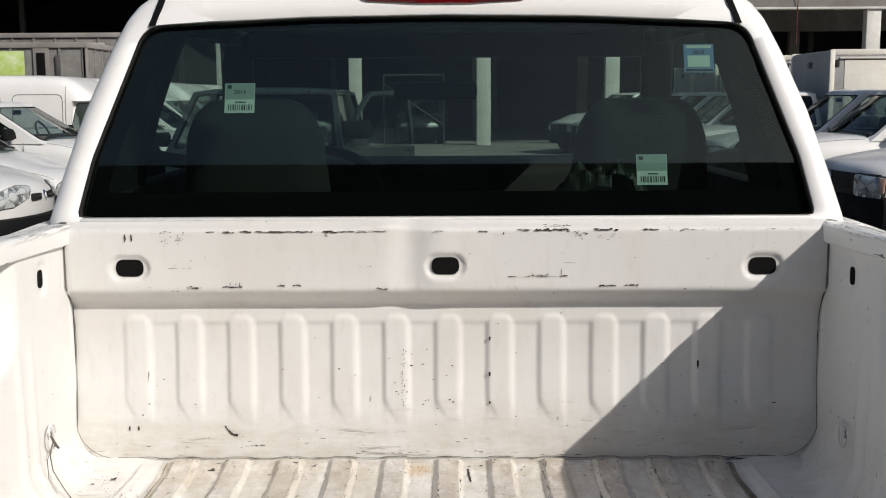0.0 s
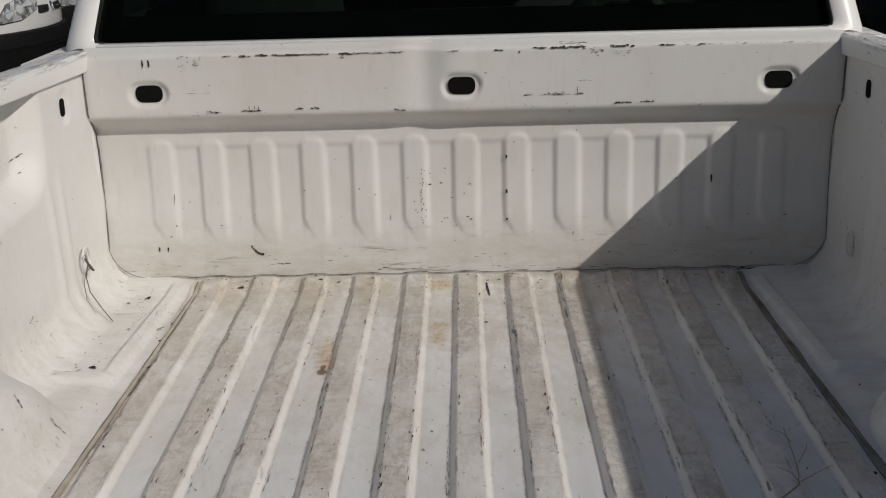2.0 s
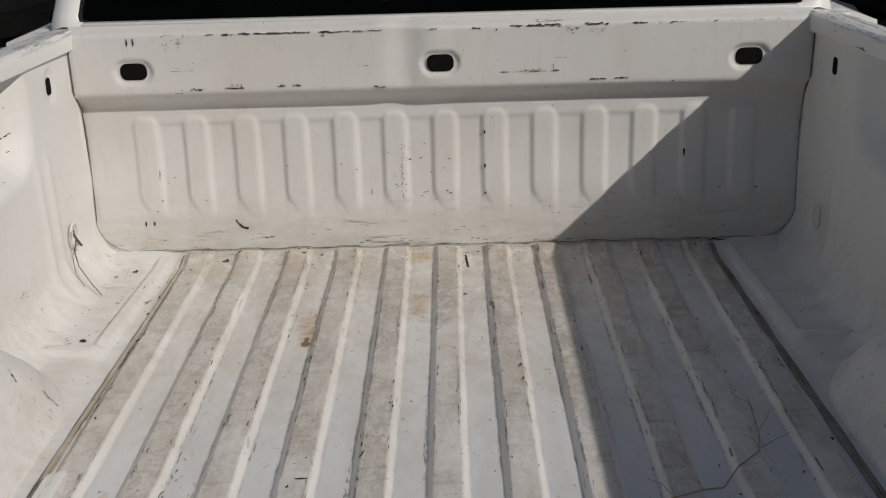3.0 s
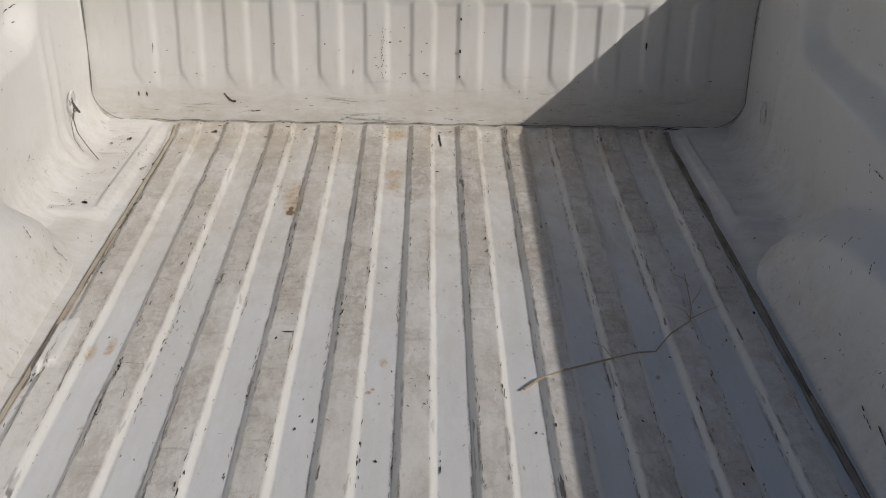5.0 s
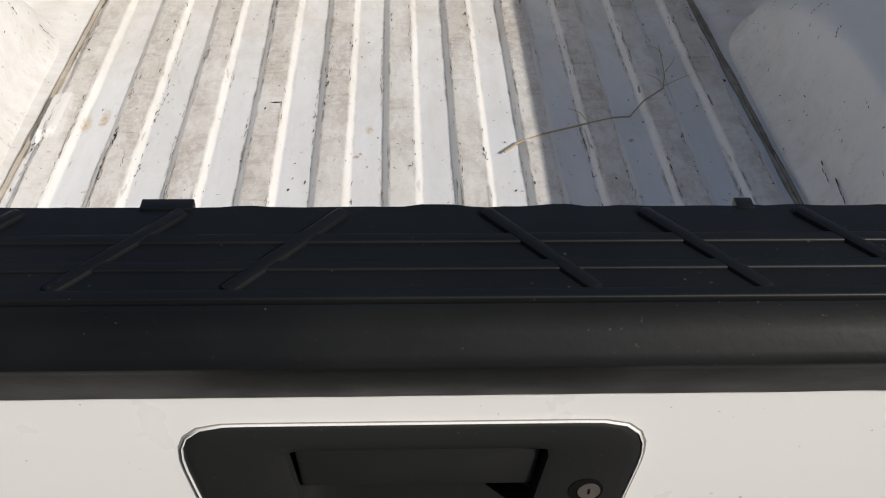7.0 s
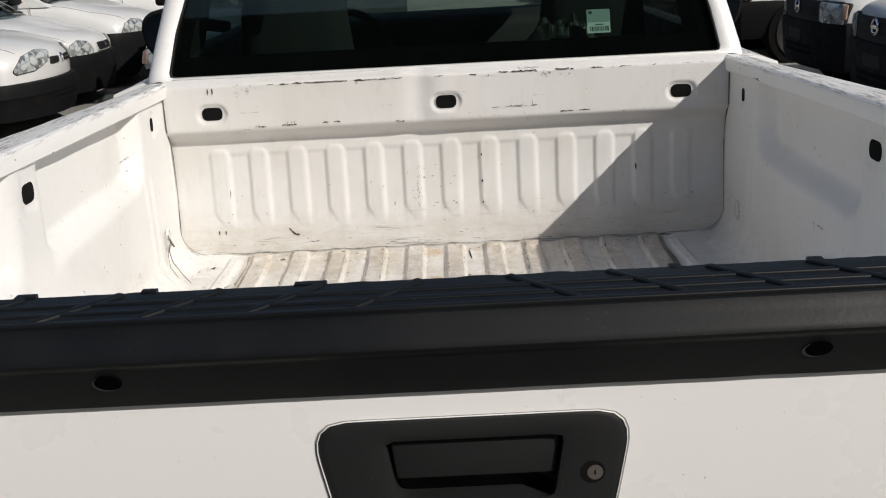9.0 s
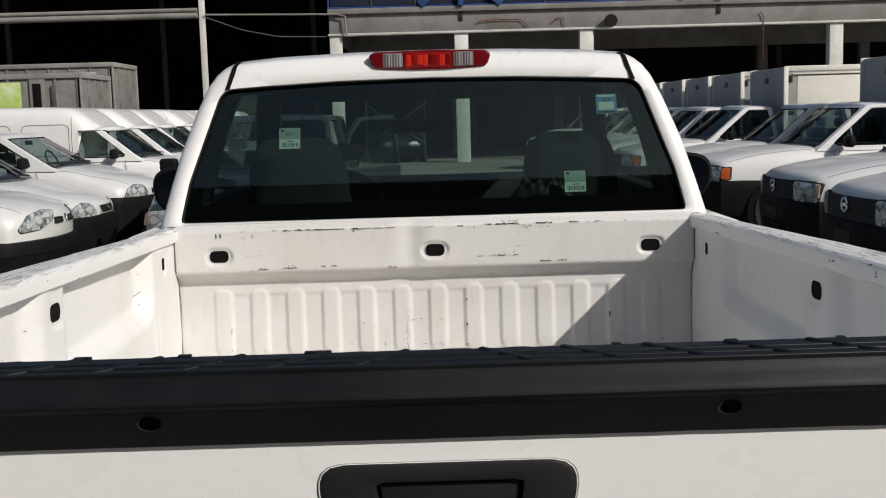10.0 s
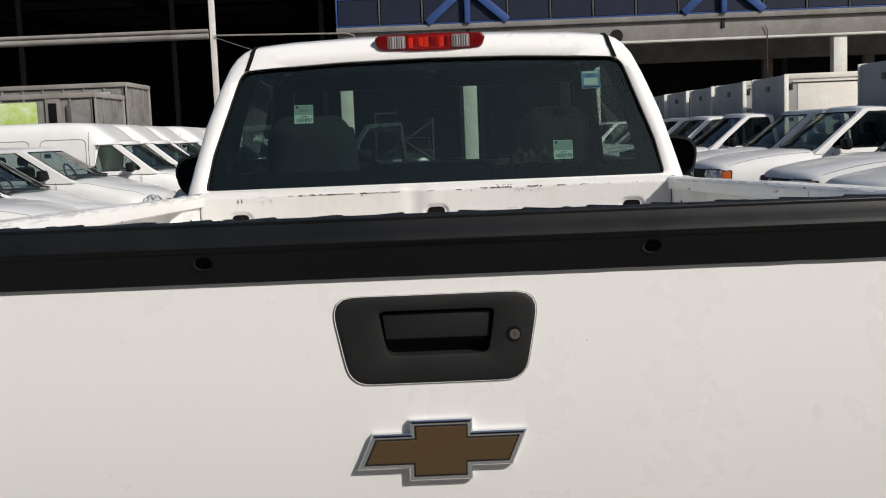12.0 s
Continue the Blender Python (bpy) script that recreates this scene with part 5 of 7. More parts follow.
def chips_on_floor():
    rng = random.Random(5)
    bm = bmesh.new()

    def at(x, y, w, l, turn=0.0):
        c, s_ = math.cos(turn), math.sin(turn)
        flake(bm, (x, y, floor_z(x, y) + 0.0008), (w / 2 * c, w / 2 * s_, 0), (-l / 2 * s_, l / 2 * c, 0), (0, 0, 1), rng)

    for k in range(-5, 6):
        c = 0.004 + k * RIB_STEP
        for side in (-1, 1):
            for _ in range(4):
                y0, n = rng.uniform(-1.95, 0.0), rng.randint(4, 15)
                off = rng.choice((0.0185, 0.021, 0.035))
                for _ in range(n):
                    y = y0 + rng.gauss(0, 0.09)
                    if -2.0 < y < 0.0:
                        at(c + side * (off + rng.gauss(0, 0.0022)), y, rng.uniform(0.0006, 0.0019) * rng.choice((0.6, 0.8, 1, 1.8)), rng.uniform(0.003, 0.028), rng.gauss(0, 0.08))
    for _ in range(540):
        at(rng.uniform(-0.75, 0.75), rng.uniform(-2.0, 0.0), rng.uniform(0.0007, 0.0022) * rng.choice((0.6, 0.8, 1, 2.2)), rng.uniform(0.002, 0.013), rng.gauss(0, 0.6))
    for _ in range(70):
        at(rng.uniform(-0.60, 0.60), rng.uniform(-0.06, 0.0), rng.uniform(0.003, 0.012), rng.uniform(0.002, 0.008), rng.gauss(0, 0.5))
    for _ in range(16):
        x0, y0, turn = rng.uniform(-0.73, -0.63), rng.uniform(-0.48, -0.03), rng.gauss(-0.4, 0.35)
        for _ in range(rng.randint(3, 9)):
            q = rng.gauss(0, 0.030)
            at(x0 - q * math.sin(turn) + rng.gauss(0, 0.004), y0 + q * math.cos(turn), rng.uniform(0.0008, 0.0026), rng.uniform(0.003, 0.012), turn + rng.gauss(0, 0.3))
    for x, y, w, l, turn in ((-0.752, -0.262, 0.008, 0.052, -1.45), (-0.628, -0.245, 0.0045, 0.050, -0.75), (-0.604, -0.215, 0.010, 0.020, -0.5), (-0.603, -0.300, 0.013, 0.022, -0.6), (-0.695, -0.44, 0.012, 0.018, 0.9), (-0.589, -0.438, 0.008, 0.022, -0.9), (-0.760, -0.335, 0.004, 0.036, -1.4), (-0.690, -0.085, 0.006, 0.030, -0.4), (-0.726, -0.115, 0.005, 0.014, -1.3)):
        at(x, y, w, l, turn), at(x + 0.004, y - 0.004, w * 0.6, l * 0.7, turn + 0.2)
    at(0.041, -0.236, 0.008, 0.012), at(-0.499, -0.030, 0.020, 0.012), at(-0.212, -0.939, 0.02, 0.006), at(0.595, -0.854, 0.008, 0.012)
    for x, y0, y1, w in ((-0.4665, -1.075, -1.02, 0.006), (-0.470, -1.185, -1.155, 0.006), (-0.466, -0.93, -0.89, 0.003), (-0.462, -0.86, -0.84, 0.003), (-0.440, -1.14, -1.10, 0.002)):
        for k in range(7):
            at(x + rng.gauss(0, 0.0010), y0 + (y1 - y0) * (k + 0.5) / 7, w * rng.uniform(0.5, 1.0) * (1 - abs(k - 3) / 5), (y1 - y0) / 4, rng.gauss(0, 0.06))
    for k in range(6):
        at(-0.462 + 0.006 * k, -1.036 - 0.0006 * k, 0.007, 0.0012)
    for k in range(14):
        at(0.046 + 0.0004 * k, -0.03 - 0.004 * k, 0.006, 0.010)
    tagged(part("chipped_paint", bm, M_CHIP, floor_ob, "black paint chips and scratches", smooth=False), kind="stuff")


def scuffs_on_floor():
    rng = random.Random(31)
    bm = bmesh.new()
    for k in range(-5, 6):
        c = 0.004 + k * RIB_STEP
        for side, many in ((-1, 4), (1, 2)):
            for _ in range(many):
                y0, n, off = rng.uniform(-1.95, 0.0), rng.randint(8, 26), rng.choice((0.0190, 0.0205, 0.0340))
                for _ in range(n):
                    y = y0 + rng.gauss(0, 0.07)
                    if -2.0 < y < 0.0:
                        x, w, l, a = c + side * (off + rng.gauss(0, 0.0018)), rng.uniform(0.0005, 0.0017), rng.uniform(0.006, 0.034), rng.gauss(0, 0.06)
                        flake(bm, (x, y, floor_z(x, y) + 0.0005), (w * math.cos(a) / 2, w * math.sin(a) / 2, 0), (-l * math.sin(a) / 2, l * math.cos(a) / 2, 0), (0, 0, 1), rng)
    for _ in range(220):
        x, y, a = rng.uniform(-0.60, 0.60), -2.0 * rng.random() ** 1.6, rng.gauss(0, 0.7)
        w, l = rng.uniform(0.0008, 0.0034), rng.uniform(0.002, 0.011)
        flake(bm, (x, y, floor_z(x, y) + 0.0005), (w * math.cos(a) / 2, w * math.sin(a) / 2, 0), (-l * math.sin(a) / 2, l * math.cos(a) / 2, 0), (0, 0, 1), rng)
    tagged(part("scuffed_paint", bm, M_SCUFF, floor_ob, "brown scuffs along the ribs", smooth=False), kind="stuff")


chips_on_floor()
scuffs_on_floor()


def chips_on_wall(s):
    rng = random.Random(20 + s)
    bm = bmesh.new()
    for _ in range(95):
        y, z = rng.uniform(-1.9, -0.02), rng.uniform(0.80, 1.24)
        if rng.random() < 0.5:
            y, z = rng.uniform(-1.7, -0.55), rng.uniform(0.80, 0.98)
        e = 0.004
        tz = Vector((s * (wall_x(y, z + e) - wall_x(y, z - e)), 0, 2 * e)).normalized()
        ty = Vector((s * (wall_x(y + e, z) - wall_x(y - e, z)), 2 * e, 0)).normalized()
        nn = ty.cross(tz)
        if nn.x * s > 0:
            nn = -nn
        a = rng.uniform(0, math.pi)
        u, v = ty * math.cos(a) + tz * math.sin(a), tz * math.cos(a) - ty * math.sin(a)
        flake(bm, Vector((s * wall_x(y, z), y, z)) + nn * 0.001, u * rng.uniform(0.001, 0.006), v * rng.uniform(0.0007, 0.0018), nn, rng)
    marks = ((-0.735, 1.010, 0.012, 0.9), (-0.775, 1.016, 0.022, 0.05), (-0.88, 0.937, 0.012, 0.6), (-0.997, 0.950, 0.014, 0.5), (-0.816, 0.910, 0.009, 1.0), (-1.20, 0.812, 0.030, 0.1), (-1.26, 0.818, 0.034, 0.15), (-1.34, 0.812, 0.018, 2.0)) if s > 0 else ((-0.767, 0.876, 0.012, 1.3), (-0.706, 0.80, 0.018, 1.5), (-0.43, 0.875, 0.012, 0.4), (-0.30, 1.15, 0.02, 0.2))
    for y, z, size, a in marks:
        for k in range(4):
            f = (k - 1.5) * 0.42 * size
            yy, zz = y + f * math.cos(a) + rng.gauss(0, 0.001), z + f * math.sin(a) + rng.gauss(0, 0.001)
            tz = Vector((s * (wall_x(yy, zz + 0.004) - wall_x(yy, zz - 0.004)), 0, 0.008)).normalized()
            ty = Vector((s * (wall_x(yy + 0.004, zz) - wall_x(yy - 0.004, zz)), 0.008, 0)).normalized()
            nn = ty.cross(tz)
            nn = nn if nn.x * s < 0 else -nn
            u, v = ty * math.cos(a) + tz * math.sin(a), tz * math.cos(a) - ty * math.sin(a)
            flake(bm, Vector((s * wall_x(yy, zz), yy, zz)) + nn * 0.0015, u * size * 0.3, v * rng.uniform(0.0012, 0.0024), nn, rng)
    tagged(part("chipped_paint", bm, M_CHIP, walls[s][0], "black paint chips and scratches", smooth=False), kind="stuff")


chips_on_wall(-1), chips_on_wall(1)

# ---- loose things in the bed ----
def twig():
    bm = bmesh.new()
    main = [(0.172, -1.091), (0.197, -1.063), (0.240, -1.045), (0.318, -1.008), (0.369, -0.988), (0.399, -0.979), (0.432, -0.930), (0.474, -0.890), (0.489, -0.835), (0.496, -0.775), (0.503, -0.710)]
    tube(bm, [(x, y, floor_z(x, y) + 0.0022 + 0.5 * (FLOOR + 0.0033 - floor_z(x, y))) for x, y in main], 0.0019, 7, 0.0008)
    for a, b in (((0.474, -0.890), (0.536, -0.845)), ((0.474, -0.890), (0.452, -0.845)), ((0.489, -0.835), (0.520, -0.775)), ((0.318, -1.008), (0.292, -0.968)), ((0.496, -0.775), (0.475, -0.730))):
        p, q = Vector((*a, FLOOR + 0.0095)), Vector((*b, FLOOR + 0.010))
        tube(bm, [p, (p + q) / 2 + Vector((0.005, 0.003, 0.002)), q], 0.0009, 5, 0.0004)
    solid("dry_twig", bm, M_TWIG, "dry brown forked twig lying on the bed floor", "twig")


twig()


def cord():
    bm = bmesh.new()
    x = wall_x(-0.16, 0.87)
    tube(bm, [(-x + 0.008, -0.15, 0.905), (-x + 0.014, -0.158, 0.885), (-x + 0.012, -0.17, 0.862), (-x + 0.022, -0.185, 0.835), (-x + 0.05, -0.205, 0.805), (-x + 0.075, -0.225, 0.786)], 0.0012, 6)
    tube(bm, [(-x + 0.012, -0.152, 0.885), (-x + 0.010, -0.180, 0.855), (-x + 0.018, -0.20, 0.825), (-x + 0.040, -0.215, 0.80)], 0.0007, 5)
    for k in range(5):
        tube(bm, [(-x + 0.012, -0.15 - 0.003 * k, 0.884 + 0.004 * k), (-x + 0.02, -0.156 + 0.003 * k, 0.876 - 0.002 * k)], 0.0022, 5)
    solid("knotted_cord", bm, M_SEAM, "dark knotted cord hanging from the tie-down loop", "cord")


cord()


# ---- parked vehicles ----
def wheel_y(parent, x, y, r, w, out):
    """A road wheel with its axle along y."""
    prof = [(r * 0.62, -w / 2), (r * 0.9, -w / 2), (r, -w * 0.3), (r, w * 0.3), (r * 0.9, w / 2), (r * 0.62, w / 2)]
    rings = []
    for k in range(21):
        a = 2 * math.pi * k / 20
        rings.append([(x + p * math.cos(a), y + q, r + p * math.sin(a)) for p, q in prof])
    wh = part("wheel", skin(bmesh.new(), rings, closed=False), M_TYRE, parent)
    rings = []
    for p, q in ((r * 0.63, out * w * 0.42), (r * 0.55, out * w * 0.3), (r * 0.45, out * w * 0.2), (r * 0.15, out * w * 0.32), (0.02, out * w * 0.32)):
        rings.append([(x + p * math.cos(2 * math.pi * k / 20), y + q, r + p * math.sin(2 * math.pi * k / 20)) for k in range(20)])
    part("rim", skin(bmesh.new(), rings), M_RIM, wh)


def spline(rows, n):
    """Rows of numbers joined by smooth curves, n steps between each two."""
    out = []
    for i in range(len(rows) - 1):
        a, b, c, d = rows[max(i - 1, 0)], rows[i], rows[i + 1], rows[min(i + 2, len(rows) - 1)]
        for k in range(n):
            t = k / n
            out.append(tuple(0.5 * (2 * q + (r - p) * t + (2 * p - 5 * q + 4 * r - s) * t * t + (3 * q - p - 3 * r + s) * t ** 3) for p, q, r, s in zip(a, b, c, d)))
    return out + [tuple(rows[-1])]


SECTION = ((0.90, 0.0), (0.955, 0.10), (0.985, 0.28), (1.0, 0.48), (0.997, 0.64), (0.985, 0.76), (0.965, 0.86), (0.925, 0.93), (0.86, 0.968), (0.74, 0.988), (0.55, 1.0), (0.28, 1.0), (0.0, 1.0))


def body_rings(stations, w, z0, bow, reach, crown=0.02):
    """Body cross-sections from the nose back; the nose is bowed in plan."""
    rings = []
    for x, f, zt in spline(stations, 3):
        h = w * f / 2
        g = (1 - smooth01(-x, 0.0, reach))
        half = [(h * p, z0 + (zt - z0) * q + crown * (1 - p * p) * smooth01(q, 0.9, 1.0)) for p, q in SECTION]
        half = [Vector((x - bow * g * abs(y / (w / 2)) ** 2.4, y, z)) for y, z in half]
        rings.append(half + [Vector((p.x, -p.y, p.z)) for p in half[-2::-1]])
    return rings


def decal(tree, outline, at, way, lift=0.006, edge=True):
    """An outline (u to the side, w up) round a point, laid on a body along a direction."""
    way = Vector(way).normalized()
    side = Vector((-way.y, way.x, 0)).normalized()
    up = side.cross(way)
    if up.z < 0:
        up = -up
    fine = []
    for i, a in enumerate(outline):
        b = outline[(i + 1) % len(outline)]
        k = max(1, math.ceil(math.dist(a, b) / 0.04))
        fine += [(a[0] + (b[0] - a[0]) * j / k, a[1] + (b[1] - a[1]) * j / k) for j in range(k)]
    outline = fine
    rows = []
    for f in (0.02, 0.2, 0.4, 0.6, 0.8, 0.92, 1.0) + ((1.02,) if edge else ()):
        row = []
        for u, w in outline:
            o = Vector(at) + side * u * min(f, 1.0) + up * w * min(f, 1.0) - way * 1.0
            hit = tree.ray_cast(o, way, 3.0)[0]
            if hit is None:
                hit = Vector(at) + side * u * min(f, 1.0) + up * w * min(f, 1.0)
            row.append(hit + (-way) * (lift if f <= 1.0 else -0.012))
        rows.append(row)
    return skin(bmesh.new(), rows, caps=False)


def framed(v, name, quad, ins, paint, corner=0.05, deep=0.02, bend=None):
    """A window: painted frame filling the quad, black rubber and a pane. ins: widths of bottom, right, top, left."""
    q = [Vector(p) for p in quad]
    u = (q[1] - q[0]).normalized()
    n = u.cross(q[3] - q[0]).normalized()
    w = n.cross(u)
    flat = [Vector(((p - q[0]).dot(u), (p - q[0]).dot(w))) for p in q]
    lines = []
    for k in range(4):
        a, b = flat[k], flat[(k + 1) % 4]
        d = (b - a).normalized()
        lines.append((a + Vector((-d.y, d.x)) * ins[k], d))
    inner = []
    for k in range(4):
        (a, d), (b, e) = lines[k - 1], lines[k]
        t = ((b.x - a.x) * e.y - (b.y - a.y) * e.x) / (d.x * e.y - d.y * e.x)
        inner.append(tuple(a + d * t))
    inner = rounded(inner, corner, 5)
    c = tuple(sum((Vector(p) for p in inner), Vector((0, 0))) / len(inner))
    angs = sorted([2 * math.pi * k / 56 + 0.013 for k in range(56)] + [math.atan2(p.y - c[1], p.x - c[0]) % (2 * math.pi) for p in flat])
    o = [at_angle([tuple(p) for p in flat], c, a) for a in angs]
    i_ = [at_angle(inner, c, a) for a in angs]
    side = -1 if n.dot(q[0] - v_mid) > 0 else 1
    bend = bend or (lambda p: p)
    lift = lambda pts, h, f=1.0: [bend(q[0] + u * (c[0] + (x - c[0]) * f) + w * (c[1] + (y - c[1]) * f) + n * side * h) for x, y in pts]
    fr = part(name + "_frame", skin(bmesh.new(), [lift(o, 0.0), lift(i_, 0.0), lift(i_, deep)], caps=False), paint, v, angle=50)
    part("rubber", skin(bmesh.new(), [lift(i_, 0.004), lift(i_, 0.005, 0.955)], caps=False), M_FRIT, fr, smooth=False)
    part(name, skin(bmesh.new(), [lift(i_, 0.007, f) for f in (1.0, 0.75, 0.5, 0.25, 0.01)], caps=False), M_GLASS, fr)


v_mid = Vector((-1.6, 0.0, 1.0))


def ring_badge(parent, x, z):
    bm = bmesh.new()
    tube(bm, [(x, 0.055 * math.cos(a), z + 0.055 * math.sin(a)) for a in [2 * math.pi * k / 20 for k in range(21)]], 0.011, 8)
    bar(bm, (x, -0.065, z), (x, 0.065, z), 0.022, 0.03, 0.004)
    return part("badge", bm, M_CHROME, parent, "chrome ring badge")


STYLES = {
    "hatch": dict(L=3.9, W=1.66, hood=0.98, zb=0.99, zr=1.46, run=0.66, rr=2.9, br=3.75, zn=0.665, r=0.29),
    "sedan": dict(L=4.2, W=1.66, hood=0.98, zb=0.985, zr=1.45, run=0.68, rr=2.95, br=3.6, zn=0.715, r=0.29),
    "tall": dict(L=4.0, W=1.68, hood=0.98, zb=1.085, zr=1.545, run=0.68, rr=2.95, br=3.7, zn=0.77, r=0.29),
    "van": dict(L=4.1, W=1.66, hood=0.98, zb=1.12, zr=1.60, run=0.56, rr=2.00, br=2.10, zn=0.78, r=0.29),
    "pickup": dict(L=4.9, W=1.74, hood=1.18, zb=1.10, zr=1.645, run=0.62, rr=2.36, br=2.46, zn=0.945, r=0.35),
    "suv": dict(L=4.5, W=1.80, hood=1.20, zb=1.10, zr=1.68, run=0.68, rr=4.1, br=4.35, zn=0.86, r=0.35),
}


def vehicle(name, label, category, m, group, style, paint=None, amber=False):
    paint = paint or M_CAR
    L, W, hood, zb, zr, run, rr, br, zn, r = (STYLES[style][k] for k in ("L", "W", "hood", "zb", "zr", "run", "rr", "br", "zn", "r"))
    v = thing(name, label, category, m, group)
    high = style in ("pickup", "suv")
    z0 = 0.34 if high else 0.22
    if high:
        bow, reach = 0.17, 0.7
        st = [(0.02, 0.90, zn - 0.30), (0.02, 0.925, zn - 0.14), (0.012, 0.94, zn - 0.055), (-0.025, 0.955, zn - 0.005), (-0.10, 0.97, zn + 0.030), (-0.30, 0.985, zn + 0.066), (-0.7, 1.0, zb - 0.035), (-hood, 1.0, zb), (-hood - 0.7, 1.0, zb), (-L + 0.4, 1.0, zb), (-L, 0.98, zb - 0.02)]
    else:
        bow, reach = 0.34, 0.9
        st = [(0.015, 0.90, zn - 0.22), (0.02, 0.935, zn - 0.10), (0.012, 0.95, zn - 0.02), (-0.020, 0.96, zn + 0.035), (-0.09, 0.97, zn + 0.085), (-0.26, 0.98, zn + 0.145), (-0.55, 0.99, zn + 0.205), (-0.85, 1.0, zb - 0.04), (-hood - 0.25, 1.0, zb), (-hood - 0.9, 1.0, zb), (-L + 0.5, 0.99, zb + 0.015), (-L + 0.12, 0.95, zb), (-L, 0.86, zb - 0.15)]
    rings = body_rings(st, W, z0, bow, reach)
    bm = skin(bmesh.new(), rings)
    tree = BVHTree.FromBMesh(bm)
    part("body", bm, paint, v, angle=50)
    # cabin: roof, pillars, glass
    wb, wr = W / 2 * 0.935, W / 2 * (0.80 if style != "van" else 0.82)
    bf, rf, re, be = -hood + 0.10, -hood - run, -rr, -br
    zl, zt = zb - 0.045, zr - 0.055
    sweep, arch = 0.20, 0.13
    xs, ys = [rf + (re - rf) * t for t in (0, 0.02, 0.06, 0.12, 0.25, 0.5, 0.75, 0.88, 0.94, 0.98, 1)], [wr * t for t in (-1, -0.985, -0.95, -0.88, -0.7, -0.4, 0, 0.4, 0.7, 0.88, 0.95, 0.985, 1)]

    def bent(p):
        """Windshield curvature: its sides swept back, more so at its foot."""
        k = (p.z - zl) / (zt - zl)
        half = wb + (wr - wb) * k
        return Vector((p.x - (sweep + (arch - sweep) * k) * min(1.0, abs(p.y / half)) ** 2, p.y, p.z))

    def crown(x, y):
        a = (x - (rf + re) / 2) / ((rf - re) / 2)
        back = arch * (y / wr) ** 2 * smooth01(a, -0.2, 1.0)
        return (x - back, y, zt + 0.055 * math.sqrt(max(0.0, 1 - abs(y / wr) ** 3)) * math.sqrt(max(0.0, 1 - abs(a) ** 5)))

    bm = sheet(bmesh.new(), xs, ys, crown)
    sheet(bm, xs, ys, lambda x, y: (crown(x, y)[0], y * 0.99, zt - 0.004))
    part("roof", bm, paint, v, angle=50)
    part("cabin_floor", boxed((be + 0.1, -wb * 0.9, zb - 0.02), (bf - 0.35, wb * 0.9, zb + 0.018)), M_CABIN, v, smooth=False)
    part("dashboard", boxed((bf - 0.52, -wb * 0.84, zb - 0.02), (bf - 0.24, wb * 0.84, zb + 0.045), 0.02), M_CABIN, v)
    for s in (-1, 1):
        mid = (rf + re) / 2 if style in ("hatch", "sedan", "tall", "suv") else None
        if mid:
            bm = bmesh.new()
            bar(bm, (mid - 0.05, s * wb, zb), (mid, s * (wr - 0.01), zr - 0.06), 0.05, 0.09, 0.01)
            part("door_pillar", bm, M_BLACK, v)
        corners = [(bf - sweep, s * wb, zl), (be, s * wb, zl), (re, s * wr, zt), (rf - arch, s * wr, zt)]
        framed(v, "side_window", corners, (0.060, 0.07, 0.026, 0.060), paint)
        mm = boxed((bf - 0.60, s * (W / 2) * 0.97, zb + 0.0), (bf - 0.50, s * (W / 2 + 0.17), zb + 0.14), 0.035, 3)
        part("side_mirror", mm, M_BUMPER, v)
        part("door_handle", boxed((bf - 1.35, s * (W / 2 - 0.01), zb - 0.17), (bf - 1.2, s * (W / 2 + 0.02), zb - 0.14), 0.006), M_BUMPER if not high else paint, v)
        bm = bmesh.new()
        tube(bm, [(bf - 0.42, s * (W / 2 * 0.968), zb - 0.03), (bf - 0.40, s * W / 2 * 1.001, zb - 0.25), (bf - 0.41, s * W / 2 * 1.001, 0.42)], 0.004, 5)
        part("door_joint", bm, M_SEAM, v)
        # joint between bonnet and wing, bumper side marker
        pts = []
        for x in steps(-0.20 if not high else -0.12, bf - 0.16, 10):
            y = s * W / 2 * (0.70 + 0.17 * smooth01(-x, 0.15, 0.8)) if not high else s * W / 2 * 0.865
            hit = tree.ray_cast(Vector((x, y, 2.0)), Vector((0, 0, -1)), 3.0)[0]
            if hit:
                pts.append(hit + Vector((0, 0, 0.0005)))
        part("bonnet_joint", tube(bmesh.new(), pts, 0.0035, 5), M_SEAM, v)
        # seats seen through the glass
        part("seat_back", boxed((bf - 1.40, s * 0.36 - 0.22, zb - 0.05), (bf - 1.25, s * 0.36 + 0.22, zb + 0.18), 0.05, 2), M_CABIN, v)
        part("headrest", boxed((bf - 1.39, s * 0.36 - 0.11, zb + 0.19), (bf - 1.29, s * 0.36 + 0.11, zb + 0.33), 0.04, 2), M_CABIN, v)
        # arches (black discs that paint the wells' shade on the uncut body) and wheels
        for ax in (-0.78 if not high else -0.82, -L + 0.80):
            bm = bmesh.new()
            cylinder(bm, (ax, s * (W / 2 - 0.24), r), (ax, s * (W / 2 + (0.042 if high else 0.012)), r), r + 0.055, 28)
            part("wheel_well_shade", bm, M_VOID, v)
            wheel_y(v, ax, s * (W / 2 - 0.04), r, 0.2, s)
    framed(v, "windshield", [(bf, -wb, zl), (bf, wb, zl), (rf, wr, zt), (rf, -wr, zt)], (0.06, 0.05, 0.03, 0.05), paint, 0.06, 0.02, bent)
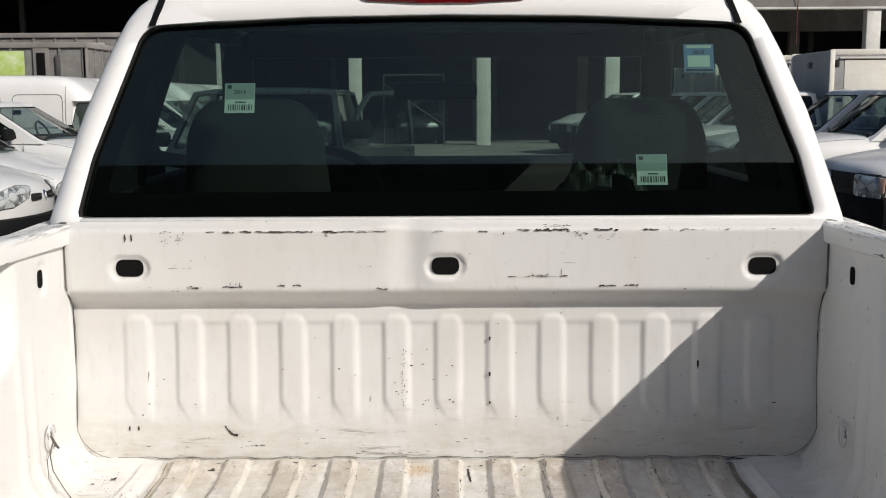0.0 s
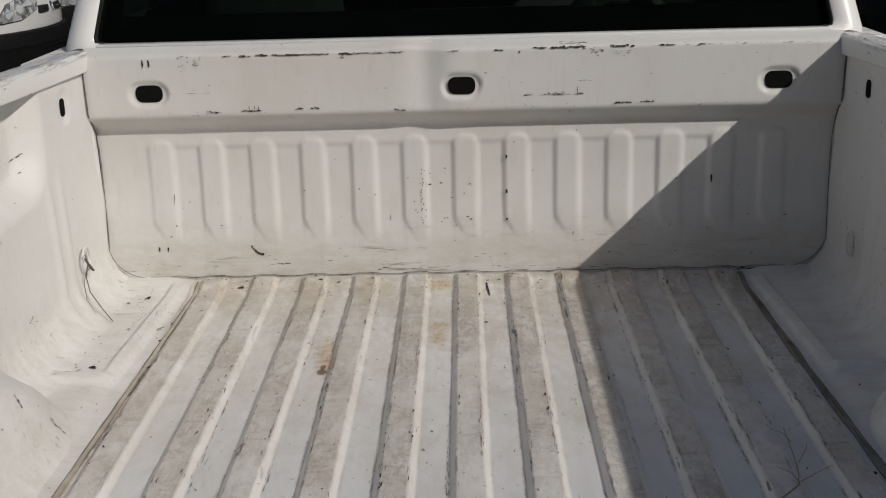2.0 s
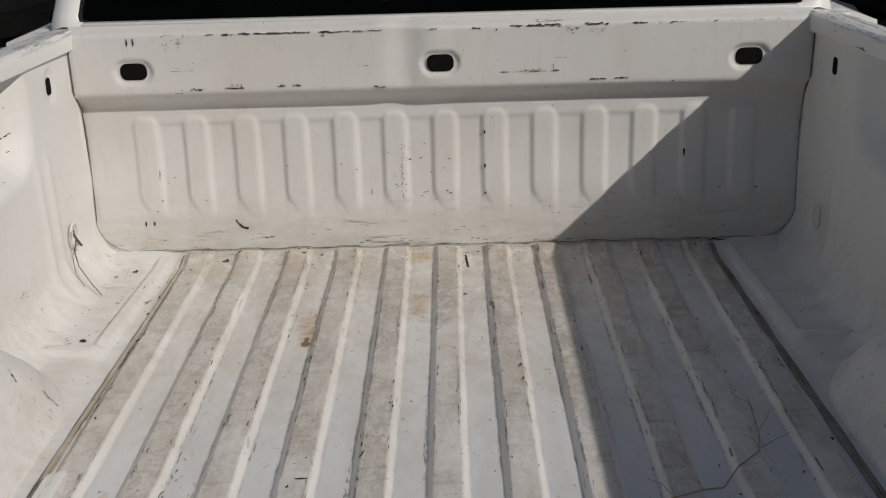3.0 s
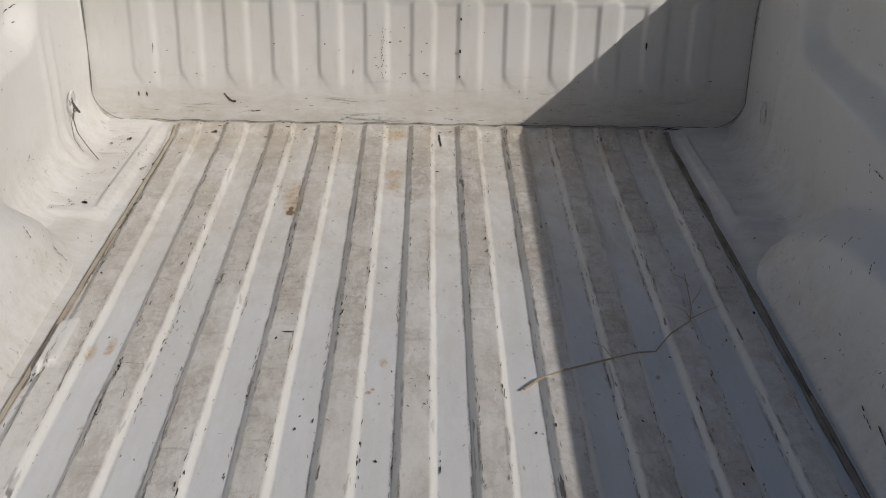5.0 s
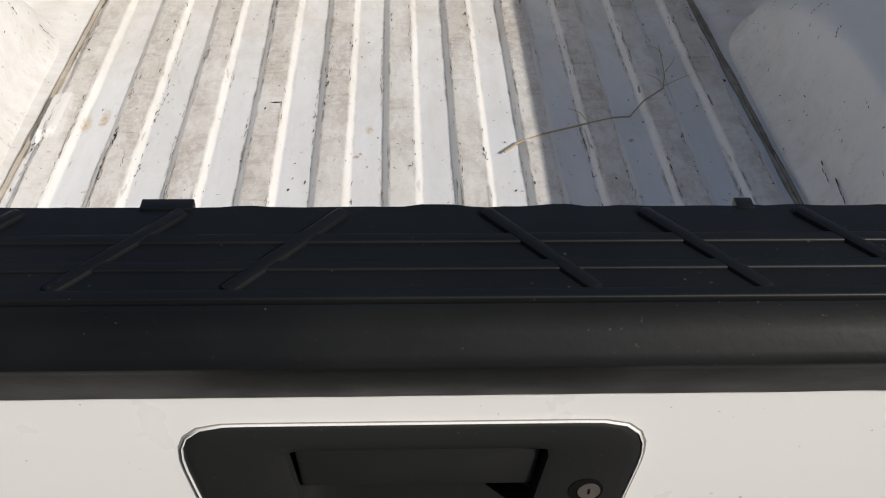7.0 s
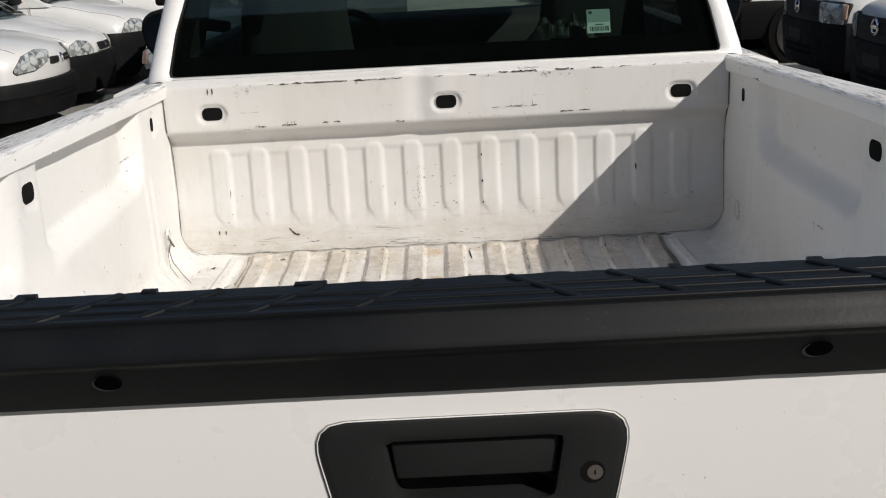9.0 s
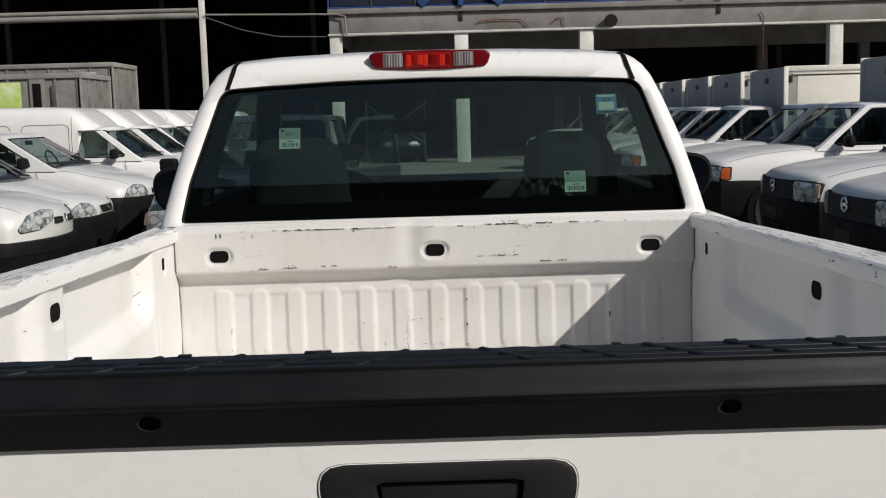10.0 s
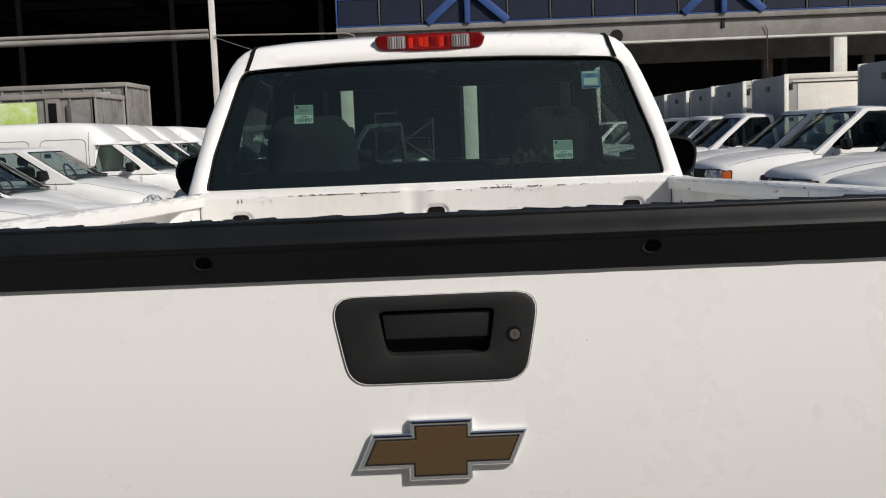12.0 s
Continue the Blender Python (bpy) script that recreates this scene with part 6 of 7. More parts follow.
    for k in (0.0, 0.60):
        bm = bmesh.new()
        on = lambda y, z: bent(Vector((bf + (rf - bf) * (z - zl) / (zt - zl) + 0.010, y, z))) + Vector((0.004, 0, 0.010))
        tube(bm, [on(0.52 - k - 0.13 * q, zb + 0.022 + 0.008 * q) for q in range(5)], 0.008, 5)
        part("wiper", bm, M_BLACK, v)
    framed(v, "rear_glass", [(be, wb, zl), (be, -wb, zl), (re, -wr, zt), (re, wr, zt)], (0.10, 0.08, 0.05, 0.08), paint, 0.06)
    bm = bmesh.new()
    tube(bm, [(bf - 0.66 - 0.07 * math.sin(a), 0.36 + 0.17 * math.cos(a), zb + 0.05 + 0.15 * math.sin(a)) for a in [2 * math.pi * k / 16 for k in range(17)]], 0.014, 6)
    part("steering_wheel", bm, M_CABIN, v)
    part("inside_mirror", boxed((rf - 0.06, -0.11, zr - 0.17), (rf - 0.04, 0.11, zr - 0.11), 0.01), M_CABIN, v)
    # front bumper, wrapped round to the wheels
    top = zn - (0.215 if high else (0.195 if style == "sedan" else 0.085))
    way_round = [(-0.62 if high else -0.46, 1.012), (-0.36, 1.012)] + [(None, q) for q in (0.97, 0.93, 0.87, 0.78, 0.66, 0.5, 0.33, 0.16)]
    plan = []
    for x, f in way_round:
        x = x if x is not None else 0.048 - bow * 1.0 * f ** 2.4
        plan.append((x, f * W / 2))
    plan = plan + [(0.048, 0.0)] + [(x, -y) for x, y in plan[::-1]]
    prof = [(-0.16, z0 - 0.05), (-0.03, z0 - 0.05), (0.0, z0 + 0.03), (0.012, z0 + 0.16), (0.022, top - 0.13), (0.022, top - 0.05), (0.008, top - 0.012), (-0.03, top), (-0.16, top)]
    rows = []
    for i, (x, y) in enumerate(plan):
        a, b = plan[max(i - 1, 0)], plan[min(i + 1, len(plan) - 1)]
        d = Vector((b[0] - a[0], b[1] - a[1])).normalized()
        out = Vector((-d.y, d.x))
        if out.dot(Vector((x + 1.2, y))) < 0:
            out = -out
        rows.append([(x + out.x * q, y + out.y * q, z) for q, z in prof])
    bump = part("front_bumper", skin(bmesh.new(), rows), M_BUMPER, v, "unpainted dark grey plastic bumper", angle=40)
    btree = BVHTree.FromPolygons([Vector(p) for row in rows for p in row], [(i * 9 + k, i * 9 + k + 1, i * 9 + 10 + k, i * 9 + 9 + k) for i in range(len(rows) - 1) for k in range(8)])
    lay = lambda nm, o, at, mat, parent, lift=0.005, words="", way=(-1, 0, 0), on=None: part(nm, decal(on or tree, o, at, way, lift), mat, parent, words)
    slot = lambda w, h: rounded([(-w, -h), (w, -h), (w, h), (-w, h)], h * 0.6, 3)
    # flat black patches paint the shade inside intakes and recesses
    for k in range(2):
        lay("air_intake", slot(0.36, 0.018), (0.1, 0.0, z0 + 0.09 + 0.055 * k), M_VOID, bump, 0.003, on=btree)
    if style == "suv" or high:
        lay("number_plate_recess", slot(0.17, 0.05), (0.1, 0.0, z0 + 0.25), M_BLACK, bump, 0.004, on=btree)
    for s in (-1, 1):
        if not high:
            lay("fog_lamp_recess", slot(0.065, 0.045), (0.0, s * 0.56, z0 + 0.13), M_VOID, bump, 0.004, on=btree, way=(-1, -s * 0.45, 0))
        if high:
            at, way = (0.0, s * 0.665 * W / 1.74, zn - 0.135), (-1, -s * 0.32, 0)
            o = rounded([(-0.175, -0.085), (0.165, -0.100), (0.175, 0.080), (-0.175, 0.098)], 0.035, 4)
            flip = [(-s * u, w) for u, w in o]
            lay("lamp_surround", [(u * 1.06, w * 1.10) for u, w in flip], at, M_BLACK, v, 0.024, way=way)
            lamp = lay("headlight", flip, at, M_REFLECTOR, v, 0.028, "clear glazed headlight", way=way)
            for du, rad in ((-0.085, 0.058), (0.075, 0.050)):
                disc = lambda q: [(s * du + rad * q * math.cos(2 * math.pi * k / 18), rad * q * math.sin(2 * math.pi * k / 18)) for k in range(18)]
                lay("reflector_rim", disc(1.0), at, M_BOWL, lamp, 0.031, way=way)
                lay("reflector", disc(0.62), at, M_BRIGHT, lamp, 0.034, way=way)
            lay("lens", flip, at, M_LAMPGLASS, lamp, 0.040, way=way)
            turn = rounded([(-0.055, -0.075), (0.05, -0.068), (0.05, 0.06), (-0.055, 0.070)], 0.025, 4)
            if amber:
                lay("signal_rim", [(u * 1.2, w * 1.15) for u, w in turn], (-0.16, s * 0.842 * W / 1.74, zn - 0.125), M_BLACK, lamp, 0.028, way=(-1, -s * 1.5, 0))
                lay("turn_signal", turn, (-0.16, s * 0.842 * W / 1.74, zn - 0.125), M_AMBER, lamp, 0.034, "amber corner lens", way=(-1, -s * 1.5, 0))
            else:
                lay("turn_signal", [(u * 0.5, w * 0.9) for u, w in turn], (-0.10, s * 0.80 * W / 1.74, zn - 0.12), M_AMBERPALE, lamp, 0.038, way=(-1, -s * 0.9, 0))
        else:
            at, way = (-0.06, s * (0.58 if style == "tall" else 0.50), zn + (0.0 if style == "hatch" else 0.01)), (-1, -s * 0.60, -0.40)
            o = rounded([(-0.27, 0.100), (-0.10, 0.105), (0.11, 0.045), (0.245, -0.080), (0.21, -0.115), (0.0, -0.100), (-0.20, -0.02)], 0.035, 4)
            spots = ((-0.14, 0.045, 0.040), (0.0, -0.01, 0.056), (0.135, -0.06, 0.034))
            if style != "sedan":
                o = rounded([(-0.215, -0.03), (-0.14, 0.075), (0.0, 0.09), (0.13, 0.035), (0.205, -0.060), (0.17, -0.080), (-0.17, -0.080)], 0.035, 4)
                spots = ((-0.09, -0.005, 0.054), (0.055, -0.01, 0.044))
            flip = [(-s * u, w) for u, w in o]
            lay("lamp_surround", [(u * 1.035, w * 1.06) for u, w in flip], at, M_BLACK, v, 0.006, way=way)
            lamp = lay("headlight", flip, at, M_REFLECTOR, v, 0.010, "large clear teardrop headlight", way=way)
            for du, dw, rad in spots:
                disc = lambda q: [(-s * du + rad * q * math.cos(2 * math.pi * k / 16), dw + rad * q * math.sin(2 * math.pi * k / 16)) for k in range(16)]
                lay("reflector_rim", disc(1.0), at, M_BOWL, lamp, 0.013, way=way)
                lay("reflector", disc(0.72), at, M_BRIGHT, lamp, 0.016, way=way)
            lay("lens", flip, at, M_LAMPGLASS, lamp, 0.021, way=way)
    if high:
        lay("grille", rounded([(-0.74, -0.19), (0.74, -0.19), (0.74, 0.060), (-0.74, 0.072)], 0.02, 3), (0.0, 0.0, zn - 0.105), M_BLACK, v, 0.020, "black plastic grille")
        for k in range(3):
            lay("grille_bar", slot(0.40, 0.007), (0.0, 0.0, zn - 0.165 + 0.05 * k), M_BLACK, v, 0.026)
        hit = tree.ray_cast(Vector((1, 0, zn - 0.105)), Vector((-1, 0, 0)), 3.0)[0]
        ring_badge(v, hit.x + 0.030, zn - 0.105)
    elif style == "hatch":
        o = rounded([(-0.17, -0.050), (0.17, -0.050), (0.215, 0.035), (-0.215, 0.035)], 0.03, 4)
        lay("grille_rim", [(u * 1.10, w * 1.22) for u, w in o], (0, 0, zn - 0.012), paint, v, 0.014)
        gr = lay("grille", o, (0, 0, zn - 0.012), M_BLACK, v, 0.022, "black grille with a small bright badge")
        for k in range(3):
            lay("grille_bar", slot(0.13, 0.004), (0, 0, zn - 0.035 + 0.02 * k), M_BUMPER, gr, 0.026)
        lay("badge", [(0.034 * math.cos(2 * math.pi * k / 16), 0.024 * math.sin(2 * math.pi * k / 16)) for k in range(16)], (0, 0, zn - 0.008), M_CHROME, gr, 0.030)
    else:
        for s in (-1, 1):
            o = rounded([(-0.095, -0.032), (0.085, -0.028), (0.10, 0.030), (-0.085, 0.036)], 0.012, 3)
            gr = lay("grille", [(s * u, w) for u, w in o], (0, s * 0.165, zn - 0.035), M_BLACK, v, 0.012)
            lay("grille_bar", slot(0.075, 0.003), (0, s * 0.165, zn - 0.033), M_CHROME, gr, 0.016)
        lay("badge", rounded([(0, -0.052), (0.030, 0), (0, 0.052), (-0.030, 0)], 0.006, 3), (0, 0, zn - 0.030), M_CHROME, v, 0.016, "chrome diamond badge")
        lay("badge_inset", rounded([(0, -0.024), (0.013, 0), (0, 0.024), (-0.013, 0)], 0.003, 2), (0, 0, zn - 0.030), M_CAR, v, 0.020)
    if style == "van":
        rows = []
        for x, f, zt2 in spline(((-rr + 0.40, 0.80, zr - 0.05), (-rr + 0.26, 0.86, zr + 0.02), (-rr + 0.14, 0.92, zr + 0.12), (-rr - 0.02, 0.955, zr + 0.235), (-rr - 0.22, 0.965, zr + 0.285), (-rr - 0.9, 0.97, zr + 0.30), (-L + 0.15, 0.96, zr + 0.28), (-L, 0.92, zr + 0.16)), 3):
            h = W * f / 2
            foot = zb - 0.1 if x < -rr - 0.01 else zr - 0.06
            half = [(h, zb - 0.1), (h * 0.995, zb + 0.30 * (zt2 - zb)), (h * 0.975, zb + 0.62 * (zt2 - zb)), (h * 0.945, zt2 - 0.15), (h * 0.90, zt2 - 0.07), (h * 0.82, zt2 - 0.024), (h * 0.68, zt2 - 0.006), (h * 0.35, zt2), (0.0, zt2)]
            half = [(y, max(z, foot)) for y, z in half]
            rows.append([(x, y, z) for y, z in half] + [(x, -y, z) for y, z in half[-2::-1]])
        cb = skin(bmesh.new(), rows)
        ct = BVHTree.FromBMesh(cb)
        body = part("cargo_body", cb, paint, v, "white windowless cargo body", angle=50)
        for s in (-1, 1):
            for a, b in ((-rr - 0.10, -rr - 0.78), (-rr - 0.94, -L + 0.25)):
                o = rounded([(a, zb + 0.06), (b, zb + 0.06), (b, zr + 0.03), (a, zr + 0.03)], 0.09, 5)
                pts = [ct.ray_cast(Vector((x, s * 3.0, z)), Vector((0, -s, 0)), 4.0)[0] for x, z in o + o[:1]]
                part("side_panel", tube(bmesh.new(), [p for p in pts if p], 0.006, 5), M_SEAM if s < 0 else paint, body)
            pts = [ct.ray_cast(Vector((-rr - 0.06, s * 3.0, z)), Vector((0, -s, 0)), 4.0)[0] for z in steps(zb + 0.02, zr + 0.14, 12)]
            part("body_joint", tube(bmesh.new(), [p for p in pts if p], 0.005, 5), M_SEAM, body)
    return v


def cargo_box(v, x0, x1, w, z0, z1, mat, edge):
    """A box body as a part of a vehicle, with corner posts, rails and door joints."""
    # mat carries the shaded tone, edge the sunlit one
    b = part("cargo_box", boxed((x1, -w / 2, z0), (x0, w / 2, z1), 0.015), mat, v, "boxed cargo body, greyed for shade with sides paled for sun", smooth=True)
    for x in (x0, x1):
        for s in (-1, 1):
            part("corner_post", boxed((x - 0.035, s * w / 2 - 0.02, z0), (x + 0.035, s * w / 2 + 0.014, z1 + 0.006), 0.006), edge, b)
    for s in (-1, 1):
        part("top_rail", boxed((x1, s * w / 2 - 0.03, z1 - 0.07), (x0, s * w / 2 + 0.012, z1 + 0.012), 0.006), edge, b)
        part("door_panel", boxed((x1 + 0.18, s * w / 2 - 0.01, z0 + 0.1), (x0 - 0.18, s * w / 2 + 0.008, z1 - 0.13), 0.004), edge, b)
        part("rain_lip", boxed((x1 + 0.10, s * w / 2 + 0.004, z1 - 0.125), (x0 - 0.10, s * w / 2 + 0.032, z1 - 0.10), 0.004), edge, b)
        part("lip_gap", boxed((x1 + 0.16, s * w / 2 + 0.004, z1 - 0.145), (x0 - 0.16, s * w / 2 + 0.012, z1 - 0.129), 0.002), M_SEAM, b)
        part("box_lamp", boxed((x0 - 0.10, s * w / 2 - 0.01, z1 - 0.24), (x0 - 0.04, s * w / 2 + 0.02, z1 - 0.14), 0.004), M_BLACK, b)
    part("front_vent", boxed((x0 - 0.01, -0.12, z1 - 0.24), (x0 + 0.03, 0.02, z1 - 0.15), 0.004), M_SEAM, b)
    return b


left_row = [("sedan", -3.80, 7.70, M_COMPACT, "small white sedan with grey bumper parked nose to the aisle"), ("hatch", -3.90, 9.42, M_SILVER, "dusty white hatchback parked between two white cars"), ("tall", -3.72, 11.2, M_COMPACT, "small white car parked beside a panel van")]
for i, (st, x, y, paint, words) in enumerate(left_row):
    vehicle("compact_car", words, "car", pose(x, y, 0, 0, 0, -1.0 * i), "cars in the row", st, paint)
van = vehicle("panel_van", "white panel van with windowless sides parked in a row", "van", pose(-3.20, 13.28, 0, 0, 0, 1), "vans in the row", "van")
for k in range(7):
    copy_thing(van, pose(-3.25 - 0.12 * (k % 2), 15.3 + 1.95 * k, 0, 0, 0, 1 - (k % 3)))
pick = vehicle("small_pickup", "white compact pickup with black grille and bumper", "pickup truck", pose(3.27, 5.05, 0, 0, 0, 180), "pickups in the row", "pickup", M_SILVER)
copy_thing(pick, pose(3.44, 7.35, 0, 0, 0, 180))
boxed_pick = vehicle("box_pickup", "white compact pickup carrying a pale grey cargo box", "pickup truck", pose(3.40, 10.55, 0, 0, 0, 180), "box pickups in the row", "pickup", None, True)
cargo_box(boxed_pick, -2.52, -4.80, 1.78, 0.95, 2.22, M_BOX, M_BOXSIDE)
copy_thing(pick, pose(3.45, 12.5, 0, 0, 0, 180))
for k, y in enumerate((14.55, 16.75, 18.8, 20.8, 22.8)):
    copy_thing(boxed_pick, pose(3.08 - 0.05 * k, y, 0, 0, 0, 180 + (k % 2)))
suv = vehicle("dark_suv", "dark grey sport utility vehicle with one front door standing open", "car", pose(-1.85, 6.6, 0, 0, 0, -90), "", "suv", M_DARKCAR)


def open_door(v):
    """A front door swung out from its hinge."""
    hinge, way = Vector((-1.22, 0.88, 0.0)), Vector((-0.84, 0.54, 0.0))
    put = lambda a, z, o=0.0: tuple(hinge + way * a + Vector((0.54, 0.84, 0)) * o + Vector((0, 0, z)))
    rows = [[put(0.0, z), put(0.0, z, 0.06), put(1.05, z, 0.06), put(1.05, z)] for z in (0.45, 0.5, 0.95, 1.08)]
    d = part("open_door", skin(bmesh.new(), rows), M_DARKCAR, v, "dark door standing open")
    for a0, z0, a1, z1 in ((0.06, 1.10, 0.14, 1.42), (0.14, 1.42, 0.34, 1.60), (0.34, 1.60, 0.95, 1.62), (0.95, 1.62, 1.04, 1.10)):
        part("window_frame", bar(bmesh.new(), put(a0, z0, 0.03), put(a1, z1, 0.03), 0.05, 0.04, 0.008), M_DARKCAR, d)
    pane = skin(bmesh.new(), [[put(0.07, 1.08, 0.03), put(1.03, 1.08, 0.03)], [put(0.15, 1.42, 0.03), put(0.99, 1.42, 0.03)], [put(0.35, 1.60, 0.03), put(0.95, 1.61, 0.03)]], closed=False)
    part("door_window", pane, M_GLASS, d)
    c = Vector(put(0.10, 1.27, 0.06))
    part("door_mirror", boxed(tuple(c - Vector((0.06, 0.15, 0.085))), tuple(c + Vector((0.06, 0.15, 0.085))), 0.055, 4), M_BUMPER, d)


open_door(suv)
vehicle("distant_car", "white car parked in front of the shed", "car", pose(3.0, 27.5, 0, 0, 0, 200), "", "suv")


def box_truck(x, y, length, top, label, ad=False):
    """A long box body on its chassis, seen over the parked vans."""
    v = thing("box_truck", label, "truck", pose(x, y, 0), "box trucks by the shed")
    b = part("cargo_box", boxed((-length, 0, 1.0), (0, 2.3, top), 0.02), M_BOXWORN, v, "weathered grey box body")
    for k in range(int(length / 0.55) + 1):
        xx = -0.02 - 0.55 * k
        part("side_rib", boxed((xx - 0.03, -0.03, 1.0), (xx + 0.03, 0.0, top - 0.08), 0.006), M_BOXWORN, b)
    for k in range(5):
        part("end_rib", boxed((0.0, 0.05 + 0.52 * k, 1.0), (0.03, 0.12 + 0.52 * k, top - 0.06), 0.006), M_BOXWORN, b)
    part("top_rail", boxed((-length, -0.05, top - 0.09), (0.05, 2.35, top + 0.03), 0.01), M_SLAB, b)
    for yy in (-0.03, 2.24):
        part("corner_post", boxed((-0.07, yy, 1.0), (0.045, yy + 0.09, top + 0.02), 0.008), M_SLAB, b)
    if ad:
        part("painted_panel", boxed((-length + 0.1, -0.045, 1.5), (-1.36, -0.031, top - 0.16), 0.003), M_GREENAD, b, "green and white painted panel")
        part("door_frame", boxed((-1.16, -0.045, 1.05), (-0.80, -0.031, top - 0.10), 0.003), M_SLAB, b)
        # black plate painted as the dark inside of the doorway
        part("open_door", boxed((-1.08, -0.062, 1.1), (-0.89, -0.047, top - 0.2), 0.003), M_VOID, b)
        part("vent_panel", boxed((-0.66, -0.050, 2.05), (-0.55, -0.031, top - 0.25), 0.003), M_STEEL, b)
    else:
        part("door_leaf", boxed((-1.15, -0.045, 1.1), (-0.40, -0.031, top - 0.22), 0.004), M_BOX, b)
        for k in range(4):
            part("door_louvre", boxed((-1.0, -0.056, 2.2 + 0.17 * k), (-0.55, -0.047, 2.29 + 0.17 * k), 0.003), M_BOXWORN, b)
    part("chassis", boxed((-length - 1.6, 0.6, 0.55), (-0.1, 1.7, 0.98), 0.03), M_BLACK, v)
    part("cab", boxed((-length - 1.8, 0.15, 0.6), (-length - 0.08, 2.15, 2.4), 0.12, 3), M_CAR, v)
    for xx in (-0.9, -length - 0.9):
        for s, yy in ((-1, 0.25), (1, 2.05)):
            wheel_y(v, xx, yy, 0.42, 0.26, s)
    return v


box_truck(-8.42, 25.5, 5.4, 3.22, "weathered grey box truck beside the dark shed")
box_truck(-8.16, 22.0, 4.9, 2.80, "box truck with a green painted side and open door", True)


# ---- the shed and the two-storey deck ----
DECK_Y = 33.0


def setting(name, bm, mat, label, category, smooth=False):
    return solid(name, bm, mat, label, category, kind="structure", smooth=smooth)


# roof and walls take the shade-dark sheet; the low roof keeps sun out
bm = bmesh.new()
box(bm, (-45, 31.0, 9.0), (45, 75, 9.4))
for k in range(10):
    yy = 34 + 4.2 * k
    bar(bm, (-45, yy, 8.7), (45, yy, 8.7), 0.25, 0.4)
for k in range(13):
    bar(bm, (-42 + 7 * k, 31.2, 8.4), (-42 + 7 * k, 75, 8.4), 0.3, 0.5)
setting("ceiling", bm, M_DARKWALL, "sheet-metal shed roof on steel trusses, coloured dark for its shade", "roof")
setting("wall_back", boxed((-45, 74, 0), (45, 74.4, 9.0)), M_DARKWALL, "rear wall of the shed, coloured dark for its shade", "wall")
setting("wall_west", boxed((-45.4, 31.2, 0), (-45, 74.4, 9.0)), M_DARKWALL, "side wall of the shed, coloured dark for its shade", "wall")
setting("wall_east", boxed((45, 31.2, 0), (45.4, 74.4, 9.0)), M_DARKWALL, "side wall of the shed, coloured dark for its shade", "wall")

# added out of view, so the lower rear window mirrors something dark
setting("reflected_dark_wall", boxed((-60, -30.4, 0), (60, -30.0, 22.55)), M_DARKWALL, "unseen tall dark wall added for the rear window to reflect", "wall")

deck = thing("concrete_deck", "pale concrete upper deck with beams on white columns", "deck", None, "", "structure")
part("deck_slab", boxed((-3.33, DECK_Y - 0.12, 5.02), (44.5, 52, 5.20), 0.02), M_SLAB, deck)
part("edge_beam", boxed((-3.30, DECK_Y, 4.40), (44.5, DECK_Y + 0.35, 5.015), 0.02), M_SLAB, deck)
part("beam_lip", boxed((-3.34, DECK_Y - 0.05, 4.32), (44.5, DECK_Y + 0.37, 4.395), 0.01), M_WHITEWALL, deck)
part("inner_beam", boxed((-3.30, DECK_Y + 8, 4.10), (44.5, DECK_Y + 8.4, 5.015), 0.02), M_SLAB, deck)
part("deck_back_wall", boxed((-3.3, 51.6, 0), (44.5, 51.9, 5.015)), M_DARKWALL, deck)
part("deck_end_wall", boxed((-3.32, DECK_Y + 0.4, 4.3), (-3.05, 51.5, 5.015)), M_SLAB, deck)
for k in (0, 1, 3, 4, 6, 7, 9):
    x = 1.1 + 4.2 * k
    part("column", boxed((x - 0.23, DECK_Y + 0.02, 0), (x + 0.23, DECK_Y + 0.38, 4.315), 0.015), M_WHITEWALL, deck)
    part("inner_column", boxed((x - 0.2, DECK_Y + 8.02, 0), (x + 0.2, DECK_Y + 8.38, 4.095), 0.015), M_SLAB, deck)
for x in (-3.1,):
    part("column", boxed((x - 0.2, DECK_Y + 0.02, 0), (x + 0.2, DECK_Y + 0.38, 4.315), 0.015), M_WHITEWALL, deck)

rail_ob = thing("deck_railing", "blue steel railing with navy panels along the deck", "railing", None, "", "structure")
part("top_rail", boxed((-3.33, DECK_Y - 0.06, 6.11), (44, DECK_Y - 0.01, 6.17), 0.008), M_BLUERAIL, rail_ob)
part("bottom_rail", boxed((-3.33, DECK_Y - 0.06, 5.20), (44, DECK_Y - 0.01, 5.26), 0.008), M_BLUERAIL, rail_ob)
for k in range(33):
    x = -3.3 + 1.44 * k
    part("rail_post", boxed((x - 0.025, DECK_Y - 0.075, 5.20), (x + 0.025, DECK_Y - 0.012, 6.15), 0.006), M_STEEL if k else M_BLUERAIL, rail_ob)
    part("rail_panel", boxed((x + 0.06, DECK_Y - 0.04, 5.28), (x + 1.38, DECK_Y - 0.02, 6.09)), M_NAVY, rail_ob, smooth=False)
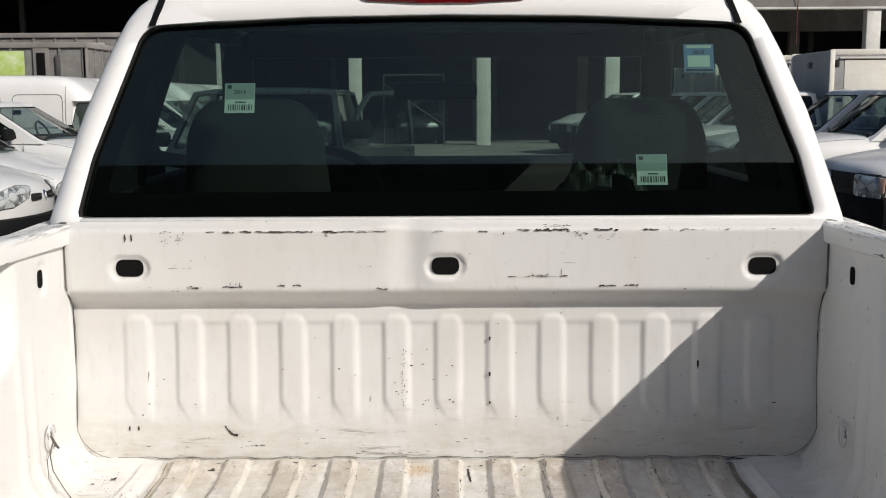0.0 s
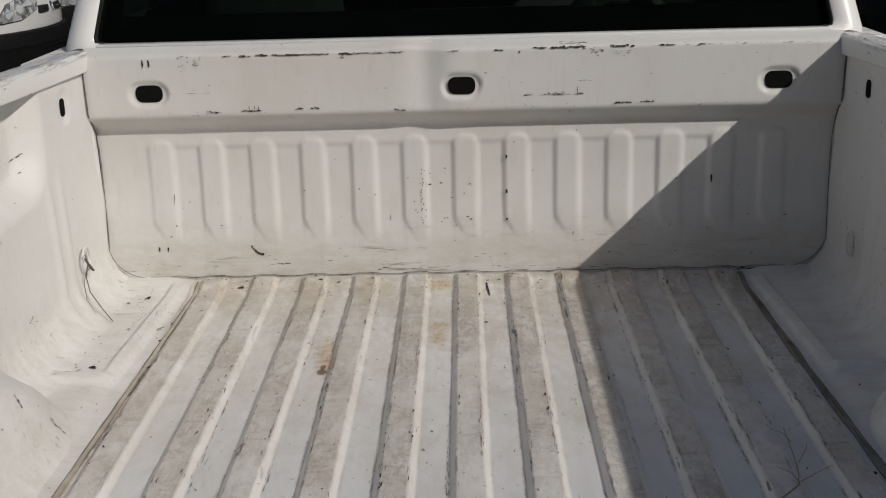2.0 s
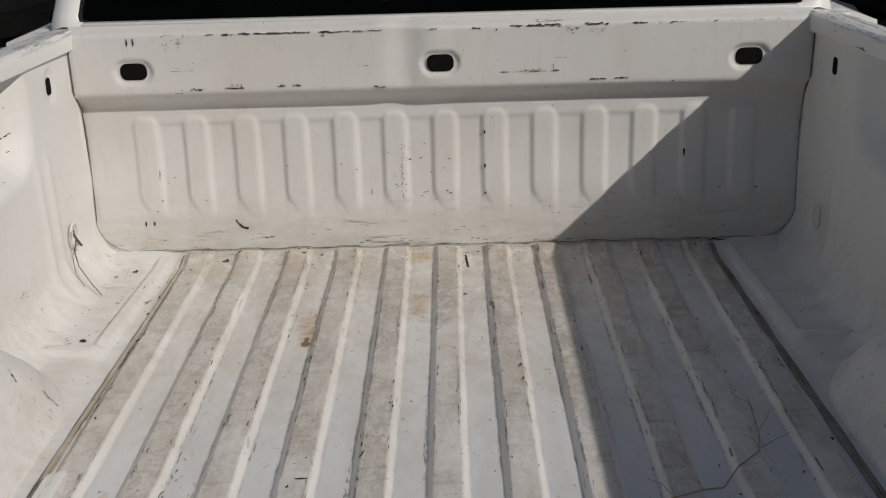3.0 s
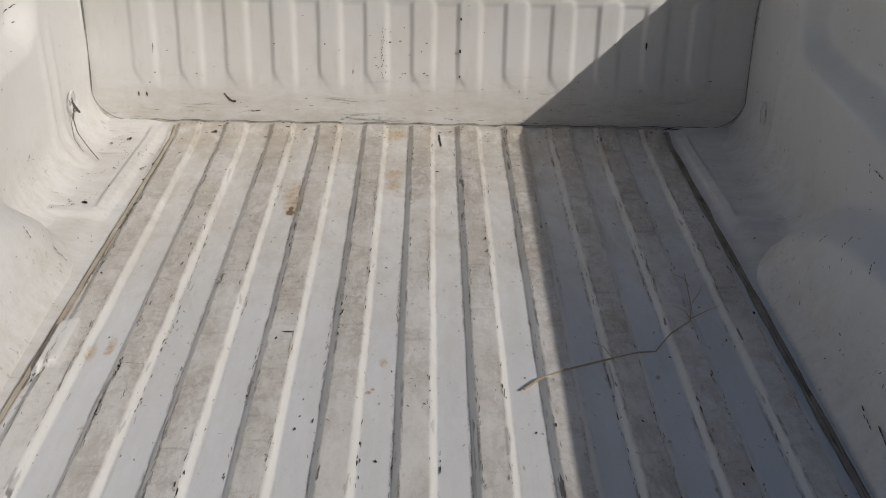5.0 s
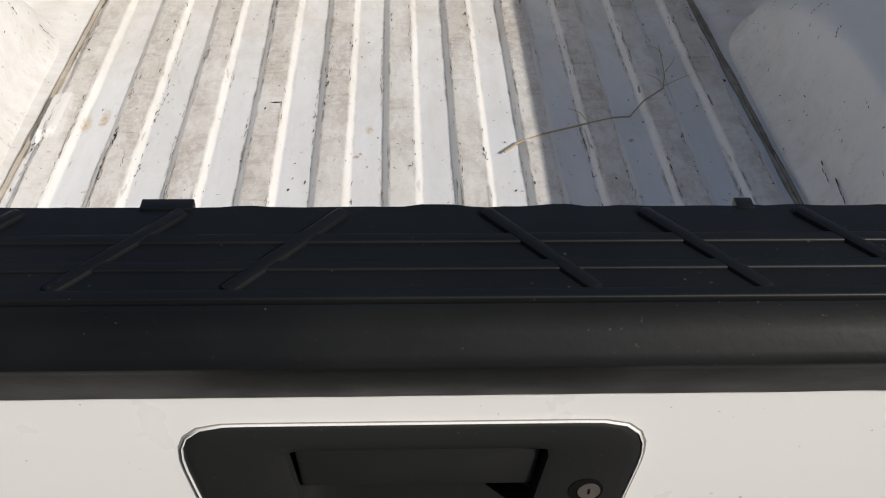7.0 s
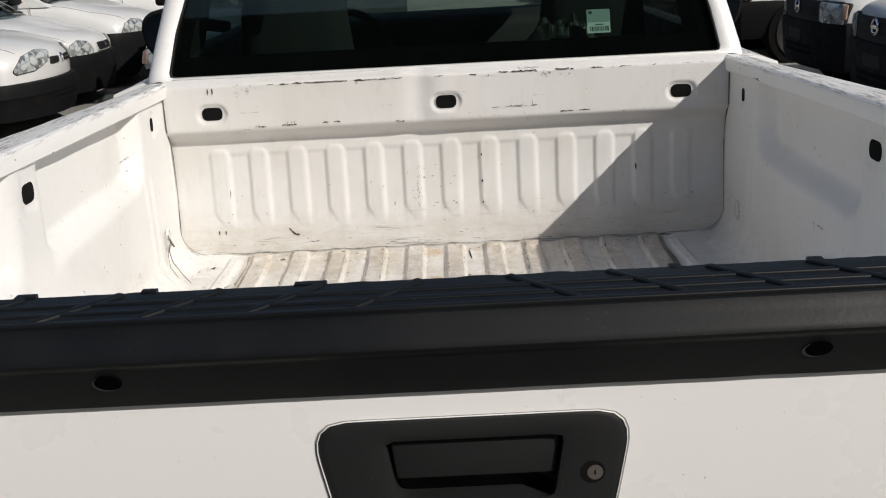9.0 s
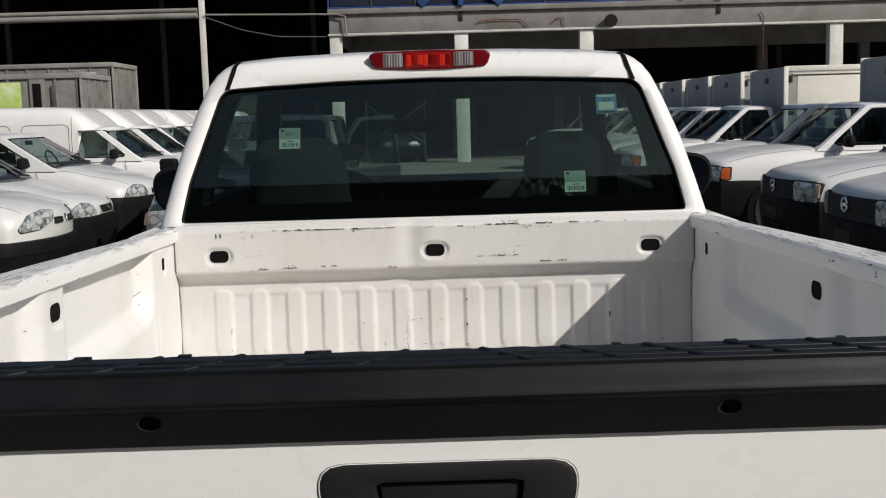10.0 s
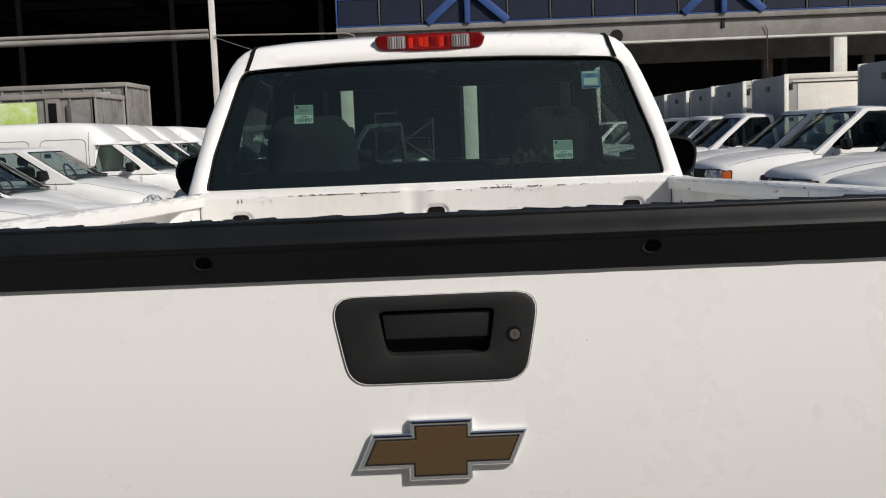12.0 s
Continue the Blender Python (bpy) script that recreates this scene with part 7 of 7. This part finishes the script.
for k in range(5):
    x = 1.1 + 8.62 * k
    brace = thing("roof_post", "white roof post with blue triangular braces", "post", pose(x, DECK_Y, 0), "posts along the deck", "structure")
    bm = bmesh.new()
    cylinder(bm, (0, -0.12, 5.2), (0, -0.12, 9.0), 0.065, 14)
    part("pole", bm, M_WHITEWALL, brace)
    part("foot", boxed((-0.09, -0.22, 5.2), (0.09, -0.04, 6.62), 0.01), M_BLUERAIL, brace)
    for s in (-1, 1):
        bm = bmesh.new()
        bar(bm, (0, -0.15, 6.42), (s * 1.35, -0.15, 5.25), 0.05, 0.26, 0.01)
        part("brace", bm, M_BLUERAIL, brace)
    part("drain_stub", boxed((-0.06, -0.05, 4.72), (0.06, 0.02, 5.0), 0.01), M_BLACK, brace)

pole = thing("lamp_pole", "tall white square pole with a small lamp", "pole", pose(-7.5, DECK_Y, 0), "", "structure")
part("shaft", boxed((-0.09, -0.09, 0), (0.09, 0.09, 9.0), 0.01), M_WHITEWALL, pole)
part("lamp_head", boxed((-0.42, -0.2, 6.42), (-0.12, 0.05, 6.62), 0.02), M_SLAB, pole)
pipe = thing("pipe_bridge", "pair of grey pipes carried across the yard", "pipe", None, "", "structure")
for z, r in ((5.28, 0.07), (5.10, 0.10), (5.03, 0.03)):
    bm = bmesh.new()
    cylinder(bm, (-44.9, DECK_Y - 0.2, z), (-7.62, DECK_Y - 0.2, z), r, 12)
    part("pipe", bm, M_SLAB, pipe)
bm = bmesh.new()
tube(bm, [(-7.4, DECK_Y - 0.15, 5.12), (-3.0, DECK_Y - 0.15, 5.02), (-2.75, DECK_Y - 0.15, 4.95), (-2.72, DECK_Y - 0.15, 4.3)], 0.03, 8)
part("cable", bm, M_SLAB, pipe)
bm = bmesh.new()
tube(bm, [(-7.4, DECK_Y - 0.1, 5.05), (-6.2, DECK_Y - 0.1, 4.6), (-5.0, DECK_Y - 0.1, 4.35), (-3.4, DECK_Y - 0.1, 4.3)], 0.02, 6)
part("cable", bm, M_STEEL, pipe)
for k, x in enumerate((-40, -33, -26, -19, -12, -5.2, 2, 9, 16, 23)):
    bm = boxed((x - 0.11, 46.0, 0), (x + 0.11, 46.2, 8.6))
    setting("steel_column", bm, M_STEEL, "grey steel column inside the dark shed", "column")
hose = thing("red_hose", "faded red hoses fixed along the deck beam", "hose")
for pts in ([(1.6, 4.55), (1.7, 4.68), (2.5, 4.72), (3.1, 4.70), (3.35, 4.45)], [(4.05, 4.5), (4.3, 4.72), (4.5, 4.74), (4.55, 4.4)], [(11.1, 4.75), (11.2, 4.6), (11.2, 3.2)]):
    part("hose_length", tube(bmesh.new(), [(x, DECK_Y - 0.06, z) for x, z in pts], 0.016, 7), M_REDPIPE, hose)
lamp_bm = bmesh.new()
cylinder(lamp_bm, (6.07, DECK_Y + 0.0, 4.62), (6.07, DECK_Y - 0.28, 4.56), 0.12, 16, 0.22)
cylinder(lamp_bm, (6.07, DECK_Y - 0.281, 4.56), (6.07, DECK_Y - 0.30, 4.556), 0.20, 16)
solid("flood_lamp", lamp_bm, M_BLACK, "dark round flood lamp on the deck beam", "lamp")

vehicle("dark_car", "dark compact car parked in the shade under the deck", "car", pose(-1.05, 34.0, 0, 0, 0, -90), "", "hatch", M_DARKCAR)

gate_frame = thing("braced_frame", "thin steel frame with crossed braces under the deck", "frame")
for a, b in (((-2.1, 0.0), (-2.1, 2.3)), ((-0.2, 0.0), (-0.2, 2.3)), ((-2.1, 2.28), (-0.2, 2.28)), ((-2.1, 0.7), (-0.2, 2.0)), ((-2.1, 2.0), (-0.2, 0.7))):
    bm = bmesh.new()
    bar(bm, (a[0], DECK_Y - 1.0, a[1]), (b[0], DECK_Y - 1.0, b[1]), 0.034, 0.034)
    part("steel_bar", bm, M_STEEL, gate_frame)
